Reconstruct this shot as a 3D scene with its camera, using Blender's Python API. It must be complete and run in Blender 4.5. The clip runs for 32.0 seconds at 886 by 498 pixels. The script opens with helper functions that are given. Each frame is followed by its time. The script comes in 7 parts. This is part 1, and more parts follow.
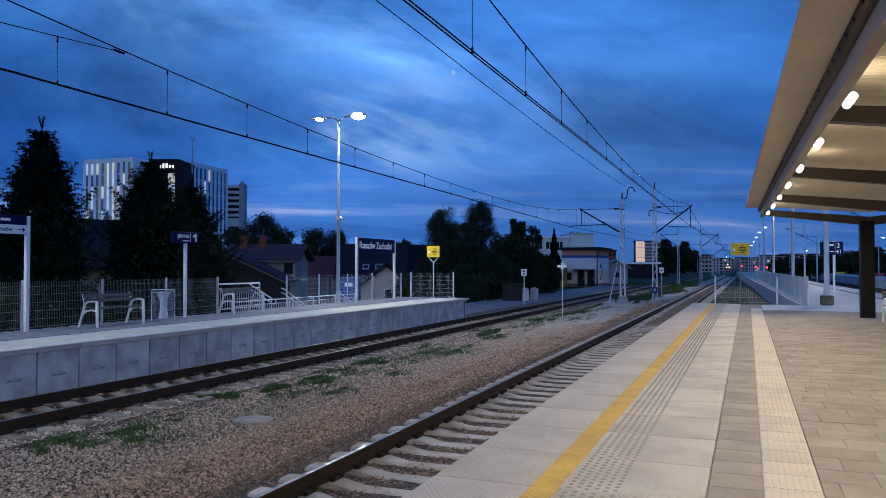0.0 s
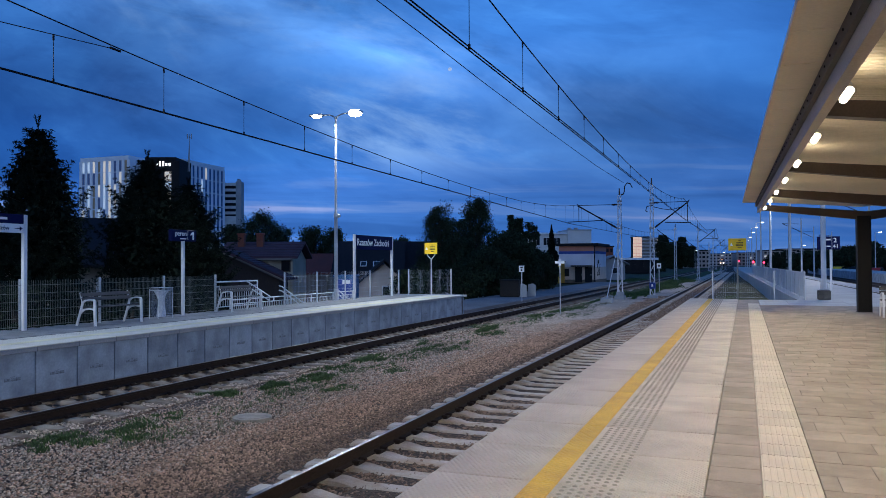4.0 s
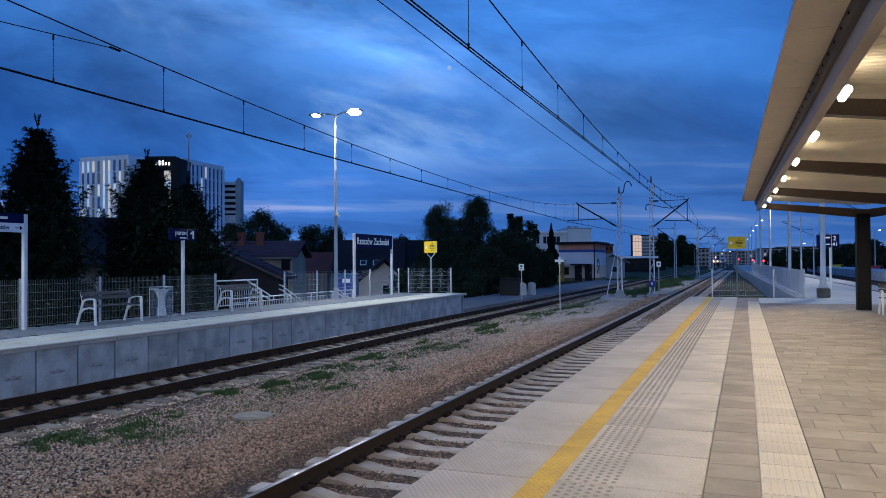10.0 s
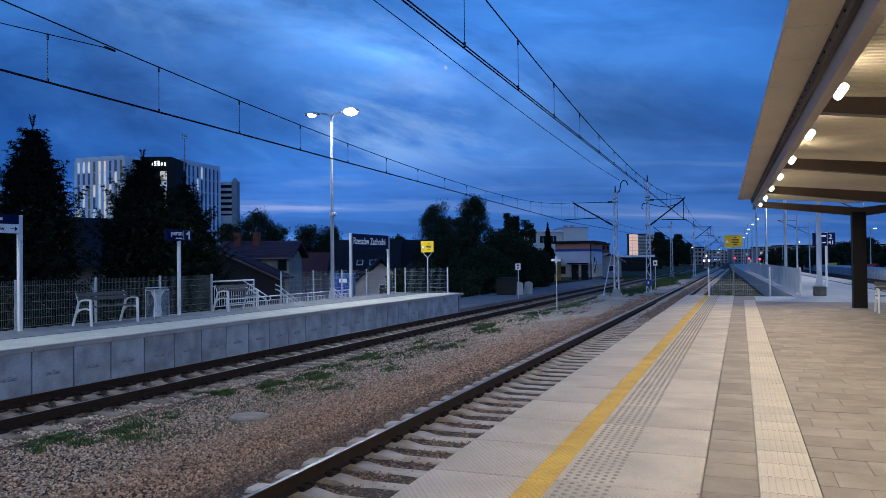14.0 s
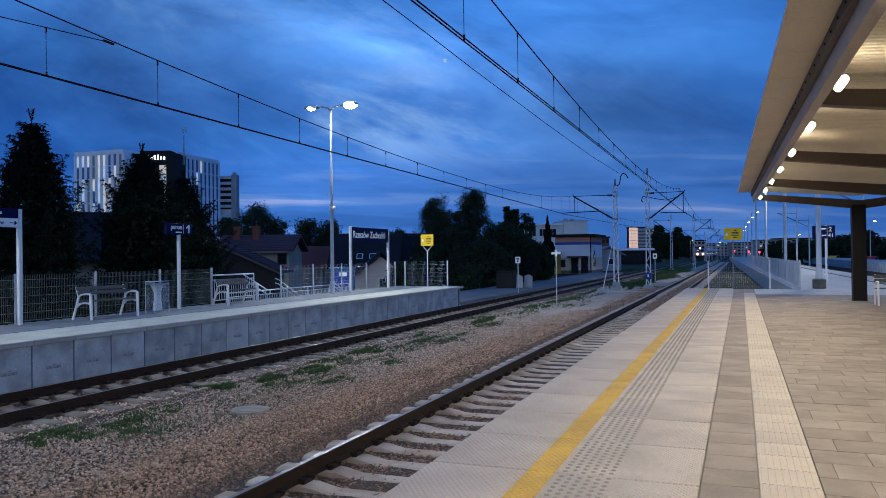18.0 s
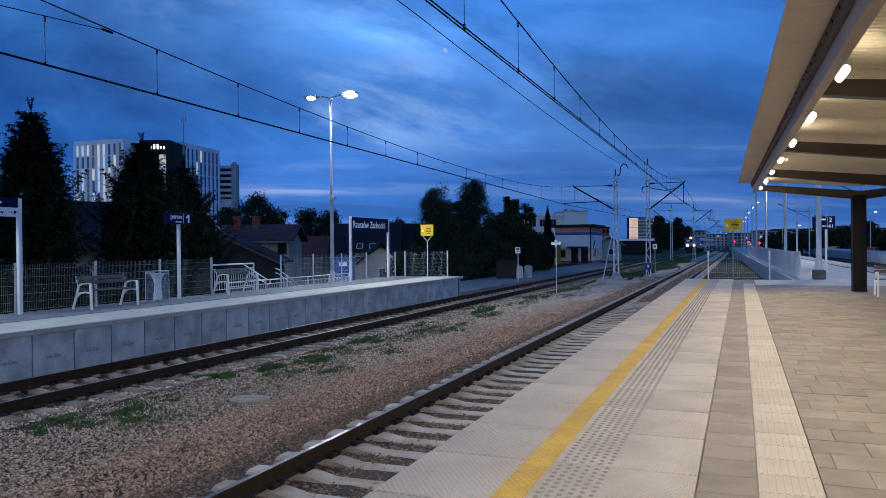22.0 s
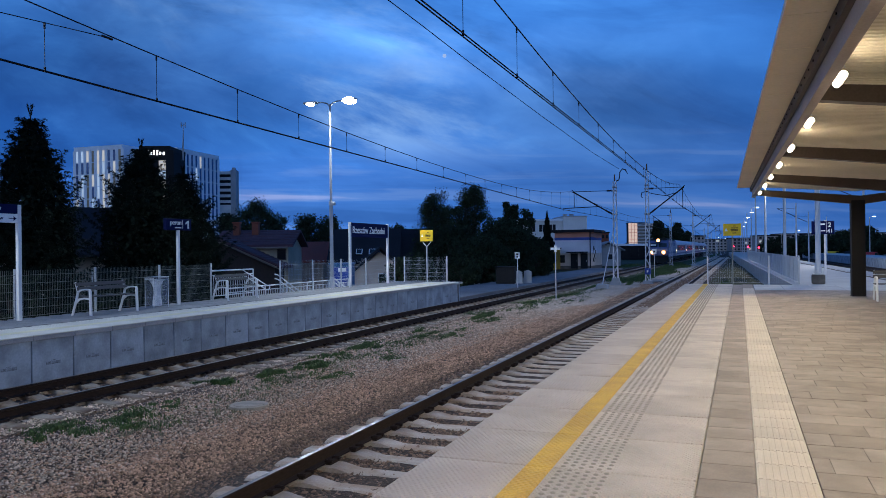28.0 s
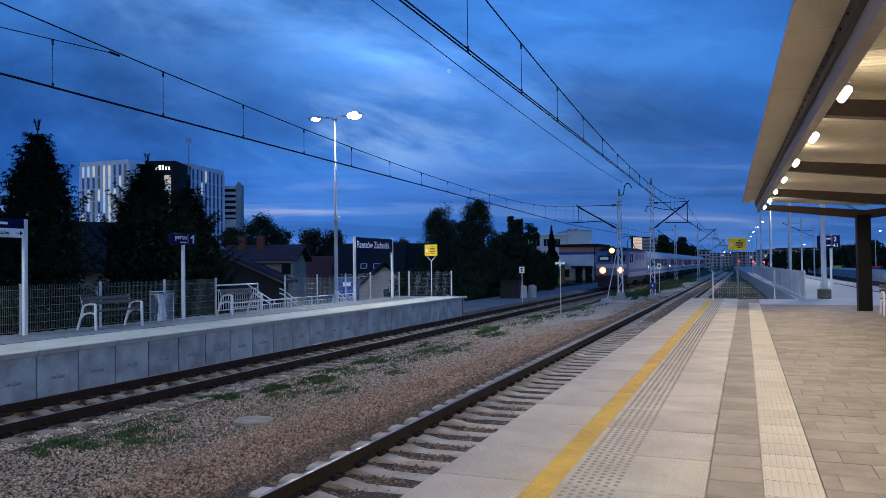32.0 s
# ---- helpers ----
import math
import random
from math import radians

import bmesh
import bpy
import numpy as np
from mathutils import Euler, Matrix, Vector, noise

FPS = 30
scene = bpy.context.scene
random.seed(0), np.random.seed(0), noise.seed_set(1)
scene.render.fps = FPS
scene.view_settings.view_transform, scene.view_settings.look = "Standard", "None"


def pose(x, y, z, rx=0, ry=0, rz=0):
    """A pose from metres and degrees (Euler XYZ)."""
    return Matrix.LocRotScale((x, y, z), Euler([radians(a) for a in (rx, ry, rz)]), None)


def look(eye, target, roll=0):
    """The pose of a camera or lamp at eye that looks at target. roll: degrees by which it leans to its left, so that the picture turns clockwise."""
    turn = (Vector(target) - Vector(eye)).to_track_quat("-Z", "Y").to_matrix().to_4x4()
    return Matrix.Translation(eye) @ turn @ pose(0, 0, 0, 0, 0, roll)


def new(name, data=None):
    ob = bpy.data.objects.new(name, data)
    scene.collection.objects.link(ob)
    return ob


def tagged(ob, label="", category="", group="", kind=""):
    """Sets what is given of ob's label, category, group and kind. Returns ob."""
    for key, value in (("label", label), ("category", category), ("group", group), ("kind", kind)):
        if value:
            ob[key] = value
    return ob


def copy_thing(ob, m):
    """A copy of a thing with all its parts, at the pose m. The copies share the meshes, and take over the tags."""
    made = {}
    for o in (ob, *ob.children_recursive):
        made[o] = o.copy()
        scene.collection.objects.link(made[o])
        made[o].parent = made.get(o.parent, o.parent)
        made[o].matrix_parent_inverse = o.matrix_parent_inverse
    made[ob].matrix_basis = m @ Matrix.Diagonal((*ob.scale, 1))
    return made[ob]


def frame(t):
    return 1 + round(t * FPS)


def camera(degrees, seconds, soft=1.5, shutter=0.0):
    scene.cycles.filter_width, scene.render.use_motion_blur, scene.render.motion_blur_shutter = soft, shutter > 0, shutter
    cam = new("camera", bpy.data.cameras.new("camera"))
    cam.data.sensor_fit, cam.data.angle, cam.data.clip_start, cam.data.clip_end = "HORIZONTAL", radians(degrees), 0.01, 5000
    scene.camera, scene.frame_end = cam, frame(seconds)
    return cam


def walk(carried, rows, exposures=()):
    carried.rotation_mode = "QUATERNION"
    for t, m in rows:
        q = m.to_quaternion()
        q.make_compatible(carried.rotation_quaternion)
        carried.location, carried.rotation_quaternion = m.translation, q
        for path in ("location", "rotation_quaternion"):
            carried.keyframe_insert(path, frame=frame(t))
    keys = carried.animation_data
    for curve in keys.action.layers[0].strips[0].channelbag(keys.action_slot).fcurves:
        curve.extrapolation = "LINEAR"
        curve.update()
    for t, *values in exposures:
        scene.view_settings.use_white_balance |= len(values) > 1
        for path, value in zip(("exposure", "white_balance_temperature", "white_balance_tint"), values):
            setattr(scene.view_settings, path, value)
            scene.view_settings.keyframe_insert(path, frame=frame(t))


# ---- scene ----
cam = camera(60.5, 32.0, soft=0.6)
PATH = [
    (0, (0.0, 0.002, 1.568), (-0.744, 1.858, 1.614), 0.0),
    (0.5, (0.001, 0.0, 1.566), (-0.743, 1.857, 1.612), -0.1),
    (1, (-0.006, -0.005, 1.571), (-0.748, 1.852, 1.615), -0.1),
    (1.5, (-0.004, -0.004, 1.567), (-0.746, 1.853, 1.609), -0.0),
    (2, (0.002, -0.012, 1.565), (-0.739, 1.846, 1.606), -0.1),
    (2.5, (0.002, -0.02, 1.568), (-0.737, 1.838, 1.608), -0.2),
    (3, (-0.004, -0.012, 1.566), (-0.744, 1.846, 1.605), -0.3),
    (3.5, (-0.004, -0.01, 1.563), (-0.742, 1.849, 1.601), -0.3),
    (5.5, (-0.006, -0.01, 1.564), (-0.745, 1.848, 1.597), -0.3),
    (6, (-0.001, -0.005, 1.565), (-0.741, 1.853, 1.595), -0.3),
    (6.5, (-0.006, -0.012, 1.562), (-0.746, 1.845, 1.592), -0.3),
    (7, (0.0, -0.016, 1.564), (-0.739, 1.842, 1.594), -0.3),
    (7.5, (0.001, -0.02, 1.564), (-0.739, 1.837, 1.593), -0.3),
    (8, (-0.001, -0.04, 1.564), (-0.739, 1.819, 1.593), -0.3),
    (8.5, (0.002, -0.036, 1.564), (-0.737, 1.823, 1.595), -0.3),
    (9, (0.009, -0.034, 1.565), (-0.73, 1.825, 1.597), -0.3),
    (9.5, (0.004, -0.029, 1.563), (-0.733, 1.83, 1.596), -0.3),
    (10, (0.005, -0.031, 1.564), (-0.732, 1.827, 1.598), -0.4),
    (10.5, (0.007, -0.014, 1.566), (-0.729, 1.845, 1.601), -0.4),
    (11, (0.0, -0.006, 1.568), (-0.734, 1.855, 1.603), -0.5),
    (11.5, (-0.009, 0.001, 1.564), (-0.742, 1.862, 1.6), -0.4),
    (12, (-0.004, -0.009, 1.563), (-0.736, 1.852, 1.599), -0.4),
    (12.5, (0.002, 0.0, 1.562), (-0.729, 1.862, 1.598), -0.5),
    (13, (-0.003, 0.0, 1.563), (-0.732, 1.862, 1.598), -0.5),
    (13.5, (-0.003, -0.01, 1.564), (-0.731, 1.853, 1.598), -0.6),
    (14, (-0.002, -0.014, 1.562), (-0.731, 1.848, 1.595), -0.6),
    (14.5, (-0.003, -0.021, 1.558), (-0.732, 1.842, 1.591), -0.6),
    (16.5, (0.003, -0.021, 1.561), (-0.726, 1.841, 1.583), -0.7),
    (17, (0.006, -0.02, 1.563), (-0.724, 1.842, 1.584), -0.8),
    (17.5, (0.004, -0.026, 1.561), (-0.725, 1.836, 1.58), -0.8),
    (18, (-0.003, -0.011, 1.557), (-0.732, 1.852, 1.573), -0.7),
    (18.5, (0.002, -0.013, 1.56), (-0.728, 1.849, 1.574), -0.7),
    (19, (-0.002, -0.003, 1.557), (-0.731, 1.859, 1.568), -0.7),
    (19.5, (-0.009, -0.006, 1.56), (-0.739, 1.856, 1.567), -0.6),
    (20, (-0.006, 0.004, 1.557), (-0.736, 1.866, 1.56), -0.6),
    (20.5, (-0.002, -0.002, 1.558), (-0.731, 1.86, 1.556), -0.6),
    (21, (0.006, -0.021, 1.557), (-0.723, 1.842, 1.553), -0.6),
    (21.5, (-0.001, -0.01, 1.558), (-0.73, 1.853, 1.551), -0.6),
    (22, (-0.001, -0.008, 1.556), (-0.73, 1.854, 1.546), -0.6),
    (22.5, (-0.002, -0.006, 1.555), (-0.731, 1.856, 1.541), -0.6),
    (23, (0.0, 0.005, 1.555), (-0.729, 1.867, 1.539), -0.6),
    (23.5, (0.007, -0.006, 1.554), (-0.722, 1.857, 1.537), -0.6),
    (24, (0.004, 0.007, 1.557), (-0.724, 1.87, 1.539), -0.6),
    (24.5, (0.008, -0.004, 1.562), (-0.72, 1.859, 1.544), -0.6),
    (25, (0.007, -0.005, 1.561), (-0.72, 1.858, 1.543), -0.6),
    (25.5, (0.008, -0.001, 1.555), (-0.719, 1.862, 1.539), -0.7),
    (27.5, (0.009, -0.018, 1.564), (-0.718, 1.845, 1.562), -0.7),
    (28, (0.008, -0.015, 1.559), (-0.72, 1.848, 1.563), -0.7),
    (28.5, (0.011, -0.022, 1.565), (-0.717, 1.841, 1.573), -0.8),
    (29, (0.006, -0.024, 1.563), (-0.722, 1.839, 1.576), -0.7),
    (29.5, (0.007, -0.023, 1.564), (-0.723, 1.839, 1.582), -0.7),
    (30, (0.004, -0.021, 1.568), (-0.727, 1.841, 1.591), -0.7),
    (30.5, (0.004, -0.022, 1.569), (-0.727, 1.84, 1.596), -0.7),
    (31, (0.006, -0.015, 1.565), (-0.728, 1.845, 1.596), -0.7),
    (31.5, (0.006, -0.027, 1.568), (-0.73, 1.833, 1.604), -0.7),
    (32, (0.003, -0.02, 1.565), (-0.735, 1.838, 1.607), -0.7),
]

walk(cam, [(t, look(eye, to, roll)) for t, eye, to, roll in PATH])

# ---- world: blue hour, broken cloud ----
TRACK_1, TRACK_2 = -11.2, -3.87        # axes of the two tracks
RAIL = -0.76                            # rail head below the platforms
BED = -1.0                              # ballast
GROUND = -1.14


def build_world():
    w = bpy.data.worlds.new("dusk_sky")
    scene.world = w
    w.use_nodes = True
    nt = w.node_tree
    nt.nodes.clear()
    N = nt.nodes.new

    def math_node(op, a, b=None):
        n = N("ShaderNodeMath")
        n.operation = op
        for i, v in enumerate((a, b)):
            if v is None:
                continue
            if hasattr(v, "links"):
                nt.links.new(v, n.inputs[i])
            else:
                n.inputs[i].default_value = v
        return n.outputs[0]

    tc = N("ShaderNodeTexCoord")
    sep = N("ShaderNodeSeparateXYZ")
    nt.links.new(tc.outputs["Generated"], sep.inputs[0])
    fwd = math_node("MAXIMUM", sep.outputs[1], 0.14)
    u = math_node("DIVIDE", sep.outputs[0], fwd)
    v = math_node("DIVIDE", math_node("MAXIMUM", sep.outputs[2], 0.0), fwd)
    comb = N("ShaderNodeCombineXYZ")
    nt.links.new(u, comb.inputs[0])
    nt.links.new(v, comb.inputs[1])

    def clouds(scale, offset, detail, rough, turn, stretch, distort=0.6):
        first = N("ShaderNodeMapping")
        first.inputs["Rotation"].default_value = (0, 0, radians(turn))
        m = N("ShaderNodeMapping")
        m.inputs["Location"].default_value = offset
        m.inputs["Scale"].default_value = stretch
        n = N("ShaderNodeTexNoise")
        n.inputs["Scale"].default_value = scale
        n.inputs["Detail"].default_value = detail
        n.inputs["Roughness"].default_value = rough
        n.inputs["Distortion"].default_value = distort
        nt.links.new(comb.outputs[0], first.inputs[0])
        nt.links.new(first.outputs[0], m.inputs[0])
        nt.links.new(m.outputs[0], n.inputs["Vector"])
        return n.outputs["Fac"]

    def ramp_of(value, stops, ease="EASE"):
        r = N("ShaderNodeValToRGB")
        r.color_ramp.interpolation = ease
        e = r.color_ramp.elements
        e[0].position, e[0].color = stops[0][0], (*stops[0][1], 1)
        e[1].position, e[1].color = stops[-1][0], (*stops[-1][1], 1)
        for p, c in stops[1:-1]:
            e.new(p).color = (*c, 1)
        nt.links.new(value, r.inputs[0])
        return r.outputs[0]

    def mixed(fac, a, b, blend="MIX"):
        m = N("ShaderNodeMixRGB")
        m.blend_type = blend
        for i, s in enumerate((fac, a, b)):
            if hasattr(s, "links"):
                nt.links.new(s, m.inputs[i])
            else:
                m.inputs[i].default_value = s if i == 0 else (*s, 1)
        return m.outputs[0]

    # the edge of the cloud bank crosses the sky on a slant
    wob = clouds(2.6, (1.3, 0.2, 0), 6, 0.55, 24, (0.7, 1.5, 1))
    s = math_node("ADD", math_node("MULTIPLY", math_node("ADD", u, 0.979), 0.406), math_node("MULTIPLY", math_node("ADD", v, -0.515), 0.914))
    s = math_node("ADD", s, math_node("MULTIPLY", math_node("ADD", wob, -0.5), 0.42))
    s = math_node("ADD", math_node("MULTIPLY", s, 1.25), 0.5)
    bank = ramp_of(s, ((0.02, (0.016, 0.098, 0.375)), (0.26, (0.028, 0.132, 0.45)), (0.40, (0.050, 0.185, 0.57)), (0.47, (0.070, 0.228, 0.65)), (0.55, (0.032, 0.138, 0.45)), (0.64, (0.023, 0.112, 0.385)), (0.78, (0.016, 0.084, 0.31)), (0.95, (0.018, 0.088, 0.315))))
    fine = clouds(4.2, (0.3, 5.2, 0), 10, 0.61, 16, (0.65, 2.0, 1), 0.6)
    shade = ramp_of(fine, ((0.28, (0.60, 0.64, 0.68)), (0.44, (0.90, 0.91, 0.93)), (0.54, (1.06, 1.06, 1.05)), (0.70, (1.42, 1.32, 1.2))))
    col = mixed(1.0, bank, shade, "MULTIPLY")
    # clearer sky higher up, ahead
    high = math_node("ADD", v, math_node("MULTIPLY", u, 0.12))
    lift = ramp_of(high, ((0.08, (1, 1, 1)), (0.165, (0.80, 0.81, 0.83)), (0.20, (0.90, 0.90, 0.91)), (0.25, (1.35, 1.28, 1.2)), (0.33, (1.55, 1.42, 1.3))))
    col = mixed(1.0, col, lift, "MULTIPLY")
    aside = ramp_of(math_node("ADD", u, 1.2), ((0.2, (0.66, 0.70, 0.74)), (0.42, (0.82, 0.85, 0.88)), (0.62, (1.12, 1.09, 1.06)), (0.85, (1, 1, 1))))
    col = mixed(1.0, col, aside, "MULTIPLY")
    # pale wisps
    du = math_node("MULTIPLY", math_node("ADD", u, 0.50), 3.6)
    dv = math_node("MULTIPLY", math_node("ADD", math_node("ADD", v, -0.205), math_node("MULTIPLY", math_node("ADD", u, 0.5), 0.22)), 12.0)
    spot = math_node("MAXIMUM", math_node("SUBTRACT", 1.0, math_node("ADD", math_node("MULTIPLY", du, du), math_node("MULTIPLY", dv, dv))), 0.0)
    wisp = ramp_of(clouds(9.0, (2.0, 0.7, 0), 8, 0.62, 18, (0.4, 1.6, 1), 0.25), ((0.40, (0, 0, 0)), (0.66, (1, 1, 1))))
    near_edge = ramp_of(s, ((0.38, (0, 0, 0)), (0.50, (0.75, 0.75, 0.75)), (0.66, (0, 0, 0))))
    near_edge = math_node("MULTIPLY", near_edge, ramp_of(math_node("ADD", u, 1.2), ((0.72, (1, 1, 1)), (0.95, (0.1, 0.1, 0.1)))))
    where = math_node("MULTIPLY", wisp, math_node("MINIMUM", math_node("ADD", spot, near_edge), 0.9))
    col = mixed(where, col, (0.17, 0.33, 0.66))
    # layered cloud low over the horizon
    low = ramp_of(v, ((0.0, (1, 1, 1)), (0.10, (0.85, 0.85, 0.85)), (0.17, (0, 0, 0))))
    band = clouds(4.0, (7.1, 0.4, 0), 5, 0.5, 3, (0.55, 9.0, 1), 0.25)
    layer = ramp_of(band, ((0.34, (0.022, 0.082, 0.29)), (0.50, (0.034, 0.120, 0.40)), (0.60, (0.075, 0.165, 0.43)), (0.70, (0.20, 0.26, 0.50))))
    layer = mixed(1.0, layer, ramp_of(math_node("ADD", u, 1.2), ((0.05, (1.42, 1.40, 1.36)), (0.65, (1.38, 1.36, 1.32)), (0.98, (1.0, 1.0, 1.0)), (1.0, (0.94, 0.94, 0.94)))), "MULTIPLY")
    col = mixed(math_node("MULTIPLY", low, 0.85), col, layer)
    # thicker and thinner places in the cloud: across, up, widths, strength
    for u0, v0, ru, rv, gain in ((-0.90, 0.39, 0.22, 0.12, 0.74), (-0.16, 0.20, 0.15, 0.085, 0.70), (-0.27, 0.31, 0.18, 0.10, 1.38), (-0.02, 0.26, 0.16, 0.12, 1.28), (-0.48, 0.31, 0.12, 0.07, 1.15), (-1.15, 0.24, 0.22, 0.08, 1.22), (-0.62, 0.14, 0.30, 0.045, 1.22), (-1.05, 0.12, 0.20, 0.05, 1.25)):
        pu = math_node("DIVIDE", math_node("ADD", u, -u0), ru)
        pv = math_node("DIVIDE", math_node("ADD", v, -v0), rv)
        q = math_node("ADD", math_node("MULTIPLY", pu, pu), math_node("MULTIPLY", pv, pv))
        bump_ = math_node("EXPONENT", math_node("MULTIPLY", q, -1.0))
        col = mixed(1.0, col, math_node("ADD", math_node("MULTIPLY", bump_, gain - 1.0), 1.0), "MULTIPLY")
    # small ragged streaks over all
    rag = ramp_of(clouds(9.0, (4.4, 1.1, 0), 7, 0.55, 14, (0.6, 1.5, 1), 0.9), ((0.30, (0.87, 0.88, 0.91)), (0.5, (1, 1, 1)), (0.70, (1.15, 1.12, 1.08))))
    col = mixed(1.0, col, rag, "MULTIPLY")
    # pale blue fill glow added low behind the camera, brightens what faces it
    back = math_node("MAXIMUM", math_node("MULTIPLY", sep.outputs[1], -1.0), 0.0)
    lowness = math_node("SUBTRACT", 1.0, math_node("MINIMUM", math_node("MULTIPLY", math_node("ABSOLUTE", sep.outputs[2]), 1.6), 1.0))
    col = mixed(math_node("MULTIPLY", back, lowness), col, (0.56, 0.74, 1.10))
    sky = N("ShaderNodeTexSky")
    sky.sky_type = "NISHITA"
    sky.sun_disc = False
    sky.sun_elevation = radians(-2.5)
    sky.sun_rotation = radians(200)
    glow = N("ShaderNodeBackground")
    glow.inputs["Strength"].default_value = 0.02
    nt.links.new(sky.outputs[0], glow.inputs[0])
    bg = N("ShaderNodeBackground")
    bg.inputs["Strength"].default_value = 1.18
    nt.links.new(col, bg.inputs[0])
    add = N("ShaderNodeAddShader")
    nt.links.new(bg.outputs[0], add.inputs[0])
    nt.links.new(glow.outputs[0], add.inputs[1])
    out = N("ShaderNodeOutputWorld")
    nt.links.new(add.outputs[0], out.inputs[0])


build_world()

# canopy frame: its far end turns a little towards the track
CANOPY_TURN = radians(1.2)
CANOPY_END = (-0.05, 27.3)


def under_canopy(u, v, z):
    """u metres in from the outer edge, v metres back from the far end."""
    c, s = math.cos(CANOPY_TURN), math.sin(CANOPY_TURN)
    return Vector((CANOPY_END[0] + u * c + v * s, CANOPY_END[1] + u * s - v * c, z))


CANOPY_LIGHTS = [1.95 + 2.82 * i for i in range(13)]


def lamp(name, kind, m, watts, colour, size=0.1, size_y=0.1, spot=None):
    d = bpy.data.lights.new(name, kind)
    d.energy, d.color = watts, colour
    if kind == "AREA":
        d.shape, d.size, d.size_y = "RECTANGLE", size, size_y
    else:
        d.shadow_soft_size = size
    if spot:
        d.spot_size, d.spot_blend = radians(spot), 0.25
    ob = new(name, d)
    ob.matrix_world = m
    return ob


WARM = (1.0, 0.87, 0.62)
for v in CANOPY_LIGHTS:
    lamp("canopy_lamp", "SPOT", Matrix.Translation(under_canopy(0.61, v, 3.12)), 168, WARM, 0.05, spot=176)
LAMP_POST = (-16.27, 28.54)
LAMP_PITCH = 25.0
for k in (0, -1):
    for dx in (-0.95, 0.95):
        lamp("post_lamp", "SPOT", Matrix.Translation((LAMP_POST[0] + dx, LAMP_POST[1] + k * LAMP_PITCH, 7.82)), 1950, (0.86, 0.94, 1.0), 0.12, spot=160)

# ---- materials ----


def nodes_of(name):
    m = bpy.data.materials.new(name)
    m.use_nodes = True
    return m, m.node_tree, m.node_tree.nodes["Principled BSDF"]


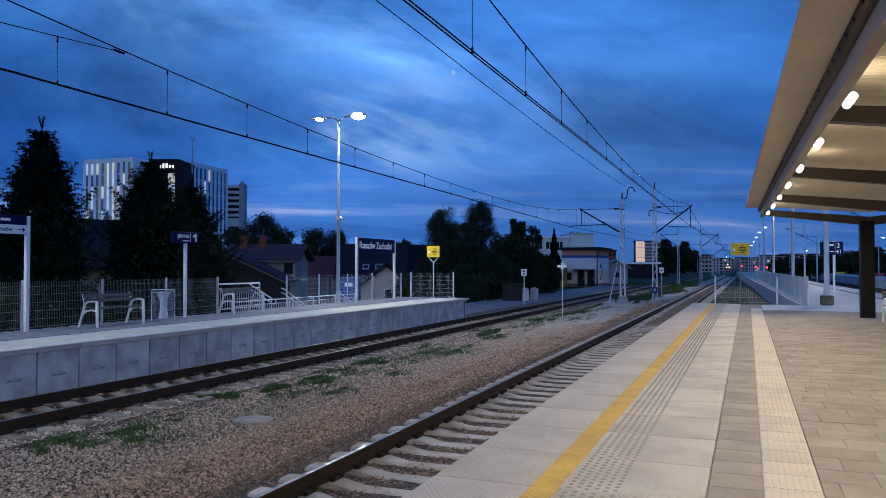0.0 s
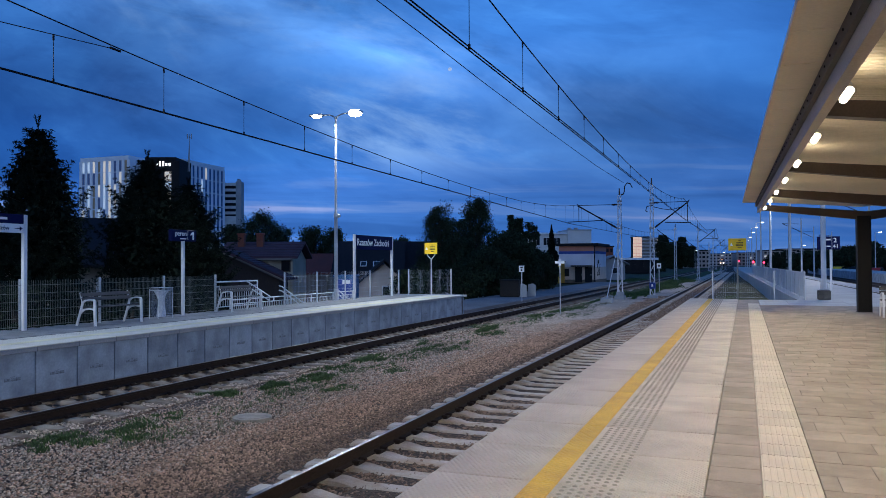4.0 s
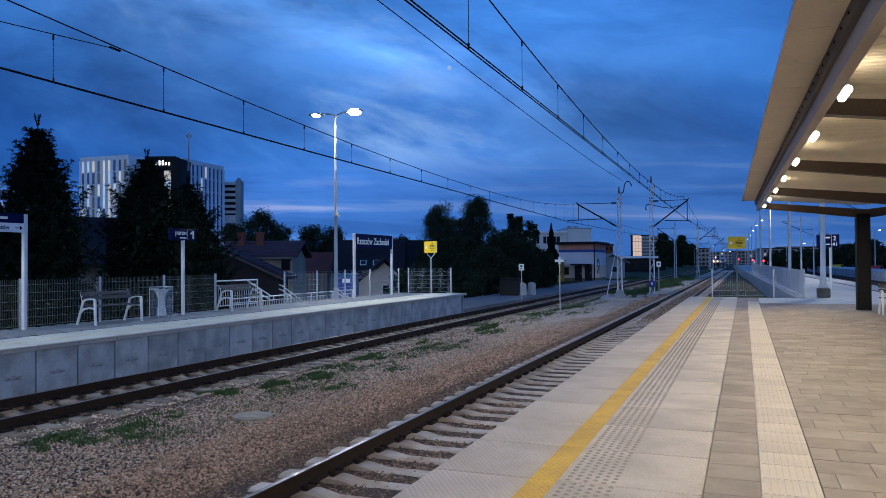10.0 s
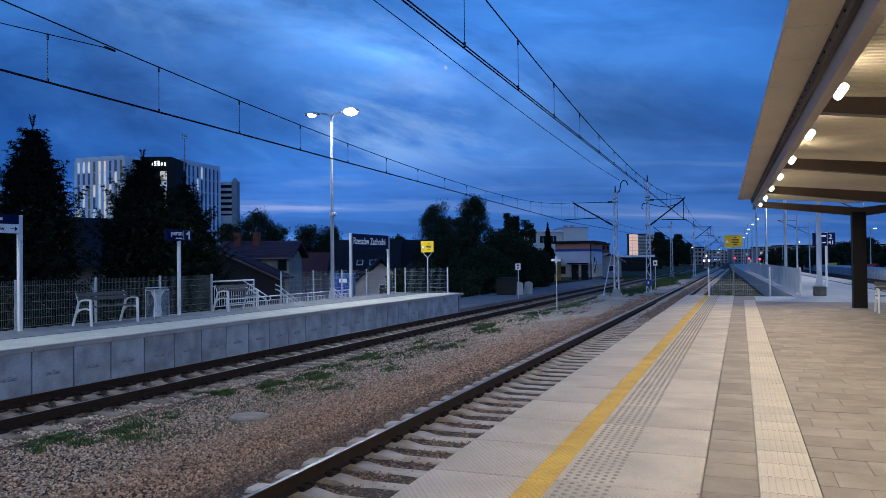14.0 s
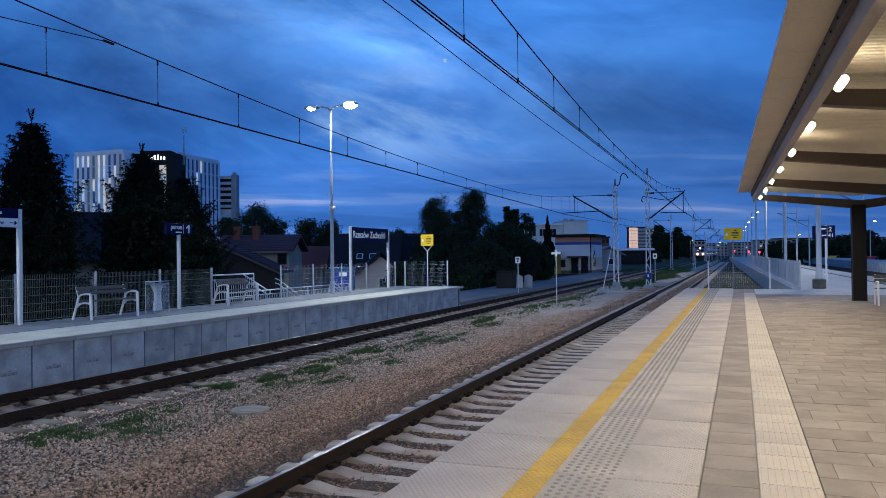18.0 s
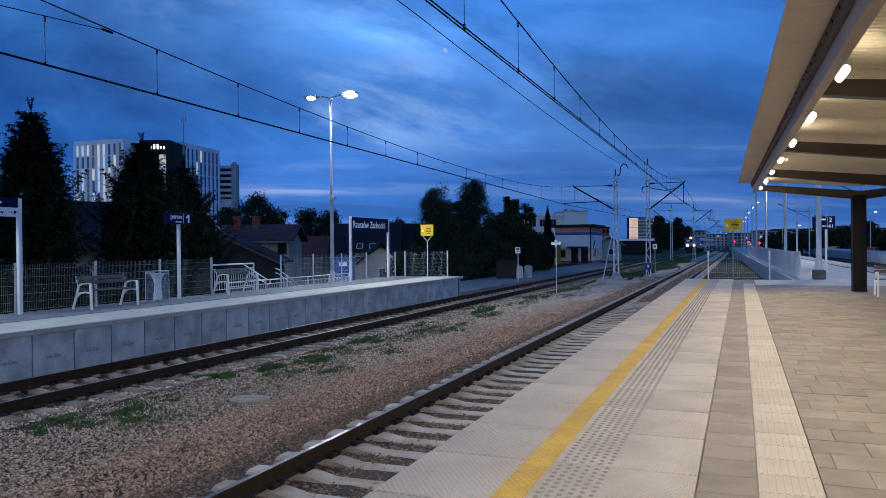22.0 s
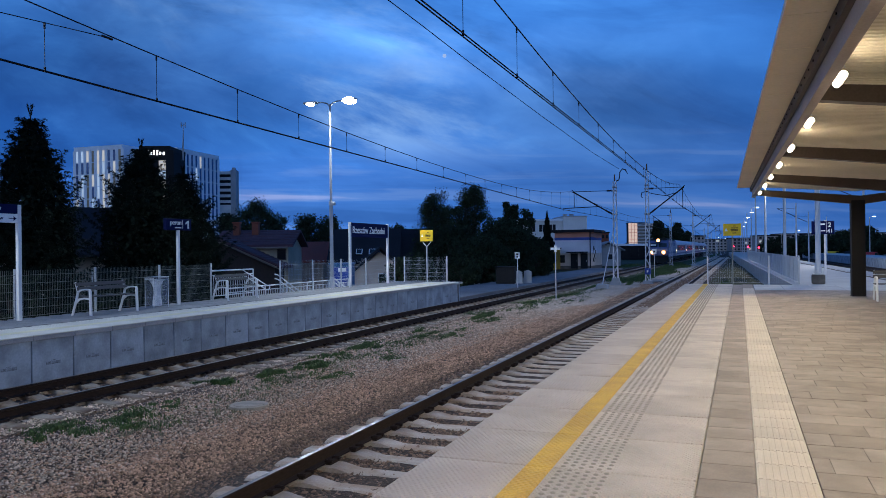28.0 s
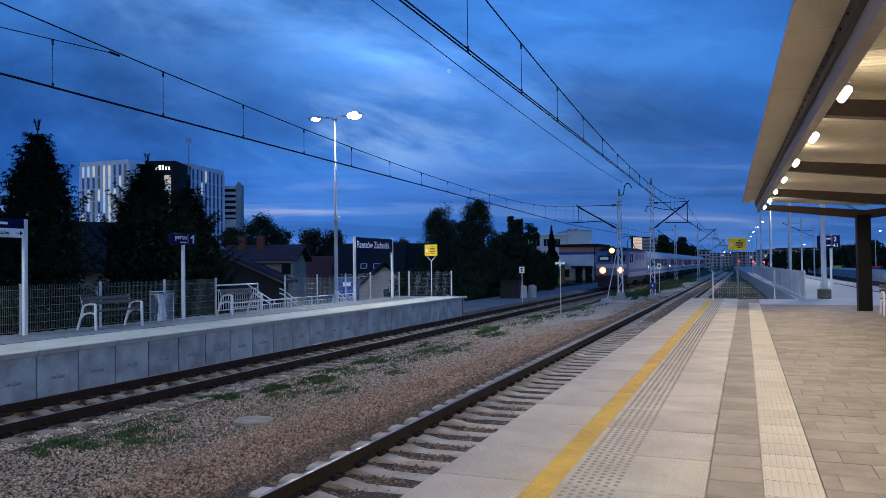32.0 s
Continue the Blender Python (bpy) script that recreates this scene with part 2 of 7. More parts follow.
def surface(name, colour, rough=0.7, metal=0.0, grain=40.0, vary=0.18, bump=0.12, stain=0.25, stain_scale=1.2, island=0.0, objvary=0.0, tint=None, stretch=(1, 1, 1), depth=0.004, tread=0.0, spec=0.4):
    """A surface with grain, blotches and fine relief, in metres."""
    m, nt, bsdf = nodes_of(name)
    N = nt.nodes.new
    tc = N("ShaderNodeTexCoord")
    mp = N("ShaderNodeMapping")
    mp.inputs["Scale"].default_value = stretch
    nt.links.new(tc.outputs["Object"], mp.inputs[0])
    if objvary:
        # each piece shows another stretch of the grain
        oi, sc = N("ShaderNodeObjectInfo"), N("ShaderNodeVectorMath")
        sc.operation = "SCALE"
        sc.inputs[0].default_value = (37.0, 53.0, 71.0)
        nt.links.new(oi.outputs["Random"], sc.inputs["Scale"])
        nt.links.new(sc.outputs[0], mp.inputs["Location"])

    def noise_node(scale, detail):
        n = N("ShaderNodeTexNoise")
        n.inputs["Scale"].default_value, n.inputs["Detail"].default_value = scale, detail
        nt.links.new(mp.outputs[0], n.inputs["Vector"])
        return n

    fine, blot = noise_node(grain, 4), noise_node(stain_scale, 5)
    dark = tuple(c * (1 - vary) for c in colour)
    light = tuple(min(1, c * (1 + vary)) for c in colour)
    r1 = N("ShaderNodeValToRGB")
    r1.color_ramp.elements[0].position, r1.color_ramp.elements[0].color = 0.32, (*dark, 1)
    r1.color_ramp.elements[1].position, r1.color_ramp.elements[1].color = 0.68, (*light, 1)
    nt.links.new(fine.outputs["Fac"], r1.inputs[0])
    last = r1.outputs[0]
    if stain:
        r2 = N("ShaderNodeValToRGB")
        lo = 1 - stain
        t = tint or (lo, lo, lo)
        r2.color_ramp.elements[0].position, r2.color_ramp.elements[0].color = 0.36, (*t, 1)
        r2.color_ramp.elements[1].position, r2.color_ramp.elements[1].color = 0.62, (1, 1, 1, 1)
        nt.links.new(blot.outputs["Fac"], r2.inputs[0])
        mul = N("ShaderNodeMixRGB")
        mul.blend_type = "MULTIPLY"
        mul.inputs[0].default_value = 1
        nt.links.new(last, mul.inputs[1])
        nt.links.new(r2.outputs[0], mul.inputs[2])
        last = mul.outputs[0]
    for amount, node, socket in ((island, "ShaderNodeNewGeometry", "Random Per Island"), (objvary, "ShaderNodeObjectInfo", "Random")):
        if amount:
            g = N(node)
            hs = N("ShaderNodeHueSaturation")
            mr = N("ShaderNodeMapRange")
            mr.inputs[3].default_value, mr.inputs[4].default_value = 1 - amount, 1 + amount
            nt.links.new(g.outputs[socket], mr.inputs[0])
            nt.links.new(mr.outputs[0], hs.inputs["Value"])
            nt.links.new(last, hs.inputs["Color"])
            last = hs.outputs[0]
    nt.links.new(last, bsdf.inputs["Base Color"])
    bsdf.inputs["Metallic"].default_value = metal
    bsdf.inputs["Specular IOR Level"].default_value = spec
    rr = N("ShaderNodeMapRange")
    rr.inputs[3].default_value, rr.inputs[4].default_value = max(0.03, rough - 0.12), min(1, rough + 0.12)
    nt.links.new(blot.outputs["Fac"], rr.inputs[0])
    nt.links.new(rr.outputs[0], bsdf.inputs["Roughness"])
    if bump:
        bn = N("ShaderNodeBump")
        bn.inputs["Strength"].default_value, bn.inputs["Distance"].default_value = min(1, bump * 3), depth
        nt.links.new(fine.outputs["Fac"], bn.inputs["Height"])
        if tread:
            # fine herringbone relief pressed into the slab
            waves = []
            for turn in (0.6, -0.6):
                tm = N("ShaderNodeMapping")
                tm.inputs["Rotation"].default_value = (0, 0, turn)
                nt.links.new(tc.outputs["Object"], tm.inputs[0])
                wv = N("ShaderNodeTexWave")
                wv.inputs["Scale"].default_value = 0.314 / tread
                nt.links.new(tm.outputs[0], wv.inputs["Vector"])
                waves.append(wv.outputs["Fac"])
            mx = N("ShaderNodeMath")
            mx.operation = "MULTIPLY"
            nt.links.new(waves[0], mx.inputs[0])
            nt.links.new(waves[1], mx.inputs[1])
            b2 = N("ShaderNodeBump")
            b2.inputs["Strength"].default_value, b2.inputs["Distance"].default_value = 1.0, 0.009
            nt.links.new(mx.outputs[0], b2.inputs["Height"])
            nt.links.new(b2.outputs[0], bn.inputs["Normal"])
        nt.links.new(bn.outputs[0], bsdf.inputs["Normal"])
    return m


def glowing(name, colour, strength):
    m, nt, bsdf = nodes_of(name)
    bsdf.inputs["Base Color"].default_value = (*colour, 1)
    bsdf.inputs["Emission Color"].default_value = (*colour, 1)
    bsdf.inputs["Emission Strength"].default_value = strength
    return m


def glassy(name, colour, rough=0.06):
    m, nt, bsdf = nodes_of(name)
    bsdf.inputs["Base Color"].default_value = (*colour, 1)
    bsdf.inputs["Roughness"].default_value = rough
    bsdf.inputs["Specular IOR Level"].default_value = 0.6
    n = nt.nodes.new("ShaderNodeTexNoise")
    n.inputs["Scale"].default_value = 0.8
    b = nt.nodes.new("ShaderNodeBump")
    b.inputs["Strength"].default_value, b.inputs["Distance"].default_value = 0.05, 0.02
    nt.links.new(n.outputs["Fac"], b.inputs["Height"])
    nt.links.new(b.outputs[0], bsdf.inputs["Normal"])
    return m


def clear_sheet(name, colour):
    """A thin see-through plastic sheet with a slight haze."""
    m, nt, bsdf = nodes_of(name)
    clear, mix = nt.nodes.new("ShaderNodeBsdfTransparent"), nt.nodes.new("ShaderNodeMixShader")
    bsdf.inputs["Base Color"].default_value = (*colour, 1)
    bsdf.inputs["Roughness"].default_value = 0.2
    mix.inputs[0].default_value = 0.14
    nt.links.new(clear.outputs[0], mix.inputs[1])
    nt.links.new(bsdf.outputs[0], mix.inputs[2])
    nt.links.new(mix.outputs[0], nt.nodes["Material Output"].inputs["Surface"])
    return m


M = dict(
    earth=surface("earth", (0.07, 0.075, 0.045), 0.95, 0, 8, 0.35, 0.3, 0.4, 0.25, depth=0.03, spec=0.1),
    ballast=surface("ballast_bed", (0.065, 0.047, 0.035), 0.95, 0, 26, 0.55, 0.5, 0.4, 0.7, depth=0.03),
    stone=surface("ballast_stone", (0.44, 0.288, 0.20), 0.9, 0, 60, 0.2, 0.2, 0.15, 3, island=0.65),
    grey_stone=surface("grey_gravel", (0.51, 0.41, 0.325), 0.9, 0, 60, 0.2, 0.2, 0.15, 3, island=0.6),
    oily=surface("oily_stone", (0.22, 0.148, 0.105), 0.9, 0, 60, 0.2, 0.2, 0.15, 3, island=0.5),
    sleeper=surface("sleeper_concrete", (0.50, 0.455, 0.40), 0.85, 0, 60, 0.12, 0.2, 0.35, 2.5, objvary=0.12, tint=(0.72, 0.6, 0.5)),
    old_sleeper=surface("brown_sleeper_concrete", (0.25, 0.21, 0.165), 0.85, 0, 60, 0.12, 0.2, 0.45, 2.5, objvary=0.2, tint=(0.45, 0.33, 0.25)),
    rail_side=surface("rusty_rail", (0.026, 0.015, 0.011), 0.75, 0.35, 50, 0.3, 0.25, 0.3, 2, stretch=(1, 0.2, 1)),
    rail_head=surface("polished_rail_head", (0.20, 0.185, 0.17), 0.42, 1.0, 60, 0.06, 0.03, 0.12, 1.5, stretch=(1, 0.1, 1)),
    dull_head=surface("worn_rail_head", (0.26, 0.225, 0.19), 0.42, 0.9, 60, 0.08, 0.05, 0.25, 1.5, stretch=(1, 0.1, 1)),
    sand=surface("trodden_sand", (0.46, 0.385, 0.31), 0.95, 0, 30, 0.35, 0.4, 0.35, 0.5, depth=0.02),
    mast_white=surface("white_mast_paint", (0.80, 0.80, 0.82), 0.5, 0.0, 30, 0.1, 0.06, 0.3, 1.5),
    lamp_pole=surface("grey_lamp_pole", (0.46, 0.48, 0.51), 0.6, 0.2, 30, 0.1, 0.06, 0.2, 1.5),
    clip=surface("rusty_clip", (0.03, 0.018, 0.013), 0.8, 0.2, 50, 0.3, 0.2, 0.2, 3),
    slab=surface("platform_slab", (0.545, 0.48, 0.41), 0.8, 0, 120, 0.12, 0.3, 0.24, 1.6, objvary=0.07, tread=0.035, tint=(0.84, 0.82, 0.8)),
    dotted=surface("tactile_slab", (0.57, 0.505, 0.43), 0.8, 0, 120, 0.12, 0.25, 0.24, 1.6, objvary=0.07, tread=0.03),
    dot=surface("dark_dots", (0.33, 0.29, 0.245), 0.85, 0, 120, 0.12, 0.1, 0.1, 3),
    yellow=surface("yellow_line_paint", (0.68, 0.43, 0.065), 0.65, 0, 90, 0.16, 0.25, 0.32, 3.2, objvary=0.05, tread=0.04, tint=(0.80, 0.74, 0.72)),
    strip=surface("guide_strip", (0.57, 0.505, 0.42), 0.8, 0, 120, 0.08, 0.2, 0.14, 1.5, objvary=0.06),
    paver=surface("grey_paver", (0.308, 0.257, 0.214), 0.8, 0, 120, 0.16, 0.25, 0.26, 2.6, objvary=0.13),
    paver_far=surface("paver_rest", (0.308, 0.257, 0.214), 0.8, 0, 120, 0.16, 0.25, 0.26, 2.6, island=0.13),
    joint=surface("joint_sand", (0.07, 0.055, 0.04), 0.95, 0, 90, 0.2, 0.2, 0.2, 2),
    panel=surface("wall_panel_concrete", (0.34, 0.415, 0.50), 0.85, 0, 22, 0.08, 0.15, 0.36, 1.8, objvary=0.08, spec=0.2),
    smudge=surface("panel_smudge", (0.275, 0.335, 0.40), 0.9, 0, 30, 0.3, 0.1, 0.5, 9.0),
    coping=surface("coping_concrete", (0.36, 0.385, 0.41), 0.8, 0, 45, 0.1, 0.2, 0.2, 1.2, objvary=0.06),
    back_paver=surface("grey_back_paver", (0.24, 0.24, 0.235), 0.85, 0, 60, 0.15, 0.2, 0.2, 1.0, island=0.12),
    pale_slab=surface("pale_platform_slab", (0.60, 0.58, 0.50), 0.8, 0, 60, 0.08, 0.2, 0.14, 1.0, objvary=0.05),
    gravel_pad=surface("grey_gravel_pad", (0.20, 0.18, 0.16), 0.95, 0, 40, 0.4, 0.4, 0.3, 1.0, depth=0.02),
    pale_yellow=surface("pale_yellow_line", (0.66, 0.62, 0.40), 0.7, 0, 60, 0.1, 0.1, 0.2, 1.5),
    apron=surface("pale_concrete_apron", (0.46, 0.47, 0.46), 0.8, 0, 60, 0.1, 0.15, 0.15, 0.7, objvary=0.05),
    asphalt=surface("asphalt", (0.19, 0.195, 0.205), 0.85, 0, 90, 0.25, 0.3, 0.25, 0.4),
    canopy_sheet=surface("canopy_sheet", (0.74, 0.66, 0.50), 0.55, 0, 20, 0.05, 0.05, 0.12, 0.7),
    canopy_ridge=surface("canopy_trim", (0.62, 0.54, 0.41), 0.5, 0, 25, 0.05, 0.05, 0.15, 0.8),
    brown_steel=surface("brown_steel", (0.085, 0.062, 0.048), 0.5, 0.2, 40, 0.12, 0.06, 0.15, 1.0),
    beam_face=surface("light_beam_paint", (0.36, 0.30, 0.25), 0.5, 0.1, 40, 0.08, 0.06, 0.2, 1.2),
    black_post=surface("black_post_paint", (0.010, 0.009, 0.009), 0.6, 0.0, 40, 0.2, 0.05, 0.15, 1.0, spec=0.15),
    zinc=surface("galvanised_steel", (0.62, 0.64, 0.66), 0.5, 0.3, 35, 0.12, 0.06, 0.18, 2.0),
    white_paint=surface("white_steel_paint", (0.74, 0.75, 0.76), 0.45, 0.0, 40, 0.05, 0.04, 0.12, 1.5),
    pole_paint=surface("pale_mast_paint", (0.60, 0.62, 0.64), 0.5, 0.2, 30, 0.1, 0.06, 0.25, 1.5),
    wire=surface("dark_wire", (0.012, 0.012, 0.014), 0.6, 0.5, 30, 0.2, 0.0, 0.0),
    porcelain=surface("brown_insulator", (0.05, 0.025, 0.02), 0.25, 0, 30, 0.2, 0.0, 0.1),
    mesh_wire=surface("mesh_wire", (0.22, 0.24, 0.22), 0.6, 0.3, 30, 0.15, 0.0, 0.15),
    mesh_pale=surface("pale_mesh_wire", (0.66, 0.68, 0.70), 0.5, 0.1, 30, 0.1, 0.0, 0.15),
    bark=surface("bark", (0.06, 0.045, 0.035), 0.95, 0, 20, 0.3, 0.4, 0.3, 3, stretch=(1, 1, 0.2), depth=0.02),
    spruce=surface("spruce_needles", (0.011, 0.017, 0.012), 0.9, 0, 12, 0.3, 0.0, 0.35, 1.2, island=0.45, spec=0.05),
    leaf=surface("leaves", (0.032, 0.048, 0.027), 0.85, 0, 12, 0.3, 0.0, 0.35, 0.6, island=0.5, spec=0.1),
    hedge=surface("dark_hedge_leaves", (0.026, 0.036, 0.022), 0.9, 0, 12, 0.3, 0.0, 0.35, 0.6, island=0.5, spec=0.05),
    verge=surface("grassy_verge", (0.075, 0.095, 0.04), 0.95, 0, 6, 0.45, 0.4, 0.45, 0.5, depth=0.03, spec=0.1),
    grass=surface("grass_blades", (0.065, 0.115, 0.03), 0.8, 0, 12, 0.3, 0.0, 0.3, 1.0, island=0.4),
    dry_grass=surface("dry_grass_blades", (0.20, 0.20, 0.13), 0.9, 0, 12, 0.3, 0.0, 0.3, 1.0, island=0.4),
    roof_tile=surface("dark_roof_tile", (0.11, 0.06, 0.076), 0.8, 0, 18, 0.2, 0.3, 0.25, 0.6, spec=0.2),
    roof_slate=surface("slate_roof", (0.022, 0.023, 0.030), 0.8, 0, 18, 0.2, 0.3, 0.25, 0.6, spec=0.15),
    dim_roof=surface("grey_sheet_roof", (0.30, 0.32, 0.36), 0.7, 0, 18, 0.1, 0.2, 0.25, 0.6),
    red_roof=surface("red_roof_tile", (0.16, 0.04, 0.03), 0.7, 0, 18, 0.2, 0.3, 0.25, 0.6),
    lilac_plaster=surface("lilac_plaster", (0.74, 0.74, 0.80), 0.9, 0, 30, 0.06, 0.1, 0.15, 0.4),
    salmon=surface("salmon_band", (0.58, 0.25, 0.17), 0.8, 0, 30, 0.06, 0.1, 0.15, 0.6),
    dark_timber=surface("dark_timber", (0.05, 0.038, 0.036), 0.85, 0, 30, 0.2, 0.1, 0.2, 1.0, stretch=(1, 1, 0.1)),
    lid_concrete=surface("warm_lid_concrete", (0.37, 0.325, 0.265), 0.9, 0, 45, 0.12, 0.2, 0.3, 4.0),
    old_footing=surface("dirty_footing", (0.16, 0.15, 0.13), 0.95, 0, 40, 0.25, 0.3, 0.4, 3.0, depth=0.01),
    town_wall=surface("town_plaster", (0.46, 0.40, 0.37), 0.9, 0, 3, 0.12, 0.0, 0.2, 0.1),
    dim_plaster=surface("weathered_plaster", (0.28, 0.235, 0.20), 0.9, 0, 30, 0.1, 0.1, 0.25, 0.5),
    blue_sheet=surface("blue_sheet", (0.03, 0.14, 0.32), 0.6, 0, 12, 0.15, 0.2, 0.3, 1.5),
    bright_plaster=surface("beige_plaster", (0.66, 0.55, 0.46), 0.9, 0, 30, 0.08, 0.1, 0.2, 0.6),
    pale_plaster=surface("pale_plaster", (0.70, 0.70, 0.68), 0.9, 0, 30, 0.06, 0.1, 0.15, 0.4),
    plaster=surface("cream_plaster", (0.48, 0.42, 0.32), 0.9, 0, 30, 0.08, 0.1, 0.2, 0.6),
    grey_plaster=surface("grey_plaster", (0.40, 0.42, 0.44), 0.9, 0, 30, 0.08, 0.1, 0.2, 0.4),
    brick_red=surface("red_chimney_brick", (0.22, 0.07, 0.045), 0.9, 0, 20, 0.2, 0.2, 0.2, 1.5),
    dark_glass=glassy("dark_window_glass", (0.02, 0.025, 0.03)),
    pane=glassy("office_glass", (0.03, 0.10, 0.26), 0.25),
    dim_glass=surface("dim_window_glass", (0.012, 0.014, 0.018), 0.3, 0, 4, 0.1, 0.0, 0.1, 0.3, spec=0.12),
    office_white=surface("office_cladding", (0.80, 0.88, 0.98), 0.6, 0, 4, 0.05, 0.0, 0.12, 0.1),
    office_tan=surface("office_tan_panel", (0.38, 0.30, 0.20), 0.6, 0, 4, 0.08, 0.0, 0.1, 0.1),
    office_dark=surface("office_dark_panel", (0.014, 0.016, 0.020), 0.6, 0, 4, 0.1, 0.0, 0.1, 0.1, spec=0.1),
    lit_window=glowing("lit_office_window", (1.0, 0.88, 0.70), 0.36),
    lit_cool=glowing("lit_cool_window", (0.75, 0.9, 1.0), 0.32),
    logo=glowing("lit_logo", (0.95, 0.97, 1.0), 2.0),
    navy=surface("navy_sign_face", (0.006, 0.010, 0.060), 0.6, 0, 20, 0.05, 0.0, 0.08, 1.0, spec=0.05),
    sign_white=surface("sign_white", (0.88, 0.88, 0.88), 0.5, 0, 20, 0.03, 0.0, 0.05, 1.0),
    mustard=surface("mustard_sheet", (0.42, 0.27, 0.04), 0.8, 0, 20, 0.1, 0.1, 0.3, 1.0),
    sign_yellow=surface("yellow_sign_face", (0.85, 0.55, 0.02), 0.5, 0, 20, 0.04, 0.0, 0.08, 1.0),
    black=surface("black_print", (0.012, 0.012, 0.012), 0.6, 0, 20, 0.1, 0.0, 0.0),
    red=surface("red_paint", (0.5, 0.03, 0.025), 0.5, 0, 20, 0.05, 0.0, 0.1),
    blue_band=surface("faded_blue_band", (0.05, 0.10, 0.36), 0.8, 0, 20, 0.06, 0.05, 0.2, 0.6),
    blue_paint=surface("blue_paint", (0.02, 0.06, 0.30), 0.5, 0, 20, 0.05, 0.0, 0.1),
    bench_wood=surface("dark_bench_slat", (0.09, 0.085, 0.08), 0.6, 0, 30, 0.2, 0.15, 0.2, 2, stretch=(1, 0.1, 1)),
    bag=surface("clear_bin_bag", (0.62, 0.66, 0.70), 0.35, 0, 18, 0.15, 0.3, 0.2, 3, depth=0.02),
    clear=clear_sheet("clear_plastic", (0.75, 0.82, 0.88)),
    tube=glowing("canopy_tube_light", (1.0, 0.86, 0.66), 26.0),
    led=glowing("led_lens", (1.0, 0.95, 0.80), 30.0),
    far_led=glowing("far_led", (1.0, 0.95, 0.85), 16.0),
    red_lamp=glowing("red_signal_lamp", (1.0, 0.02, 0.05), 12.0),
    head_lamp=glowing("train_head_lamp", (1.0, 0.70, 0.34), 70.0),
    # orange glare round the train lamps, painted as a glowing disc
    lamp_bowl=glowing("lamp_halo_glow", (1.0, 0.36, 0.10), 1.7),
    side_lamp=glowing("coach_side_lamp", (1.0, 0.82, 0.45), 6.0),
    loco_blue=surface("loco_blue_paint", (0.10, 0.13, 0.26), 0.45, 0.1, 12, 0.06, 0.0, 0.2, 0.5),
    loco_pale=surface("loco_pale_paint", (0.40, 0.37, 0.45), 0.45, 0.1, 12, 0.06, 0.0, 0.2, 0.5),
    coach_pale=surface("coach_pale_paint", (0.60, 0.62, 0.66), 0.4, 0.1, 12, 0.05, 0.0, 0.2, 0.4),
    coach_window=surface("tan_coach_window", (0.13, 0.095, 0.085), 0.25, 0, 4, 0.15, 0.0, 0.3, 0.4, spec=0.3),
    coach_blue=surface("coach_blue_band", (0.05, 0.11, 0.30), 0.4, 0.1, 12, 0.05, 0.0, 0.2, 0.4),
    chassis=surface("sooty_chassis", (0.03, 0.027, 0.025), 0.8, 0.2, 12, 0.2, 0.0, 0.2, 0.7),
    # reflected sunset put into the glass as emission
    sunset_glow=glowing("sunset_glow", (1.0, 0.66, 0.48), 0.55),
    moon=glowing("moon_face", (0.55, 0.68, 0.85), 0.45),
)

# ---- mesh tools ----


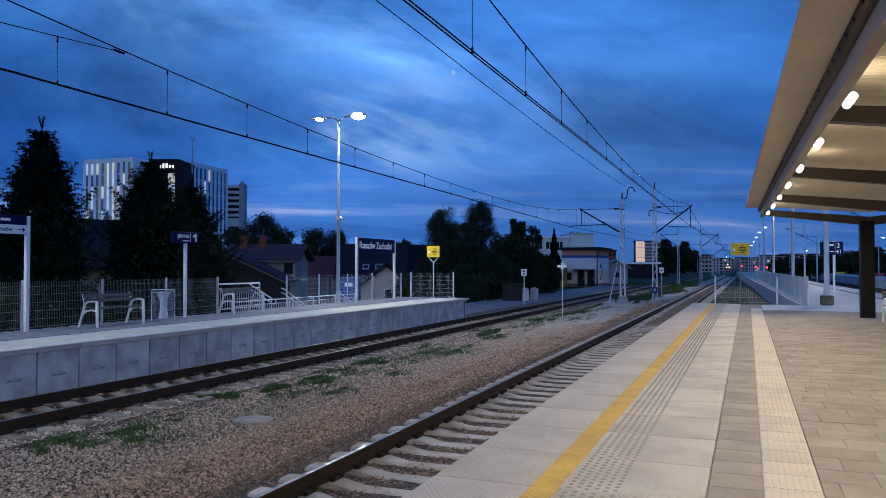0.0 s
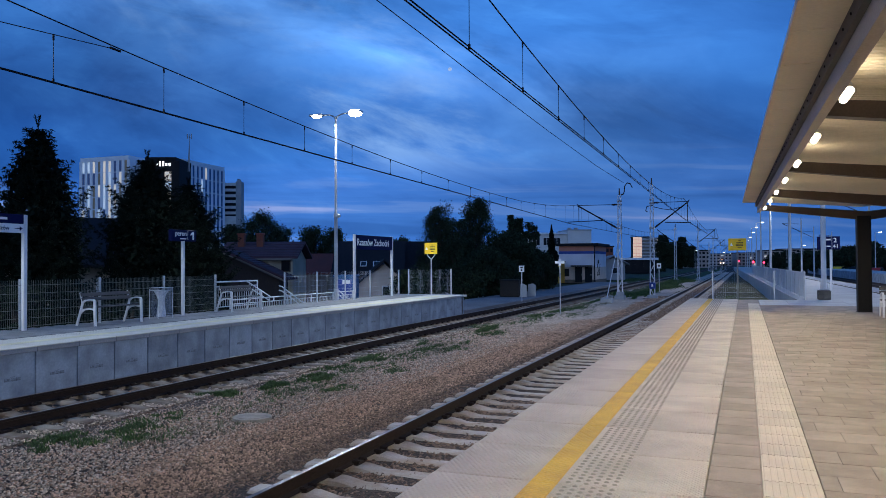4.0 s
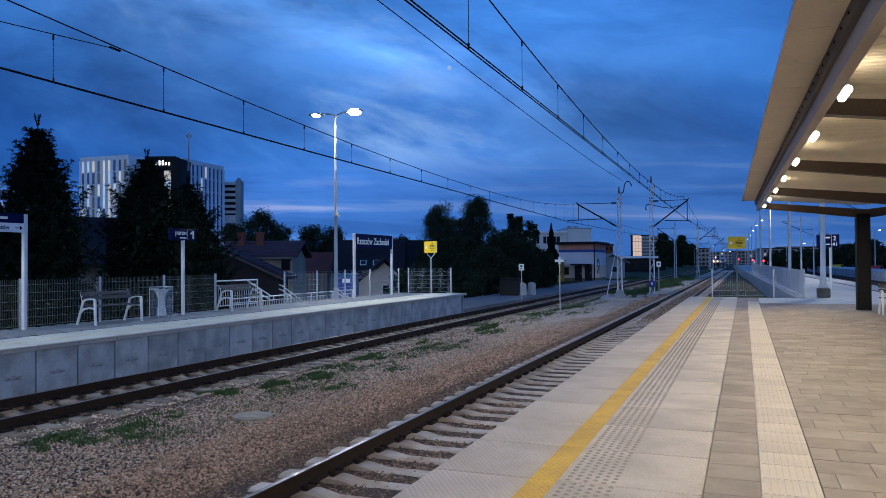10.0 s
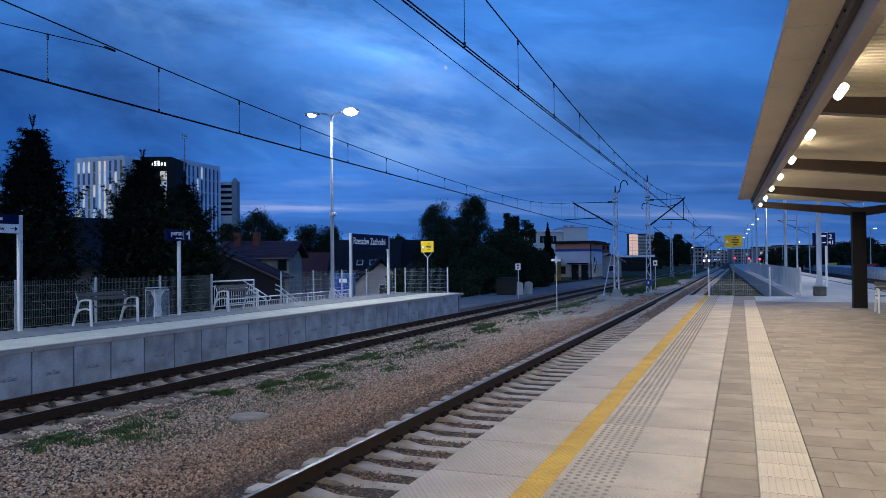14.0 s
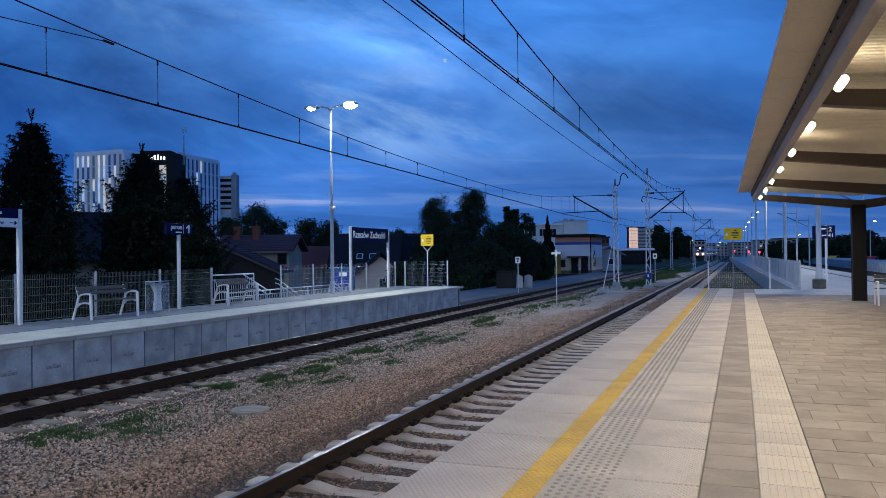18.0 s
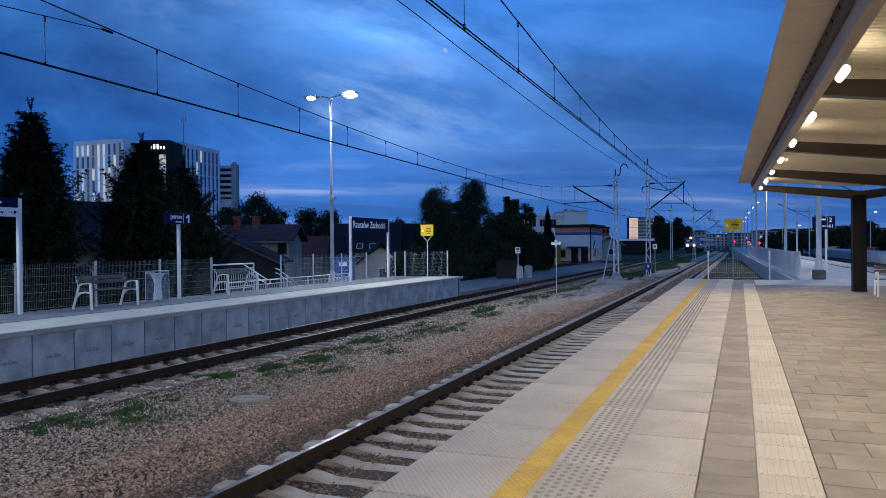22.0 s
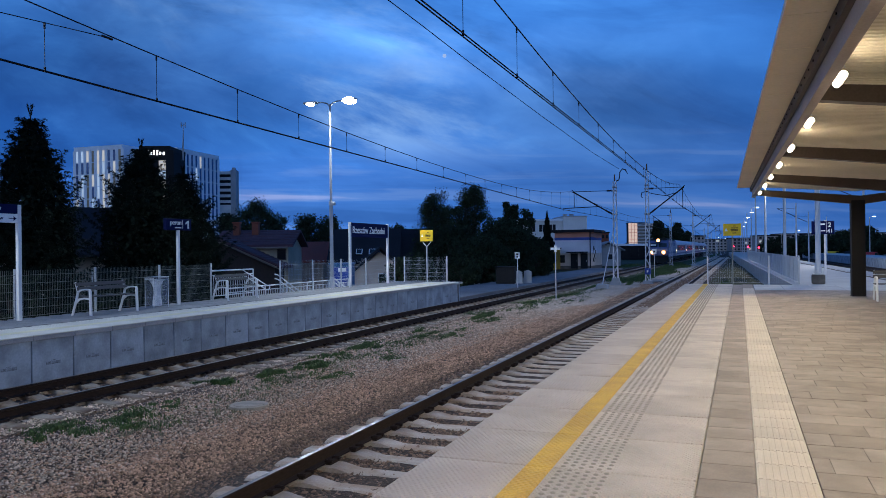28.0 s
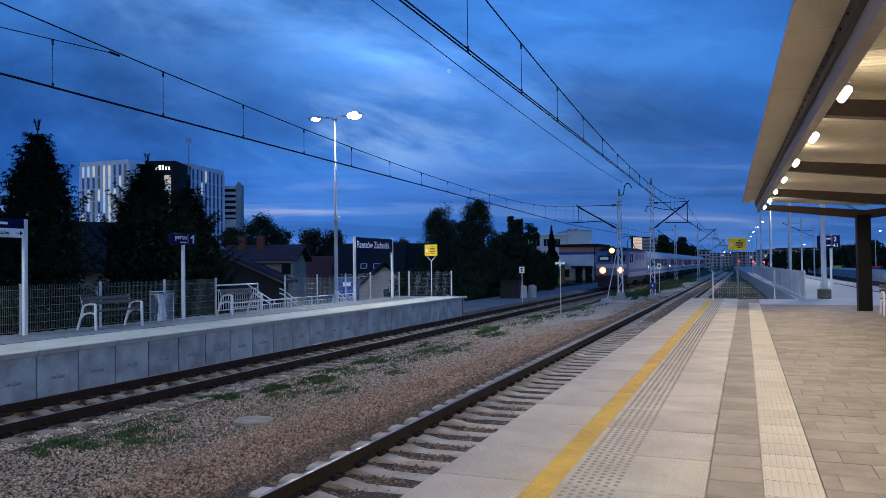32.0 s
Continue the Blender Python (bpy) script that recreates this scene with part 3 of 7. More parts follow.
class Geo:
    """Collects vertices and faces for one mesh."""

    def __init__(self):
        self.v, self.f = [], []

    def quad(self, *pts):
        n = len(self.v)
        self.v += [tuple(p) for p in pts]
        self.f.append(tuple(range(n, n + len(pts))))
        return self

    def box(self, x0, x1, y0, y1, z0, z1, bevel=0.0):
        b = min(bevel, (x1 - x0) * 0.45, (y1 - y0) * 0.45, (z1 - z0) * 0.45)
        n = len(self.v)
        if b <= 0:
            self.v += [(x, y, z) for z in (z0, z1) for y in (y0, y1) for x in (x0, x1)]
            self.f += [tuple(n + i for i in q) for q in ((0, 2, 3, 1), (4, 5, 7, 6), (0, 1, 5, 4), (2, 6, 7, 3), (0, 4, 6, 2), (1, 3, 7, 5))]
            return self
        idx = {}
        for cx in (0, 1):
            for cy in (0, 1):
                for cz in (0, 1):
                    for ax in range(3):
                        p = [x1 - b if cx else x0 + b, y1 - b if cy else y0 + b, z1 - b if cz else z0 + b]
                        p[ax] = ((x0, x1)[cx], (y0, y1)[cy], (z0, z1)[cz])[ax]
                        idx[cx, cy, cz, ax] = len(self.v)
                        self.v.append(tuple(p))
        c = Vector(((x0 + x1) / 2, (y0 + y1) / 2, (z0 + z1) / 2))

        def face(ids):
            pts = [Vector(self.v[i]) for i in ids]
            mid = sum(pts, Vector()) / len(pts)
            nor = (pts[1] - pts[0]).cross(pts[2] - pts[0])
            self.f.append(tuple(ids) if nor.dot(mid - c) > 0 else tuple(reversed(ids)))

        ring = ((0, 0), (1, 0), (1, 1), (0, 1))
        for ax in range(3):
            o = [a for a in range(3) if a != ax]
            for s in (0, 1):
                ids = []
                for a, bb in ring:
                    k = [0, 0, 0]
                    k[ax], k[o[0]], k[o[1]] = s, a, bb
                    ids.append(idx[(*k, ax)])
                face(ids)
            for a, bb in ring:
                k0, k1 = [0, 0, 0], [0, 0, 0]
                k0[o[0]], k0[o[1]] = a, bb
                k1[o[0]], k1[o[1]], k1[ax] = a, bb, 1
                face([idx[(*k0, o[0])], idx[(*k1, o[0])], idx[(*k1, o[1])], idx[(*k0, o[1])]])
        for cx in (0, 1):
            for cy in (0, 1):
                for cz in (0, 1):
                    face([idx[cx, cy, cz, a] for a in range(3)])
        return self

    def tube(self, p0, p1, r0, r1=None, n=8, caps=True):
        p0, p1 = Vector(p0), Vector(p1)
        r1 = r0 if r1 is None else r1
        d = (p1 - p0).normalized()
        a = d.orthogonal().normalized()
        b = d.cross(a)
        s = len(self.v)
        for p, r in ((p0, r0), (p1, r1)):
            for i in range(n):
                t = 2 * math.pi * i / n
                self.v.append(tuple(p + (a * math.cos(t) + b * math.sin(t)) * r))
        for i in range(n):
            j = (i + 1) % n
            self.f.append((s + i, s + j, s + n + j, s + n + i))
        if caps:
            self.f.append(tuple(s + i for i in reversed(range(n))))
            self.f.append(tuple(s + n + i for i in range(n)))
        return self

    def path(self, pts, r, n=6):
        for a, b in zip(pts, pts[1:]):
            self.tube(a, b, r, r, n)
        return self

    def prism(self, poly, axis, a0, a1):
        """Extrudes a 2-D outline (in the other two axes, in xyz order) from a0 to a1."""
        n, s = len(poly), len(self.v)
        for a in (a0, a1):
            for p, q in poly:
                self.v.append((a, p, q) if axis == "x" else (p, a, q) if axis == "y" else (p, q, a))
        self.f.append(tuple(s + i for i in range(n)))
        self.f.append(tuple(s + n + i for i in reversed(range(n))))
        for i in range(n):
            j = (i + 1) % n
            self.f.append((s + i, s + n + i, s + n + j, s + j))
        return self

    def ball(self, c, r, n=8, m=5, squash=1.0):
        s = len(self.v)
        c = Vector(c)
        for i in range(1, m):
            a = math.pi * i / m
            for j in range(n):
                b = 2 * math.pi * j / n
                self.v.append((c.x + r * math.sin(a) * math.cos(b), c.y + r * math.sin(a) * math.sin(b), c.z + r * squash * math.cos(a)))
        top, bot = len(self.v), len(self.v) + 1
        self.v += [(c.x, c.y, c.z + r * squash), (c.x, c.y, c.z - r * squash)]
        for i in range(m - 2):
            for j in range(n):
                k = (j + 1) % n
                self.f.append((s + i * n + j, s + (i + 1) * n + j, s + (i + 1) * n + k, s + i * n + k))
        for j in range(n):
            k = (j + 1) % n
            self.f.append((top, s + j, s + k))
            self.f.append((bot, s + (m - 2) * n + k, s + (m - 2) * n + j))
        return self

    def shift(self, m):
        self.v = [tuple(m @ Vector(p)) for p in self.v]
        return self

    def add(self, other, m=None):
        s = len(self.v)
        self.v += [tuple(m @ Vector(p)) for p in other.v] if m else list(other.v)
        self.f += [tuple(i + s for i in f) for f in other.f]
        return self

    def mesh(self, name, material, smooth=False):
        me = bpy.data.meshes.new(name)
        me.from_pydata(self.v, [], self.f)
        bm = bmesh.new()
        bm.from_mesh(me)
        bmesh.ops.recalc_face_normals(bm, faces=bm.faces)
        bm.to_mesh(me)
        bm.free()
        me.materials.append(material)
        if smooth:
            me.polygons.foreach_set("use_smooth", [True] * len(me.polygons))
        return me


def part(name, geo, material, parent=None, label="", smooth=False, kind=""):
    data = geo.mesh(name, material, smooth) if isinstance(geo, Geo) else geo
    ob = new(name, data)
    ob.parent = parent
    return tagged(ob, label=label, kind=kind)


def thing(name, loc, label, category, group="", kind="", turn=0.0):
    ob = new(name)
    ob.empty_display_size = 0.2
    ob.matrix_world = Matrix.Translation(loc) @ pose(0, 0, 0, 0, 0, turn)
    return tagged(ob, label, category, group, kind)


def setting(name, geo, material, label, category, smooth=False):
    ob = part(name, geo, material, None, "", smooth)
    return tagged(ob, label, category, "", "structure")


def raw_mesh(name, verts, faces, material):
    """A large mesh from arrays, without clean-up."""
    me = bpy.data.meshes.new(name)
    me.from_pydata(verts, [], faces)
    me.materials.append(material)
    return me


def text_mesh(text, size, material, align="LEFT", bold=0.0):
    cu = bpy.data.curves.new("letters", "FONT")
    cu.body, cu.size, cu.align_x, cu.extrude, cu.offset = text, size, align, 0.002, size * 0.012
    ob = bpy.data.objects.new("letters", cu)
    me = bpy.data.meshes.new_from_object(ob)
    me.materials.clear()
    me.materials.append(material)
    if bold:
        # thicken the strokes with two shifted layers
        bm = bmesh.new()
        for k in (0, 1, -1):
            at = len(bm.verts)
            bm.from_mesh(me)
            bm.verts.ensure_lookup_table()
            for v in bm.verts[at:]:
                v.co.x += k * bold * size * 0.5
                v.co.z += abs(k) * 0.0006 * (1.5 + k)
        bm.to_mesh(me)
        bm.free()
    bpy.data.objects.remove(ob)
    return me

# ---- ground, trackbed, path ----


def smooth_step(t):
    t = max(0.0, min(1.0, t))
    return t * t * (3 - 2 * t)


def ground_z(x, y):
    s = smooth_step((-18.4 - x) / 5.0) * smooth_step((84 - y) / 16.0)
    return GROUND - 2.9 * s


def build_ground():
    xs = [-2500, -900, -400, -200, -120, -80, -55, -45, -38, -32, -28, -25, -23.4, -22, -20.8, -19.8, -19, -18.4, -17, -14, -8, -2, 4, 12, 30, 60, 120, 300, 900, 2500]
    ys = [-2000, -500, -120, -60, -30, -10, 0, 10, 20, 30, 40, 50, 60, 66, 70, 74, 78, 82, 86, 95, 120, 160, 240, 400, 700, 1200, 2500]
    g = Geo()
    g.v = [(x, y, ground_z(x, y)) for y in ys for x in xs]
    n = len(xs)
    g.f = [(j * n + i, j * n + i + 1, (j + 1) * n + i + 1, (j + 1) * n + i) for j in range(len(ys) - 1) for i in range(n - 1)]
    setting("ground", g, M["earth"], "dark grassy ground reaching the town at dusk", "ground", True)
    # trackbed: one rolled sheet, slightly higher under the tracks
    rng = random.Random(4)
    xs = [-13.4, -12.9] + [-12.7 + 0.4 * i for i in range(27)] + [-2.12]
    ys = [-12 + 0.6 * i for i in range(110)] + [54 + 1.5 * 1.18 ** i for i in range(1, 37)]
    t = Geo()
    for y in ys:
        for x in xs:
            hump = max(0, 1 - abs(x - TRACK_1) / 2.0, 1 - abs(x - TRACK_2) / 2.0)
            mid = -0.03 * math.exp(-((x + 7.6) / 1.6) ** 2)
            t.v.append((x, y, BED - 0.035 + 0.02 * smooth_step(hump * 2) + mid + rng.uniform(-0.012, 0.012)))
    n = len(xs)
    t.f = [(j * n + i, j * n + i + 1, (j + 1) * n + i + 1, (j + 1) * n + i) for j in range(len(ys) - 1) for i in range(n - 1)]
    setting("trackbed", t, M["ballast"], "brown gravel trackbed between the platforms", "gravel", True)
    # service path along the outer track
    p = Geo().box(-17.4, -13.42, 35.2, 95.0, GROUND - 0.3, -0.86, 0.02)
    setting("path", p, M["asphalt"], "narrow asphalt path beside the outer track", "path")


build_ground()

# ---- tracks ----
RAIL_PROFILE = [(-0.075, -0.172), (0.075, -0.172), (0.075, -0.160), (0.012, -0.142), (0.010, -0.045), (0.036, -0.034), (0.036, -0.006), (0.03, -0.0005), (-0.03, -0.0005), (-0.036, -0.006), (-0.036, -0.034), (-0.010, -0.045), (-0.012, -0.142), (-0.075, -0.160)]


def build_track(name, axis, sleeper_mat, first, near_end, label, head, old=False):
    tr = thing(name, (axis, 0, RAIL), label, "railway track", kind="structure")
    for s in (-1, 1):
        off = s * 0.7535
        r = part("rail", Geo().prism([(off + a, b) for a, b in RAIL_PROFILE], "y", -14, 640), M["rail_side"], tr, "rust-brown steel rail")
        part("rail_head", Geo().prism([(off - 0.030, -0.004), (off + 0.030, -0.004), (off + 0.027, 0.002), (off - 0.027, 0.002)], "y", -14, 640), M[head], r, "rail head worn by wheels")
    # concrete sleeper with a dished middle
    s = Geo()
    prof = [(-1.38, -0.235), (-1.35, -0.205), (-1.08, -0.200), (-0.9, -0.185), (-0.55, -0.185), (-0.30, -0.235), (0.30, -0.235), (0.55, -0.185), (0.9, -0.185), (1.08, -0.200), (1.35, -0.205), (1.38, -0.235)]
    n = len(prof)
    for hw, dz in ((0.145, -0.16), (0.135, -0.02), (0.095, 0.0), (-0.095, 0.0), (-0.135, -0.02), (-0.145, -0.16)):
        s.v += [(x, hw, (z + dz) if dz > -0.1 else -0.36) for x, z in prof]
    for k in range(5):
        for i in range(n - 1):
            s.f.append((k * n + i, k * n + i + 1, (k + 1) * n + i + 1, (k + 1) * n + i))
    s.f.append(tuple(k * n for k in range(6)))
    s.f.append(tuple(k * n + n - 1 for k in reversed(range(6))))
    me = s.mesh("sleeper", sleeper_mat)
    clips = Geo()
    rest = Geo()
    clip = Geo().tube((-0.05, 0.085, -0.145), (0.05, 0.085, -0.145), 0.022, n=6).tube((-0.05, -0.085, -0.145), (0.05, -0.085, -0.145), 0.022, n=6)
    clip.box(-0.03, 0.03, -0.1, 0.1, -0.185, -0.15)
    y, count = first, 0
    while y < 200:
        if count < 150:
            part("sleeper", me, None, tr).location = (0, y, 0)
        else:
            rest.add(s, Matrix.Translation((0, y, 0)))
        if y < 45:
            for off in (-0.7535, 0.7535):
                for e in (-0.10, 0.10):
                    clips.add(clip, Matrix.Translation((off + e, y, 0)))
        y += 0.6
        count += 1
    part("sleeper_row", rest, sleeper_mat, tr, kind="stuff")
    part("rail_clips", clips, M["clip"], tr, "rusty rail clips", kind="stuff")


build_track("railway_track", TRACK_2, M["sleeper"], -4.1, 60, "railway track with a shiny rail on pale concrete sleepers", "rail_head")
build_track("railway_track", TRACK_1, M["old_sleeper"], 4.0, 60, "railway track with rusty rails on stained concrete sleepers", "dull_head")

# ---- platform 1, across the tracks ----
P1_EDGE, P1_END = -12.87, 35.4


def build_platform_one():
    core = Geo().box(-16.75, P1_EDGE - 0.12, -20, P1_END - 0.12, GROUND - 3.2, -0.085)
    pf = setting("platform_1", core, M["joint"], "raised concrete platform with a grey panel face", "platform")
    panel = Geo().box(-0.1, 0, 0.013, 0.987, -1.1, -0.1, 0.008).mesh("wall_panel", M["panel"])
    mark = Geo().box(-0.002, 0.003, 0.33, 0.67, -0.62, -0.56).box(-0.002, 0.0035, 0.45, 0.55, -0.55, -0.535).mesh("lifting_mark", M["smudge"])
    cope = Geo().box(-0.62, 0.055, 0.003, 0.997, -0.11, -0.022, 0.008).mesh("coping_slab", M["coping"])
    lite = Geo().box(-1.62, 0.06, 0.003, 0.997, -0.02, 0.002, 0.006).mesh("edge_slab", M["pale_slab"])
    dots = Geo()
    for i in range(5):
        for j in range(12):
            dots.tube((-1.5 + i * 0.08, 0.06 + j * 0.08, 0.0), (-1.5 + i * 0.08, 0.06 + j * 0.08, 0.008), 0.016, 0.010, 6)
    dots = dots.mesh("tactile_dots", M["pale_slab"])
    y = -14.15
    while y + 1 < P1_END + 0.4:
        if y > 5:
            part("lifting_mark", mark, None, pf).location = (P1_EDGE, y, 0)
        for nm, me in (("wall_panel", panel), ("coping_slab", cope), ("edge_slab", lite)):
            part(nm, me, None, pf).location = (P1_EDGE, y, 0)
        if y > 5:
            part("tactile_dots", dots, None, pf).location = (P1_EDGE, y, 0)
        y += 1.0
    end = Geo()
    x = P1_EDGE - 0.1
    while x > -16.0:
        end.box(x - 0.994, x, P1_END - 0.1, P1_END, -3.2, -0.1, 0.008)
        x -= 1.0
    part("end_wall", end, M["panel"], pf)
    part("end_coping", Geo().box(-16.75, P1_EDGE + 0.06, P1_END - 0.25, P1_END + 0.04, -0.095, 0.003, 0.012), M["coping"], pf)
    part("warning_line", Geo().box(P1_EDGE - 0.86, P1_EDGE - 0.56, -14, P1_END - 0.3, -0.01, 0.006), M["pale_yellow"], pf, "worn yellow warning line")
    # pavers behind
    pav = Geo()
    rng = random.Random(3)
    row = 0
    yy = 6.0
    while yy < P1_END - 0.3:
        xx = P1_EDGE - 1.63 - (0.2 if row % 2 else 0)
        while xx > -16.4:
            pav.box(xx - 0.395, xx - 0.005, yy + 0.004, yy + 0.196, -0.08, rng.uniform(-0.002, 0.001), 0.004)
            xx -= 0.4
        yy += 0.2
        row += 1
    part("pavers", pav, M["back_paver"], pf, "grey concrete pavers", kind="stuff")


build_platform_one()

# ---- platform 2, where the camera stands ----
P2_EDGE, SLAB_R, STRIP_L, STRIP_R = -2.2, -0.28, 0.095, 0.475
YEL_L, YEL_R = -1.455, -1.26
P2_END = 33.9
P2_RIGHT = 7.6


def build_platform_two():
    core = Geo().box(P2_EDGE + 0.15, P2_RIGHT, -14, P2_END, GROUND - 0.3, -0.085)
    pf = setting("platform_2", core, M["joint"], "wide paved platform with a yellow safety line", "platform")
    part("far_platform", Geo().prism([(2.0, P2_END + 0.002), (P2_RIGHT, P2_END + 0.002), (P2_RIGHT - 5.2, 250), (-3.2, 250)], "z", GROUND - 0.3, -0.012), M["apron"], pf, "long pale concrete platform beyond the fence")
    part("far_coping", Geo().prism([(P2_RIGHT - 0.75, P2_END - 14), (P2_RIGHT + 0.05, P2_END - 14), (P2_RIGHT - 5.15, 250), (-3.2 + 4.45, 250)], "z", -0.1, 0.004), M["coping"], pf, "pale platform edge coping")
    part("drain_channel", Geo().prism([(P2_RIGHT - 1.15, P2_END - 14), (P2_RIGHT - 1.0, P2_END - 14), (P2_RIGHT - 6.2, 250), (P2_RIGHT - 6.35, 250)], "z", -0.05, 0.003), M["joint"], pf, "dark drain channel")
    wall = Geo()
    y = -13.7
    while y < P2_END:
        wall.box(P2_EDGE + 0.06, P2_EDGE + 0.16, y + 0.005, y + 0.995, -1.3, -0.1, 0.008)
        y += 1.0
    part("edge_wall", wall, M["panel"], pf)
    left = Geo().box(P2_EDGE, YEL_L - 0.001, 0.011, 0.989, -0.1, 0.0, 0.007).mesh("edge_slab", M["slab"])
    line = Geo().box(YEL_L + 0.001, YEL_R - 0.001, 0.003, 0.997, -0.1, 0.001, 0.005).mesh("yellow_line", M["yellow"])
    right = Geo().box(YEL_R + 0.001, SLAB_R, 0.011, 0.989, -0.1, 0.0, 0.006)
    right = right.mesh("tactile_slab", M["dotted"])
    dots = Geo()
    for i in range(6):
        for j in range(11):
            x, yy = YEL_R + 0.07 + i * 0.064, 0.05 + (j + 0.5 * (i % 2)) * 0.087
            dots.tube((x, yy, -0.001), (x, yy, 0.006), 0.021, 0.014, 8)
    dots = dots.mesh("tactile_dots", M["dot"])
    y = -5.68
    while y < P2_END:
        for nm, me in (("edge_slab", left), ("yellow_line", line), ("tactile_slab", right)):
            part(nm, me, None, pf).location.y = y
        if y > 2:
            part("tactile_dots", dots, None, pf).location = (0, y, 0)
        y += 1.0
    tile = Geo().box(SLAB_R + 0.008, STRIP_L - 0.003, 0.005, 0.395, -0.08, -0.003, 0.004).mesh("paver", M["paver"])
    guide = Geo().box(STRIP_L, STRIP_R, 0.003, 0.397, -0.08, -0.003, 0.004)
    for i in range(8):
        x = STRIP_L + 0.029 + i * 0.046
        guide.box(x - 0.015, x + 0.015, 0.006, 0.394, -0.004, 0.004, 0.003)
    guide = guide.mesh("guide_tile", M["strip"])
    y = -3.0
    while y < P2_END - 0.4:
        part("paver", tile, None, pf).location.y = y
        if y < 30.4:
            part("guide_tile", guide, None, pf).location.y = y + 0.1
        else:
            part("paver", Geo().box(STRIP_L, STRIP_R, 0.003, 0.397, -0.08, -0.003, 0.004), M["paver"], pf).location.y = y + 0.1
        y += 0.4
    # running-bond pavers
    near = Geo().box(0.002, 0.498, 0.005, 0.395, -0.08, 0.0, 0.002).mesh("paver", M["paver"])
    rest = Geo()
    rng = random.Random(8)
    y, row, made = -3.0, 0, 0
    while y < 29.4:
        x = STRIP_R + 0.005 - (0.0, 0.19, 0.38, 0.11, 0.30)[row % 5]
        while x < P2_RIGHT - 0.5:
            x0, x1 = max(x, STRIP_R + 0.005), x + 0.5
            if 3.4 < y < 18 and x0 == x and x < 4.6 and made < 290:
                ob = part("paver", near, None, pf)
                ob.location = (x, y, rng.uniform(-0.004, -0.001))
                made += 1
            elif x1 - x0 > 0.05:
                z = rng.uniform(-0.004, -0.001)
                rest.box(x0 + 0.002, x1 - 0.002, y + 0.005, y + 0.395, -0.08, z, 0.002)
            x += 0.5
        y += 0.4
        row += 1
    # pale concrete beyond the pavers
    y = 29.8
    apron = Geo().box(0.004, 0.996, 0.004, 0.996, -0.08, -0.001, 0.005).mesh("apron_slab", M["apron"])
    for j in range(4):
        for i in range(8):
            part("apron_slab", apron, None, pf).location = (STRIP_R + 0.02 + i, y + j, 0)
    part("paver_field", rest, M["paver_far"], pf, kind="stuff")


build_platform_two()

# ---- canopy ----


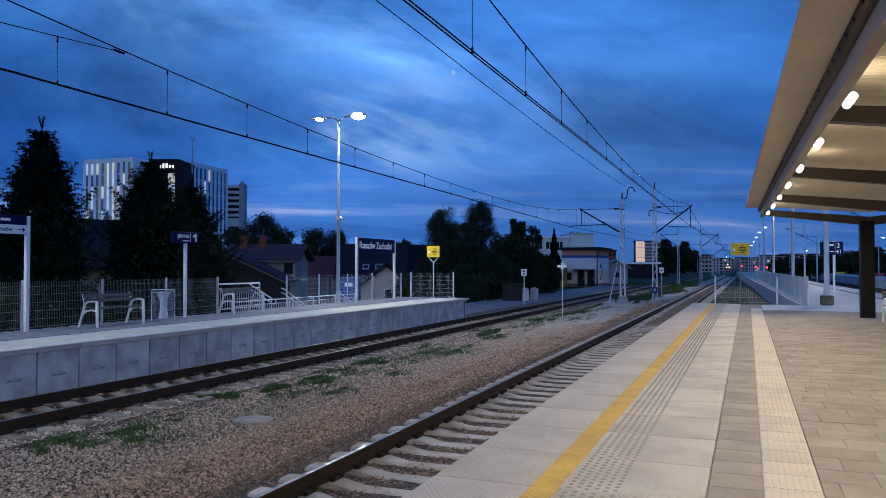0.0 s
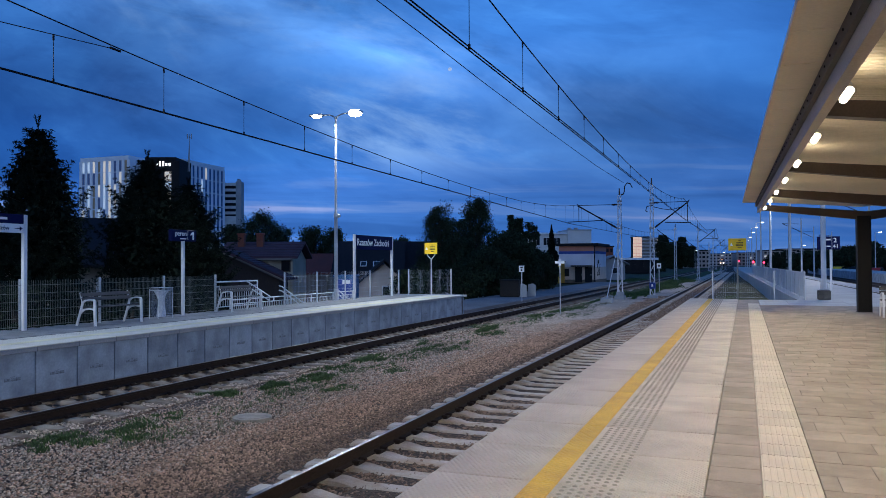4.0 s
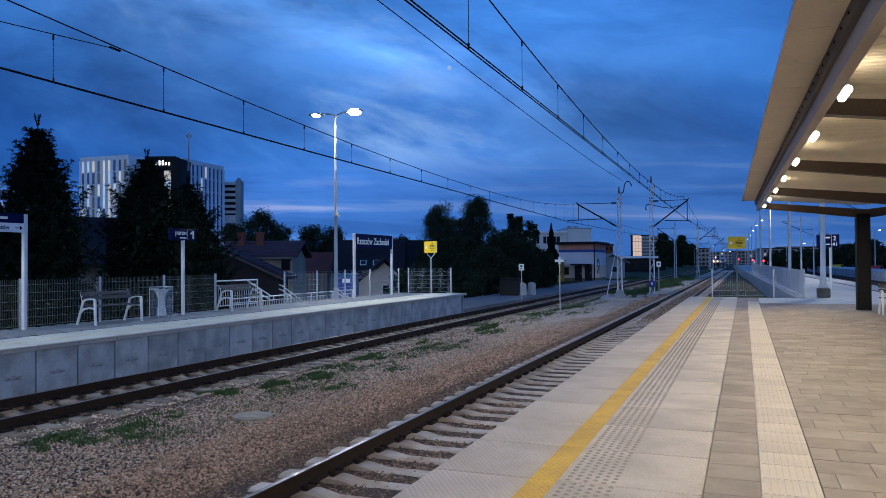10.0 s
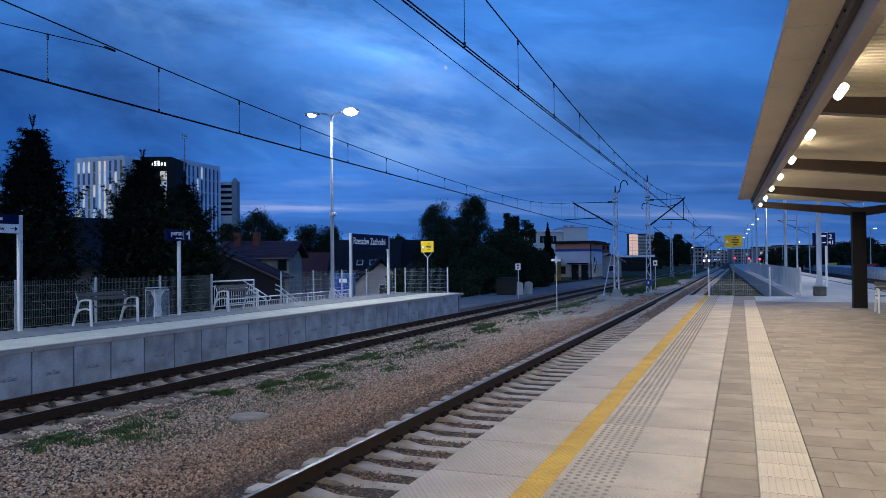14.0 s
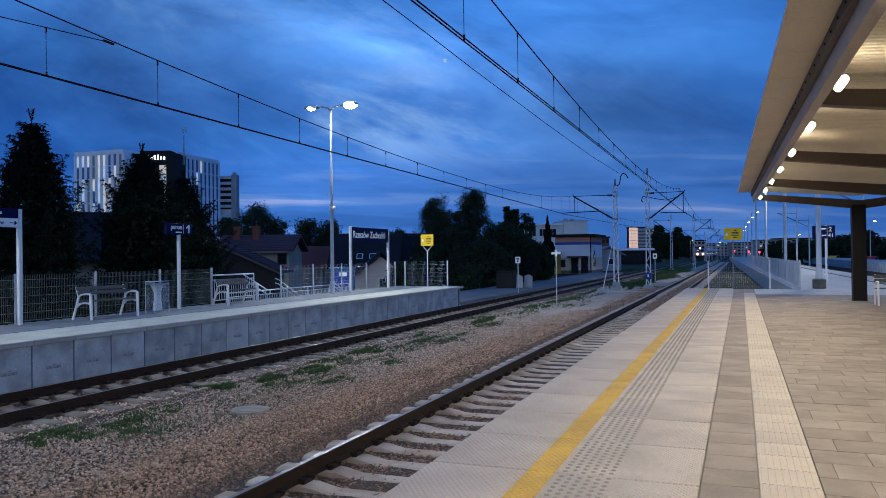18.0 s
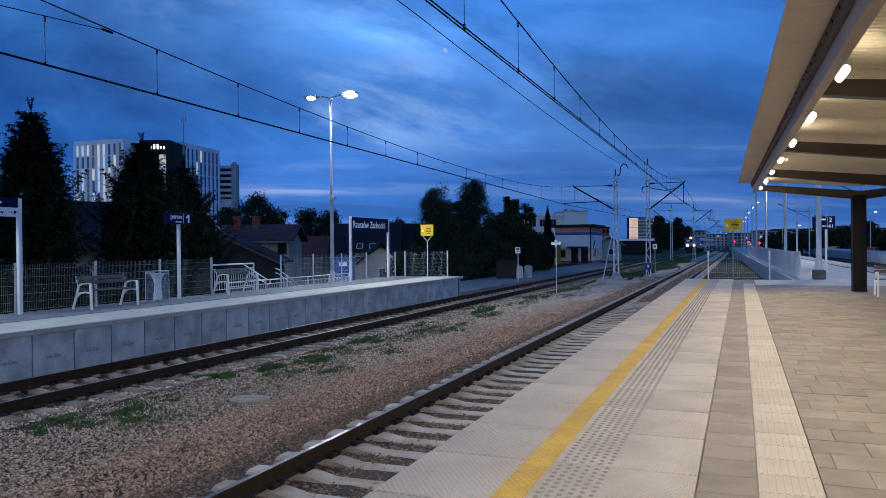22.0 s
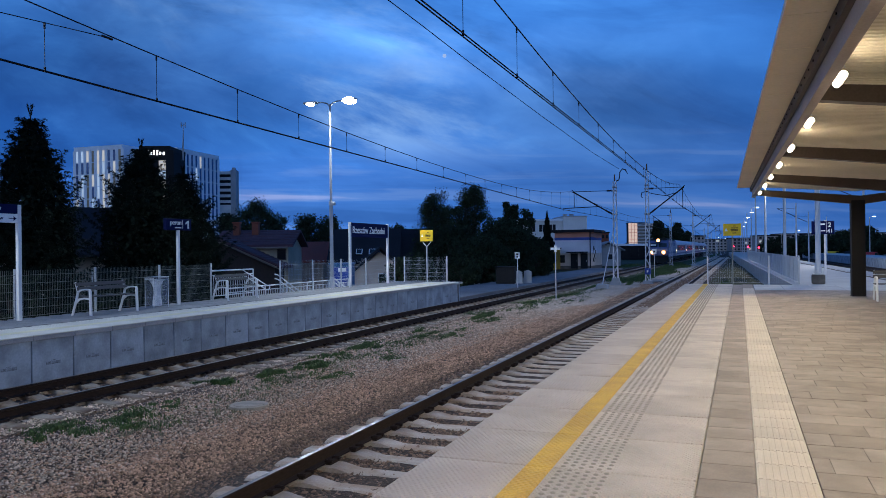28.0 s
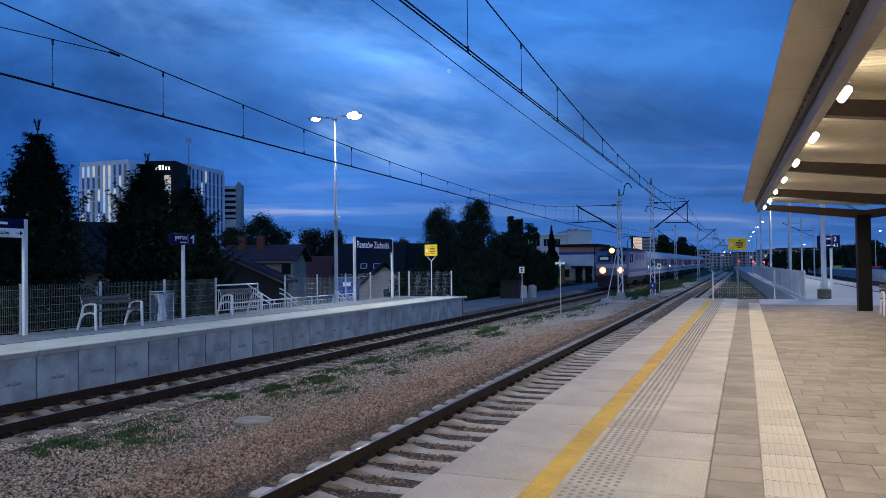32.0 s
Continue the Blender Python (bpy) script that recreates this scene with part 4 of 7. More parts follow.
def build_canopy():
    L = 40.0
    cn = thing("platform_canopy", under_canopy(0, 0, 0), "beige sheet canopy on dark steel posts over the platform", "canopy", turn=math.degrees(CANOPY_TURN))
    # local: x inwards, y negative towards the camera
    mid = 3.5
    part("edge_soffit", Geo().prism([(0.0, 3.53), (0.0, 3.60), (0.03, 3.60), (0.03, 3.56), (0.46, 3.56), (0.46, 3.53)], "y", -L, 0), M["canopy_ridge"], cn, "beige folded edge sheet")
    seam = Geo()
    for i in range(32):
        seam.box(0.02, 0.34, -1.0 - 1.2 * i, -0.99 - 1.2 * i, 3.526, 3.532)
    part("sheet_seams", seam, M["canopy_sheet"], cn, kind="stuff")
    bm_ = Geo().box(0.452, 0.53, -L, -0.02, 3.205, 3.53, 0.01)
    bm_.box(0.44, 0.545, -L, -0.02, 3.19, 3.207)
    part("edge_beam", bm_, M["beam_face"], cn, "grey-brown steel edge beam")
    part("upper_flange", Geo().box(0.395, 0.451, -L, -0.02, 3.39, 3.529), M["brown_steel"], cn, "dark bolted strip")
    bolts = Geo()
    for i in range(90):
        bolts.tube((0.396, -0.2 - 0.42 * i, 3.46), (0.384, -0.2 - 0.42 * i, 3.46), 0.012, n=6)
    part("bolts", bolts, M["black_post"], cn, kind="stuff")
    # corrugated roof sheet, falling to the middle and rising again
    deck = Geo()
    n = int(L / 0.125)
    prof = []
    for i in range(n):
        y = -i * 0.125 * 1.0
        prof += [(y, 0), (y - 0.06, 0), (y - 0.075, 0.012), (y - 0.11, 0.012)]
    for x0, z0, x1, z1 in ((0.03, 3.585, mid, 3.29), (mid, 3.29, 7.0, 3.585)):
        s = len(deck.v)
        for y, dz in prof:
            deck.v += [(x0, y, z0 + dz), (x1, y, z1 + dz)]
        for i in range(len(prof) - 1):
            deck.f.append((s + 2 * i, s + 2 * i + 1, s + 2 * i + 3, s + 2 * i + 2))
    part("roof_sheet", raw_mesh("roof_sheet", deck.v, deck.f, M["canopy_sheet"]), None, cn, "beige corrugated roof sheet")
    part("roof_top", Geo().prism([(0.2, 3.64), (mid, 3.34), (6.8, 3.64), (6.8, 3.70), (0.2, 3.70)], "y", -L, 0), M["canopy_ridge"], cn)
    part("far_beam", Geo().box(6.45, 6.6, -L, -0.02, 3.22, 3.53), M["brown_steel"], cn)
    part("far_soffit", Geo().box(6.6, 7.0, -L, 0, 3.53, 3.58), M["canopy_ridge"], cn)
    for k in range(7):
        y = -0.9 - 5.6 * k
        part("cross_beam", Geo().prism([(0.531, 3.21), (mid, 2.82), (6.45, 3.21), (6.45, 3.39), (mid, 3.09), (0.531, 3.39)], "y", y - 0.09, y + 0.09), M["brown_steel"], cn, "dark brown tapered cross beam")
        post = part("post", Geo().box(mid - 0.26, mid + 0.12, y - 0.19, y + 0.19, 0, 2.95, 0.012), M["black_post"], cn, "square black steel post")
        part("base_plate", Geo().box(mid - 0.275, mid + 0.135, y - 0.205, y + 0.205, 0.001, 0.012), M["black_post"], post)
    # tube lights on the edge beam
    shell = Geo().tube((0, -0.22, 0), (0, 0.22, 0), 0.040, n=12)
    shell_me = shell.mesh("diffuser", M["tube"], True)
    hook = Geo().path([(-0.06, -0.3, 0.05), (-0.02, -0.34, 0.08), (0, -0.33, 0.04)], 0.006)
    hook.path([(-0.06, 0.3, 0.05), (-0.02, 0.34, 0.08), (0, 0.33, 0.04)], 0.006)
    hook.box(-0.07, -0.04, -0.32, 0.32, 0.03, 0.07)
    for v in CANOPY_LIGHTS:
        t = thing("tube_light", under_canopy(0.61, v, 3.21), "lit tube light under the canopy edge", "lamp", "lights under the canopy", turn=math.degrees(CANOPY_TURN))
        part("diffuser", shell_me, None, t, "bright warm-white tube")
        part("bracket", hook, M["zinc"], t)


build_canopy()

# ---- overhead line ----


def lattice_mast(name, x, y, z0, top, side, label, tip=6.09, arm_low=4.39, steady=4.83, overhang=1.15):
    m = thing(name, (x, y, z0), label, "mast", "overhead line masts")
    h = top - z0
    d = Geo()
    lo, hi = 0.16, 0.095

    def half(z):
        return lo + (hi - lo) * z / h

    for sx in (-1, 1):
        for sy in (-1, 1):
            part("leg", Geo().tube((sx * lo, sy * lo, 0), (sx * hi, sy * hi, h), 0.032, 0.026, 4), M["mast_white"], m)
    n = int(h / 0.55)
    for i in range(n):
        za, zb = h * i / n, h * (i + 1) / n
        a, b = half(za), half(zb)
        s = 1 if i % 2 else -1
        for q in (-1, 1):
            d.tube((-s * a, q * a, za), (s * b, q * b, zb), 0.016, n=4)
            d.tube((q * a, -s * a, za), (q * b, s * b, zb), 0.016, n=4)
    part("bracing", d, M["mast_white"], m, kind="stuff")
    part("footing", Geo().box(-0.34, 0.34, -0.34, 0.34, -0.5, 0.10, 0.03), M["coping"], m, "concrete footing")
    part("cap", Geo().tube((0, 0, h - 0.02), (0, 0, h + 0.45), 0.06, 0.04, 8), M["porcelain"], m)
    # cantilever over the track: tie, strut, drop tube and steady arm
    q = 1 if side > 0 else -1
    zt, zl, zs = tip - z0, arm_low - z0, steady - z0
    arm = Geo().tube((q * 0.15, 0, zl), (side, 0, zt), 0.048, n=8)
    arm.tube((q * 0.15, 0, zt - 0.02), (side, 0, zt), 0.022, n=6)
    arm.tube((side * 0.97, 0, zt - 0.05), (side * 0.97, 0, zs), 0.025, n=6)
    arm.tube((side * 0.36, 0, zs + 0.06), (side * overhang, 0, zs), 0.03, n=6)
    arm.tube((side * overhang, 0, zs), (side * overhang, 0, zs - 0.14), 0.02, n=6)
    arm.tube((side * 0.98, 0, zt), (side * 1.02, 0, zt + 0.12), 0.03, n=6)
    part("cantilever", arm, M["wire"], m, "dark tubular cantilever arm")
    ins = Geo()
    for k in range(6):
        ins.tube((side * (0.07 + 0.02 * k), 0, zt - 0.02), (side * (0.085 + 0.02 * k), 0, zt - 0.02), 0.085, 0.05, 8)
    part("insulator", ins, M["porcelain"], m, "ribbed brown insulator")
    low = Geo()
    for k in range(6):
        f0, f1 = 0.06 + 0.022 * k, 0.076 + 0.022 * k
        p0, p1 = (q * 0.15 + (side - q * 0.15) * f0, 0, zl + (zt - zl) * f0), (q * 0.15 + (side - q * 0.15) * f1, 0, zl + (zt - zl) * f1)
        low.tube(p0, p1, 0.085, 0.05, 8)
    part("insulator", low, M["porcelain"], m, "ribbed brown insulator")
    for zz in (zl, zt - 0.02, zt + 0.22):
        q = half(zz) + 0.06
        part("clamp", Geo().box(-q, q, -q, q, zz - 0.05, zz + 0.05), M["lamp_pole"], m, "grey steel clamp")
    return m


m1 = lattice_mast("catenary_mast", -8.12, 54.0, -0.85, 6.3, -2.95, "pale lattice mast with an arm over the outer track", 5.64, 3.95, 4.47, 1.24)
part("horn", Geo().path([(0.1, 0, 7.12), (0.3, 0, 7.2), (0.36, -0.1, 7.42), (0.42, -0.3, 7.72), (0.6, -0.4, 7.92), (0.8, -0.4, 7.86), (0.92, -0.2, 7.6)], 0.035), M["wire"], m1, "curved horn for the feeder wire")
part("pedestal", Geo().box(-0.25, 0.25, -0.25, 0.25, 0.09, 0.36, 0.04), M["coping"], m1, "pale concrete pedestal")
m2 = lattice_mast("catenary_mast", -6.2, 56.5, -0.9, 7.2, 2.55, "pale lattice mast with an arm over the inner track", 5.87, 4.02, 4.36, 1.05)
part("jumper", Geo().path([(0.1, 0, 6.55), (-0.35, 0, 6.5), (-0.42, 0, 6.2), (-0.3, 0, 6.1)], 0.03).path([(0.15, 0, 6.45), (0.7, 0, 6.3), (1.3, 0, 6.2), (2.1, 0, 6.4), (2.5, 0, 6.7)], 0.025), M["wire"], m2, "dark looped jumper cable")
part("band", Geo().box(-0.2, 0.2, -0.2, 0.2, 0.55, 1.0, 0.02), M["blue_paint"], m2, "blue painted band")
part("number_plate", Geo().box(-0.05, 0.05, -0.215, -0.205, 0.7, 0.88), M["sign_white"], m2)
for y, top in ((111, 6.5), (165, 6.4), (219, 6.4), (273, 6.4)):
    lattice_mast("catenary_mast", -9.0, y, -0.9, top, -2.4, "distant pale lattice mast between the tracks")
    lattice_mast("catenary_mast", -6.1, y + 2, -0.9, top, 2.3, "distant pale lattice mast between the tracks")
# guy rod with its block
gy = thing("guy_rod", (-8.25, 49.2, -0.95), "steel guy rod anchored in a concrete block", "guy rod")
part("rod", Geo().tube((0, 0, 0.2), (-0.55, 10.6, 5.5), 0.03, n=6), M["pole_paint"], gy)
part("block", Geo().box(-0.35, 0.35, -0.35, 0.35, -0.2, 0.22, 0.04), M["coping"], gy, "pale concrete anchor block")


def span_height(y, mast_y, pitch, high, low):
    u = ((y - mast_y) / pitch) % 1.0
    return low + (high - low) * (2 * u - 1) ** 2


def outer_messenger(y):
    """Height of the outer track's messenger wire, lowest at 36 m."""
    if y > 54:
        return 5.1 + 0.54 * (2 * (((y - 54) / 54) % 1.0) - 1) ** 2
    return min(4.88 + (0.00138 if y < 36.3 else 0.0025) * (y - 36.3) ** 2, 6.3)


def outer_contact(y):
    """Place across and height of the outer track's contact wires."""
    f = max(0.0, min(1.0, (y - 8.7) / 45.3))
    g = max(0.0, min(1.0, (y - 54) / 50))
    return TRACK_1 - 0.42 * f + 0.42 * g, 4.77 - 0.41 * f + 0.2 * g


def inner_messenger(y):
    return span_height(y, 58.5, 54, 6.27, 5.07)


def inner_contact(y):
    u = ((y - 58.5) / 54) % 2
    return TRACK_2 - 0.2 * (1 - 2 * u if u < 1 else 2 * u - 3), 4.70


def build_line(axis, label, messenger, contact, first, pitch):
    ln = thing("overhead_line", (0, 0, 0), label, "overhead wire")
    ys = [-48 + 3.0 * i for i in range(110)]
    for off in (-0.03, 0.03):
        part("contact_wire", wire_run([(contact(y)[0] + off, y, contact(y)[1]) for y in ys], 0.012), M["wire"], ln)
    part("messenger_wire", wire_run([(axis if axis == TRACK_1 else contact(y)[0], y, messenger(y)) for y in ys], 0.013), M["wire"], ln)
    y = first - pitch * 3
    while y < 170:
        zm, x = messenger(y), axis if axis == TRACK_1 else contact(y)[0]
        yc = y * contact(y)[0] / x
        xc, zc = contact(yc)
        if axis == TRACK_1 and 8 < y < 11:
            zm = 5.6
        d = Geo().tube((x, y, zm), (xc, yc, zc), 0.006, n=4)
        d.tube((x, y, zm + 0.01), (x, y, zm - 0.10), 0.018, n=4).tube((xc, yc, zc + 0.07), (xc, yc, zc - 0.01), 0.02, n=4)
        part("dropper", d, M["wire"], ln)
        y += pitch
    return ln


def wire_run(pts, r, n=5):
    """One continuous wire through the points."""
    g = Geo()
    for p in pts:
        for i in range(n):
            a = 2 * math.pi * i / n
            g.v.append((p[0] + r * math.cos(a), p[1], p[2] + r * math.sin(a)))
    for k in range(len(pts) - 1):
        for i in range(n):
            j = (i + 1) % n
            g.f.append((k * n + i, k * n + j, (k + 1) * n + j, (k + 1) * n + i))
    return g


l1 = build_line(TRACK_1, "dark overhead line above the outer track", outer_messenger, outer_contact, 9.77, 2.72)
part("stitch_wire", wire_run([(TRACK_1, 1.0, 5.0), (TRACK_1, 8.67, 5.52), (TRACK_1, 9.75, 5.6), (TRACK_1 + 0.02, 11.16, 5.70)], 0.009), M["wire"], l1)
part("clamp", Geo().tube((TRACK_1, 11.05, 5.71), (TRACK_1, 11.3, 5.70), 0.025, n=6), M["wire"], l1)
build_line(TRACK_2, "dark overhead line above the inner track", inner_messenger, inner_contact, 10.42, 2.97)
fd = thing("feeder_wire", (0, 0, 0), "single dark feeder wire along the masts", "overhead wire")
part("wire", wire_run([(-8.6, -48, 8.6), (-8.6, 6, 8.5), (-8.45, 20, 8.06), (-8.4, 24.5, 7.88), (-8.3, 34, 7.6), (-8.05, 45, 7.25), (-7.75, 53.6, 7.08)], 0.014), M["wire"], fd)

# ---- platform furniture ----


def mesh_fence(name, p0, p1, z, h, label, wire, posts, pitch_v=0.05, pitch_h=0.2, r=0.0035, slim=1.0):
    p0, p1 = Vector(p0), Vector(p1)
    L = (p1 - p0).length
    turn = math.degrees(math.atan2((p1 - p0).y, (p1 - p0).x))
    f = thing(name, (p0.x, p0.y, z), label, "fence", turn=turn)
    n = len(posts) - 1
    pm = Geo().box(-0.03 * slim, 0.03 * slim, -0.025 * slim, 0.025 * slim, 0, h + 0.03 * slim, 0.006).mesh("post", M["zinc"])
    for x in posts:
        part("post", pm, None, f, "galvanised post").location = (x, 0, 0)
    for a, b in zip(posts, posts[1:]):
        g = Geo()
        k = int((b - a) / pitch_v)
        for i in range(1, k):
            x = a + (b - a) * i / k
            g.tube((x, -0.03, 0.06), (x, -0.03, h), r, n=3, caps=False)
        zz = 0.08
        while zz < h + 0.01:
            g.tube((a, -0.036, zz), (b, -0.036, zz), r * 1.5, n=3, caps=False)
            g.tube((a, -0.024, zz), (b, -0.024, zz), r * 1.5, n=3, caps=False)
            zz += pitch_h
        part("mesh_panel", g, wire, f)
    return f


FX = -16.3
mesh_fence("fence", (FX, 3.6), (FX, 20.6), 0, 1.2, "dark wire mesh fence along the platform's back", M["mesh_wire"], [0, 2.43, 4.86, 7.29, 9.70, 12.15, 14.6, 17.0])
mesh_fence("fence", (FX, 24.67), (FX, 34.95), 0, 1.22, "pale wire mesh fence by the platform stairs", M["mesh_pale"], [0, 2.35, 4.73, 7.1, 10.28], 0.1, 0.2, 0.0022)
mesh_fence("fence", (FX + 0.5, 35.05), (-13.5, 35.05), 0, 1.25, "pale wire mesh fence closing the platform end", M["mesh_pale"], [0, 2.3], 0.06, 0.2, 0.0026)
mesh_fence("fence", (-1.27, 33.95), (2.24, 33.95), 0, 1.15, "pale wire mesh fence across the platform end", M["mesh_pale"], [0, 2.38, 3.5], 0.07, 0.2, 0.0018)
mesh_fence("fence", (2.24, 34.0), (0.85, 103), 0, 1.12, "long white mesh fence beside the far platform", M["mesh_pale"], [0] + [2.5 * i for i in range(1, 28)], 0.032, 0.1, 0.0075, 0.55)


def sign_post(g, x, y, z0, z1, r=0.045):
    g.tube((x, y, z0), (x, y, z1), r, n=10)
    return g


# station name board
sb = thing("station_sign", (-15.9, 31.4, 0), "long navy station name board on two white posts", "sign")
for y in (-1.9, 1.9):
    part("post", Geo().box(-0.05, 0.05, y - 0.06, y + 0.06, 0, 2.86, 0.01), M["white_paint"], sb)
part("board", Geo().box(-0.045, 0.06, -1.84, 1.84, 2.2, 2.84, 0.01), M["navy"], sb)
tx = text_mesh("Rzeszów Zachodni", 0.425, M["sign_white"], "CENTER", 0.012)
part("lettering", tx, None, sb, "white station name lettering").matrix_local = Matrix.Translation((0.065, -0.15, 2.38)) @ pose(0, 0, 0, 90, 0, 90)

# platform number sign
ps = thing("platform_sign", (-16.1, 18.8, 0), "navy platform number sign on a white post", "sign")
part("post", Geo().tube((0, 0, 0), (0, 0, 2.3), 0.058, n=12), M["white_paint"], ps)
part("box", Geo().box(-0.06, 0.06, -0.58, 0.55, 2.28, 2.63, 0.015), M["navy"], ps)
part("lettering", text_mesh("peron", 0.21, M["sign_white"], "LEFT", 0.018), None, ps).matrix_local = Matrix.Translation((0.064, -0.42, 2.45)) @ pose(0, 0, 0, 90, 0, 90)
part("numeral", Geo().prism([(0.36, 2.335), (0.425, 2.335), (0.425, 2.585), (0.37, 2.585), (0.27, 2.515), (0.27, 2.46), (0.36, 2.51)], "x", 0.06, 0.067), M["sign_white"], ps, "white numeral one")
part("divider", Geo().box(0.06, 0.066, 0.14, 0.155, 2.32, 2.6), M["sign_white"], ps)
part("small_print", Geo().box(0.06, 0.066, -0.2, 0.08, 2.34, 2.375), M["sign_white"], ps)

# direction sign
ds = thing("direction_sign", (-16.1, 13.25, 0), "navy and white direction sign on a white post", "sign")
part("post", Geo().box(-0.05, 0.05, -0.05, 0.05, 0, 2.78, 0.01), M["white_paint"], ds)
part("board", Geo().box(-0.05, 0.05, -3.0, -0.055, 2.56, 2.78, 0.01), M["navy"], ds)
part("panel", Geo().box(-0.05, 0.05, -3.0, -0.055, 2.34, 2.555, 0.01), M["sign_white"], ds)
part("lettering", text_mesh("Rzeszów", 0.135, M["navy"]), None, ds).matrix_local = Matrix.Translation((0.054, -0.93, 2.405)) @ pose(0, 0, 0, 90, 0, 90)
ar = Geo().box(0.05, 0.056, -0.30, -0.10, 2.437, 2.453)
ar.prism([(-0.10, 2.445), (-0.17, 2.50), (-0.17, 2.39)], "x", 0.05, 0.056)
part("arrow", ar, M["navy"], ds)
part("small_print", Geo().box(0.05, 0.056, -0.75, -0.5, 2.64, 2.70), M["sign_white"], ds)


def warning_board(x, y, z0, zb, w, h, label, y_brace=True):
    b = thing("warning_board", (x, y, z0), label, "sign")
    zb -= z0
    g = Geo().tube((0, 0.02, 0), (0, 0.02, zb - (0.25 if y_brace else -h * 0.9)), 0.03, n=8)
    if y_brace:
        for s in (-1, 1):
            g.path([(0, 0.02, zb - 0.27), (s * w * 0.3, 0.02, zb - 0.06), (s * w * 0.3, 0.02, zb + h * 0.5)], 0.02)
    part("post", g, M["zinc" if y_brace else "mesh_wire"], b)
    part("board", Geo().box(-w / 2, w / 2, -0.015, 0.0, zb, zb + h, 0.004), M["sign_yellow"], b, "yellow warning panel")
    tri = Geo().prism([(-w * 0.43, zb + h * 0.38), (-w * 0.24, zb + h * 0.38), (-w * 0.335, zb + h * 0.66)], "y", -0.02, -0.016)
    part("pictogram", tri, M["sign_white"], b)
    bars = Geo()
    for i, (q, l) in enumerate(((0.80, 0.14), (0.64, 0.38), (0.52, 0.40), (0.40, 0.40), (0.22, 0.22))):
        bars.box(w * 0.12 - w * l / 2, w * 0.12 + w * l / 2, -0.0195, -0.0155, zb + h * q - 0.016, zb + h * q + 0.016)
    part("small_print", bars, M["black"], b)
    return b


warning_board(-14.55, 35.0, 0, 2.03, 0.68, 0.56, "yellow warning board on a forked post at the platform end")
warning_board(-0.28, 33.8, 0, 2.03, 0.70, 0.50, "yellow warning board on a post behind the end fence", False)


def bench(x, y, length):
    b = thing("bench", (x, y, 0), "metal platform bench with dark slats", "bench", "platform benches")
    for yy in (0.04, length - 0.04):
        fr_ = Geo()
        # flat rear leg leaning forward, curved arm, broad upright front leg
        fr_.prism([(-0.40, 0.0), (-0.35, 0.0), (-0.19, 0.45), (-0.15, 0.62), (-0.195, 0.62), (-0.24, 0.45)], "y", -0.022, 0.022)
        fr_.prism([(0.225, 0.0), (0.285, 0.0), (0.265, 0.63), (0.24, 0.67), (0.20, 0.64)], "y", -0.022, 0.022)
        fr_.prism([(-0.18, 0.575), (-0.07, 0.635), (0.06, 0.655), (0.2, 0.65), (0.24, 0.67), (0.2, 0.685), (0.05, 0.69), (-0.08, 0.67), (-0.195, 0.62)], "y", -0.022, 0.022)
        fr_.prism([(-0.25, 0.30), (-0.12, 0.395), (0.05, 0.425), (0.22, 0.40), (0.22, 0.445), (0.05, 0.465), (-0.14, 0.44), (-0.235, 0.36)], "y", -0.02, 0.02)
        fr_.prism([(-0.195, 0.6), (-0.15, 0.6), (-0.245, 0.86), (-0.275, 0.85)], "y", -0.018, 0.018)
        part("leg_frame", fr_, M["white_paint"], b, "pale cast leg frame with an arm").location = (0, yy, 0)
    for k in range(3):
        part("seat_slat", Geo().box(-0.13 + 0.115 * k, -0.03 + 0.115 * k, 0, length, 0.466, 0.492, 0.006), M["bench_wood"], b)
    for k in range(2):
        part("back_slat", Geo().box(0, 0.025, 0, length, -0.05, 0.05, 0.008), M["bench_wood"], b).matrix_local = Matrix.Translation((-0.175 - 0.045 * k, 0, 0.68 + 0.115 * k)) @ pose(0, 0, 0, 0, -20, 0)
    return b


bench(-15.68, 14.72, 1.68)
bench(-15.8, 20.45, 1.7)

bn = thing("waste_bin", (-15.88, 17.62, 0), "see-through waste holder with a pinched pale bag", "bin")
prof = [(0.15, 0.04), (0.165, 0.07), (0.15, 0.2), (0.115, 0.36), (0.10, 0.46), (0.115, 0.56), (0.17, 0.68), (0.24, 0.78), (0.27, 0.80)]
g = Geo()
for i, (r, z) in enumerate(prof):
    for j in range(20):
        a = 2 * math.pi * j / 20
        rr = r * (1 + 0.05 * math.sin(5 * a + i) + 0.03 * math.sin(9 * a))
        g.v.append((rr * 0.62 * math.cos(a), rr * math.sin(a), z))
for i in range(len(prof) - 1):
    for j in range(20):
        g.f.append((i * 20 + j, i * 20 + (j + 1) % 20, (i + 1) * 20 + (j + 1) % 20, (i + 1) * 20 + j))
g.f.append(tuple(reversed(range(20))))
part("bag", g, M["bag"], bn, "pale plastic bag tied at the waist", True)
for s_ in (-1, 1):
    part("side_wire", Geo().path([(0.16, s_ * 0.3, 0), (0.16, s_ * 0.3, 0.86), (-0.16, s_ * 0.3, 0.86), (-0.16, s_ * 0.3, 0)], 0.008), M["zinc"], bn)
    part("sheet", Geo().box(0.16 * s_ - 0.003, 0.16 * s_ + 0.003, -0.3, 0.3, 0.03, 0.84), M["clear"], bn, "clear plastic side")
part("rim", Geo().path([(0.16, -0.3, 0.82), (0.16, 0.3, 0.82), (-0.16, 0.3, 0.82), (-0.16, -0.3, 0.82), (0.16, -0.3, 0.82)], 0.01), M["zinc"], bn)
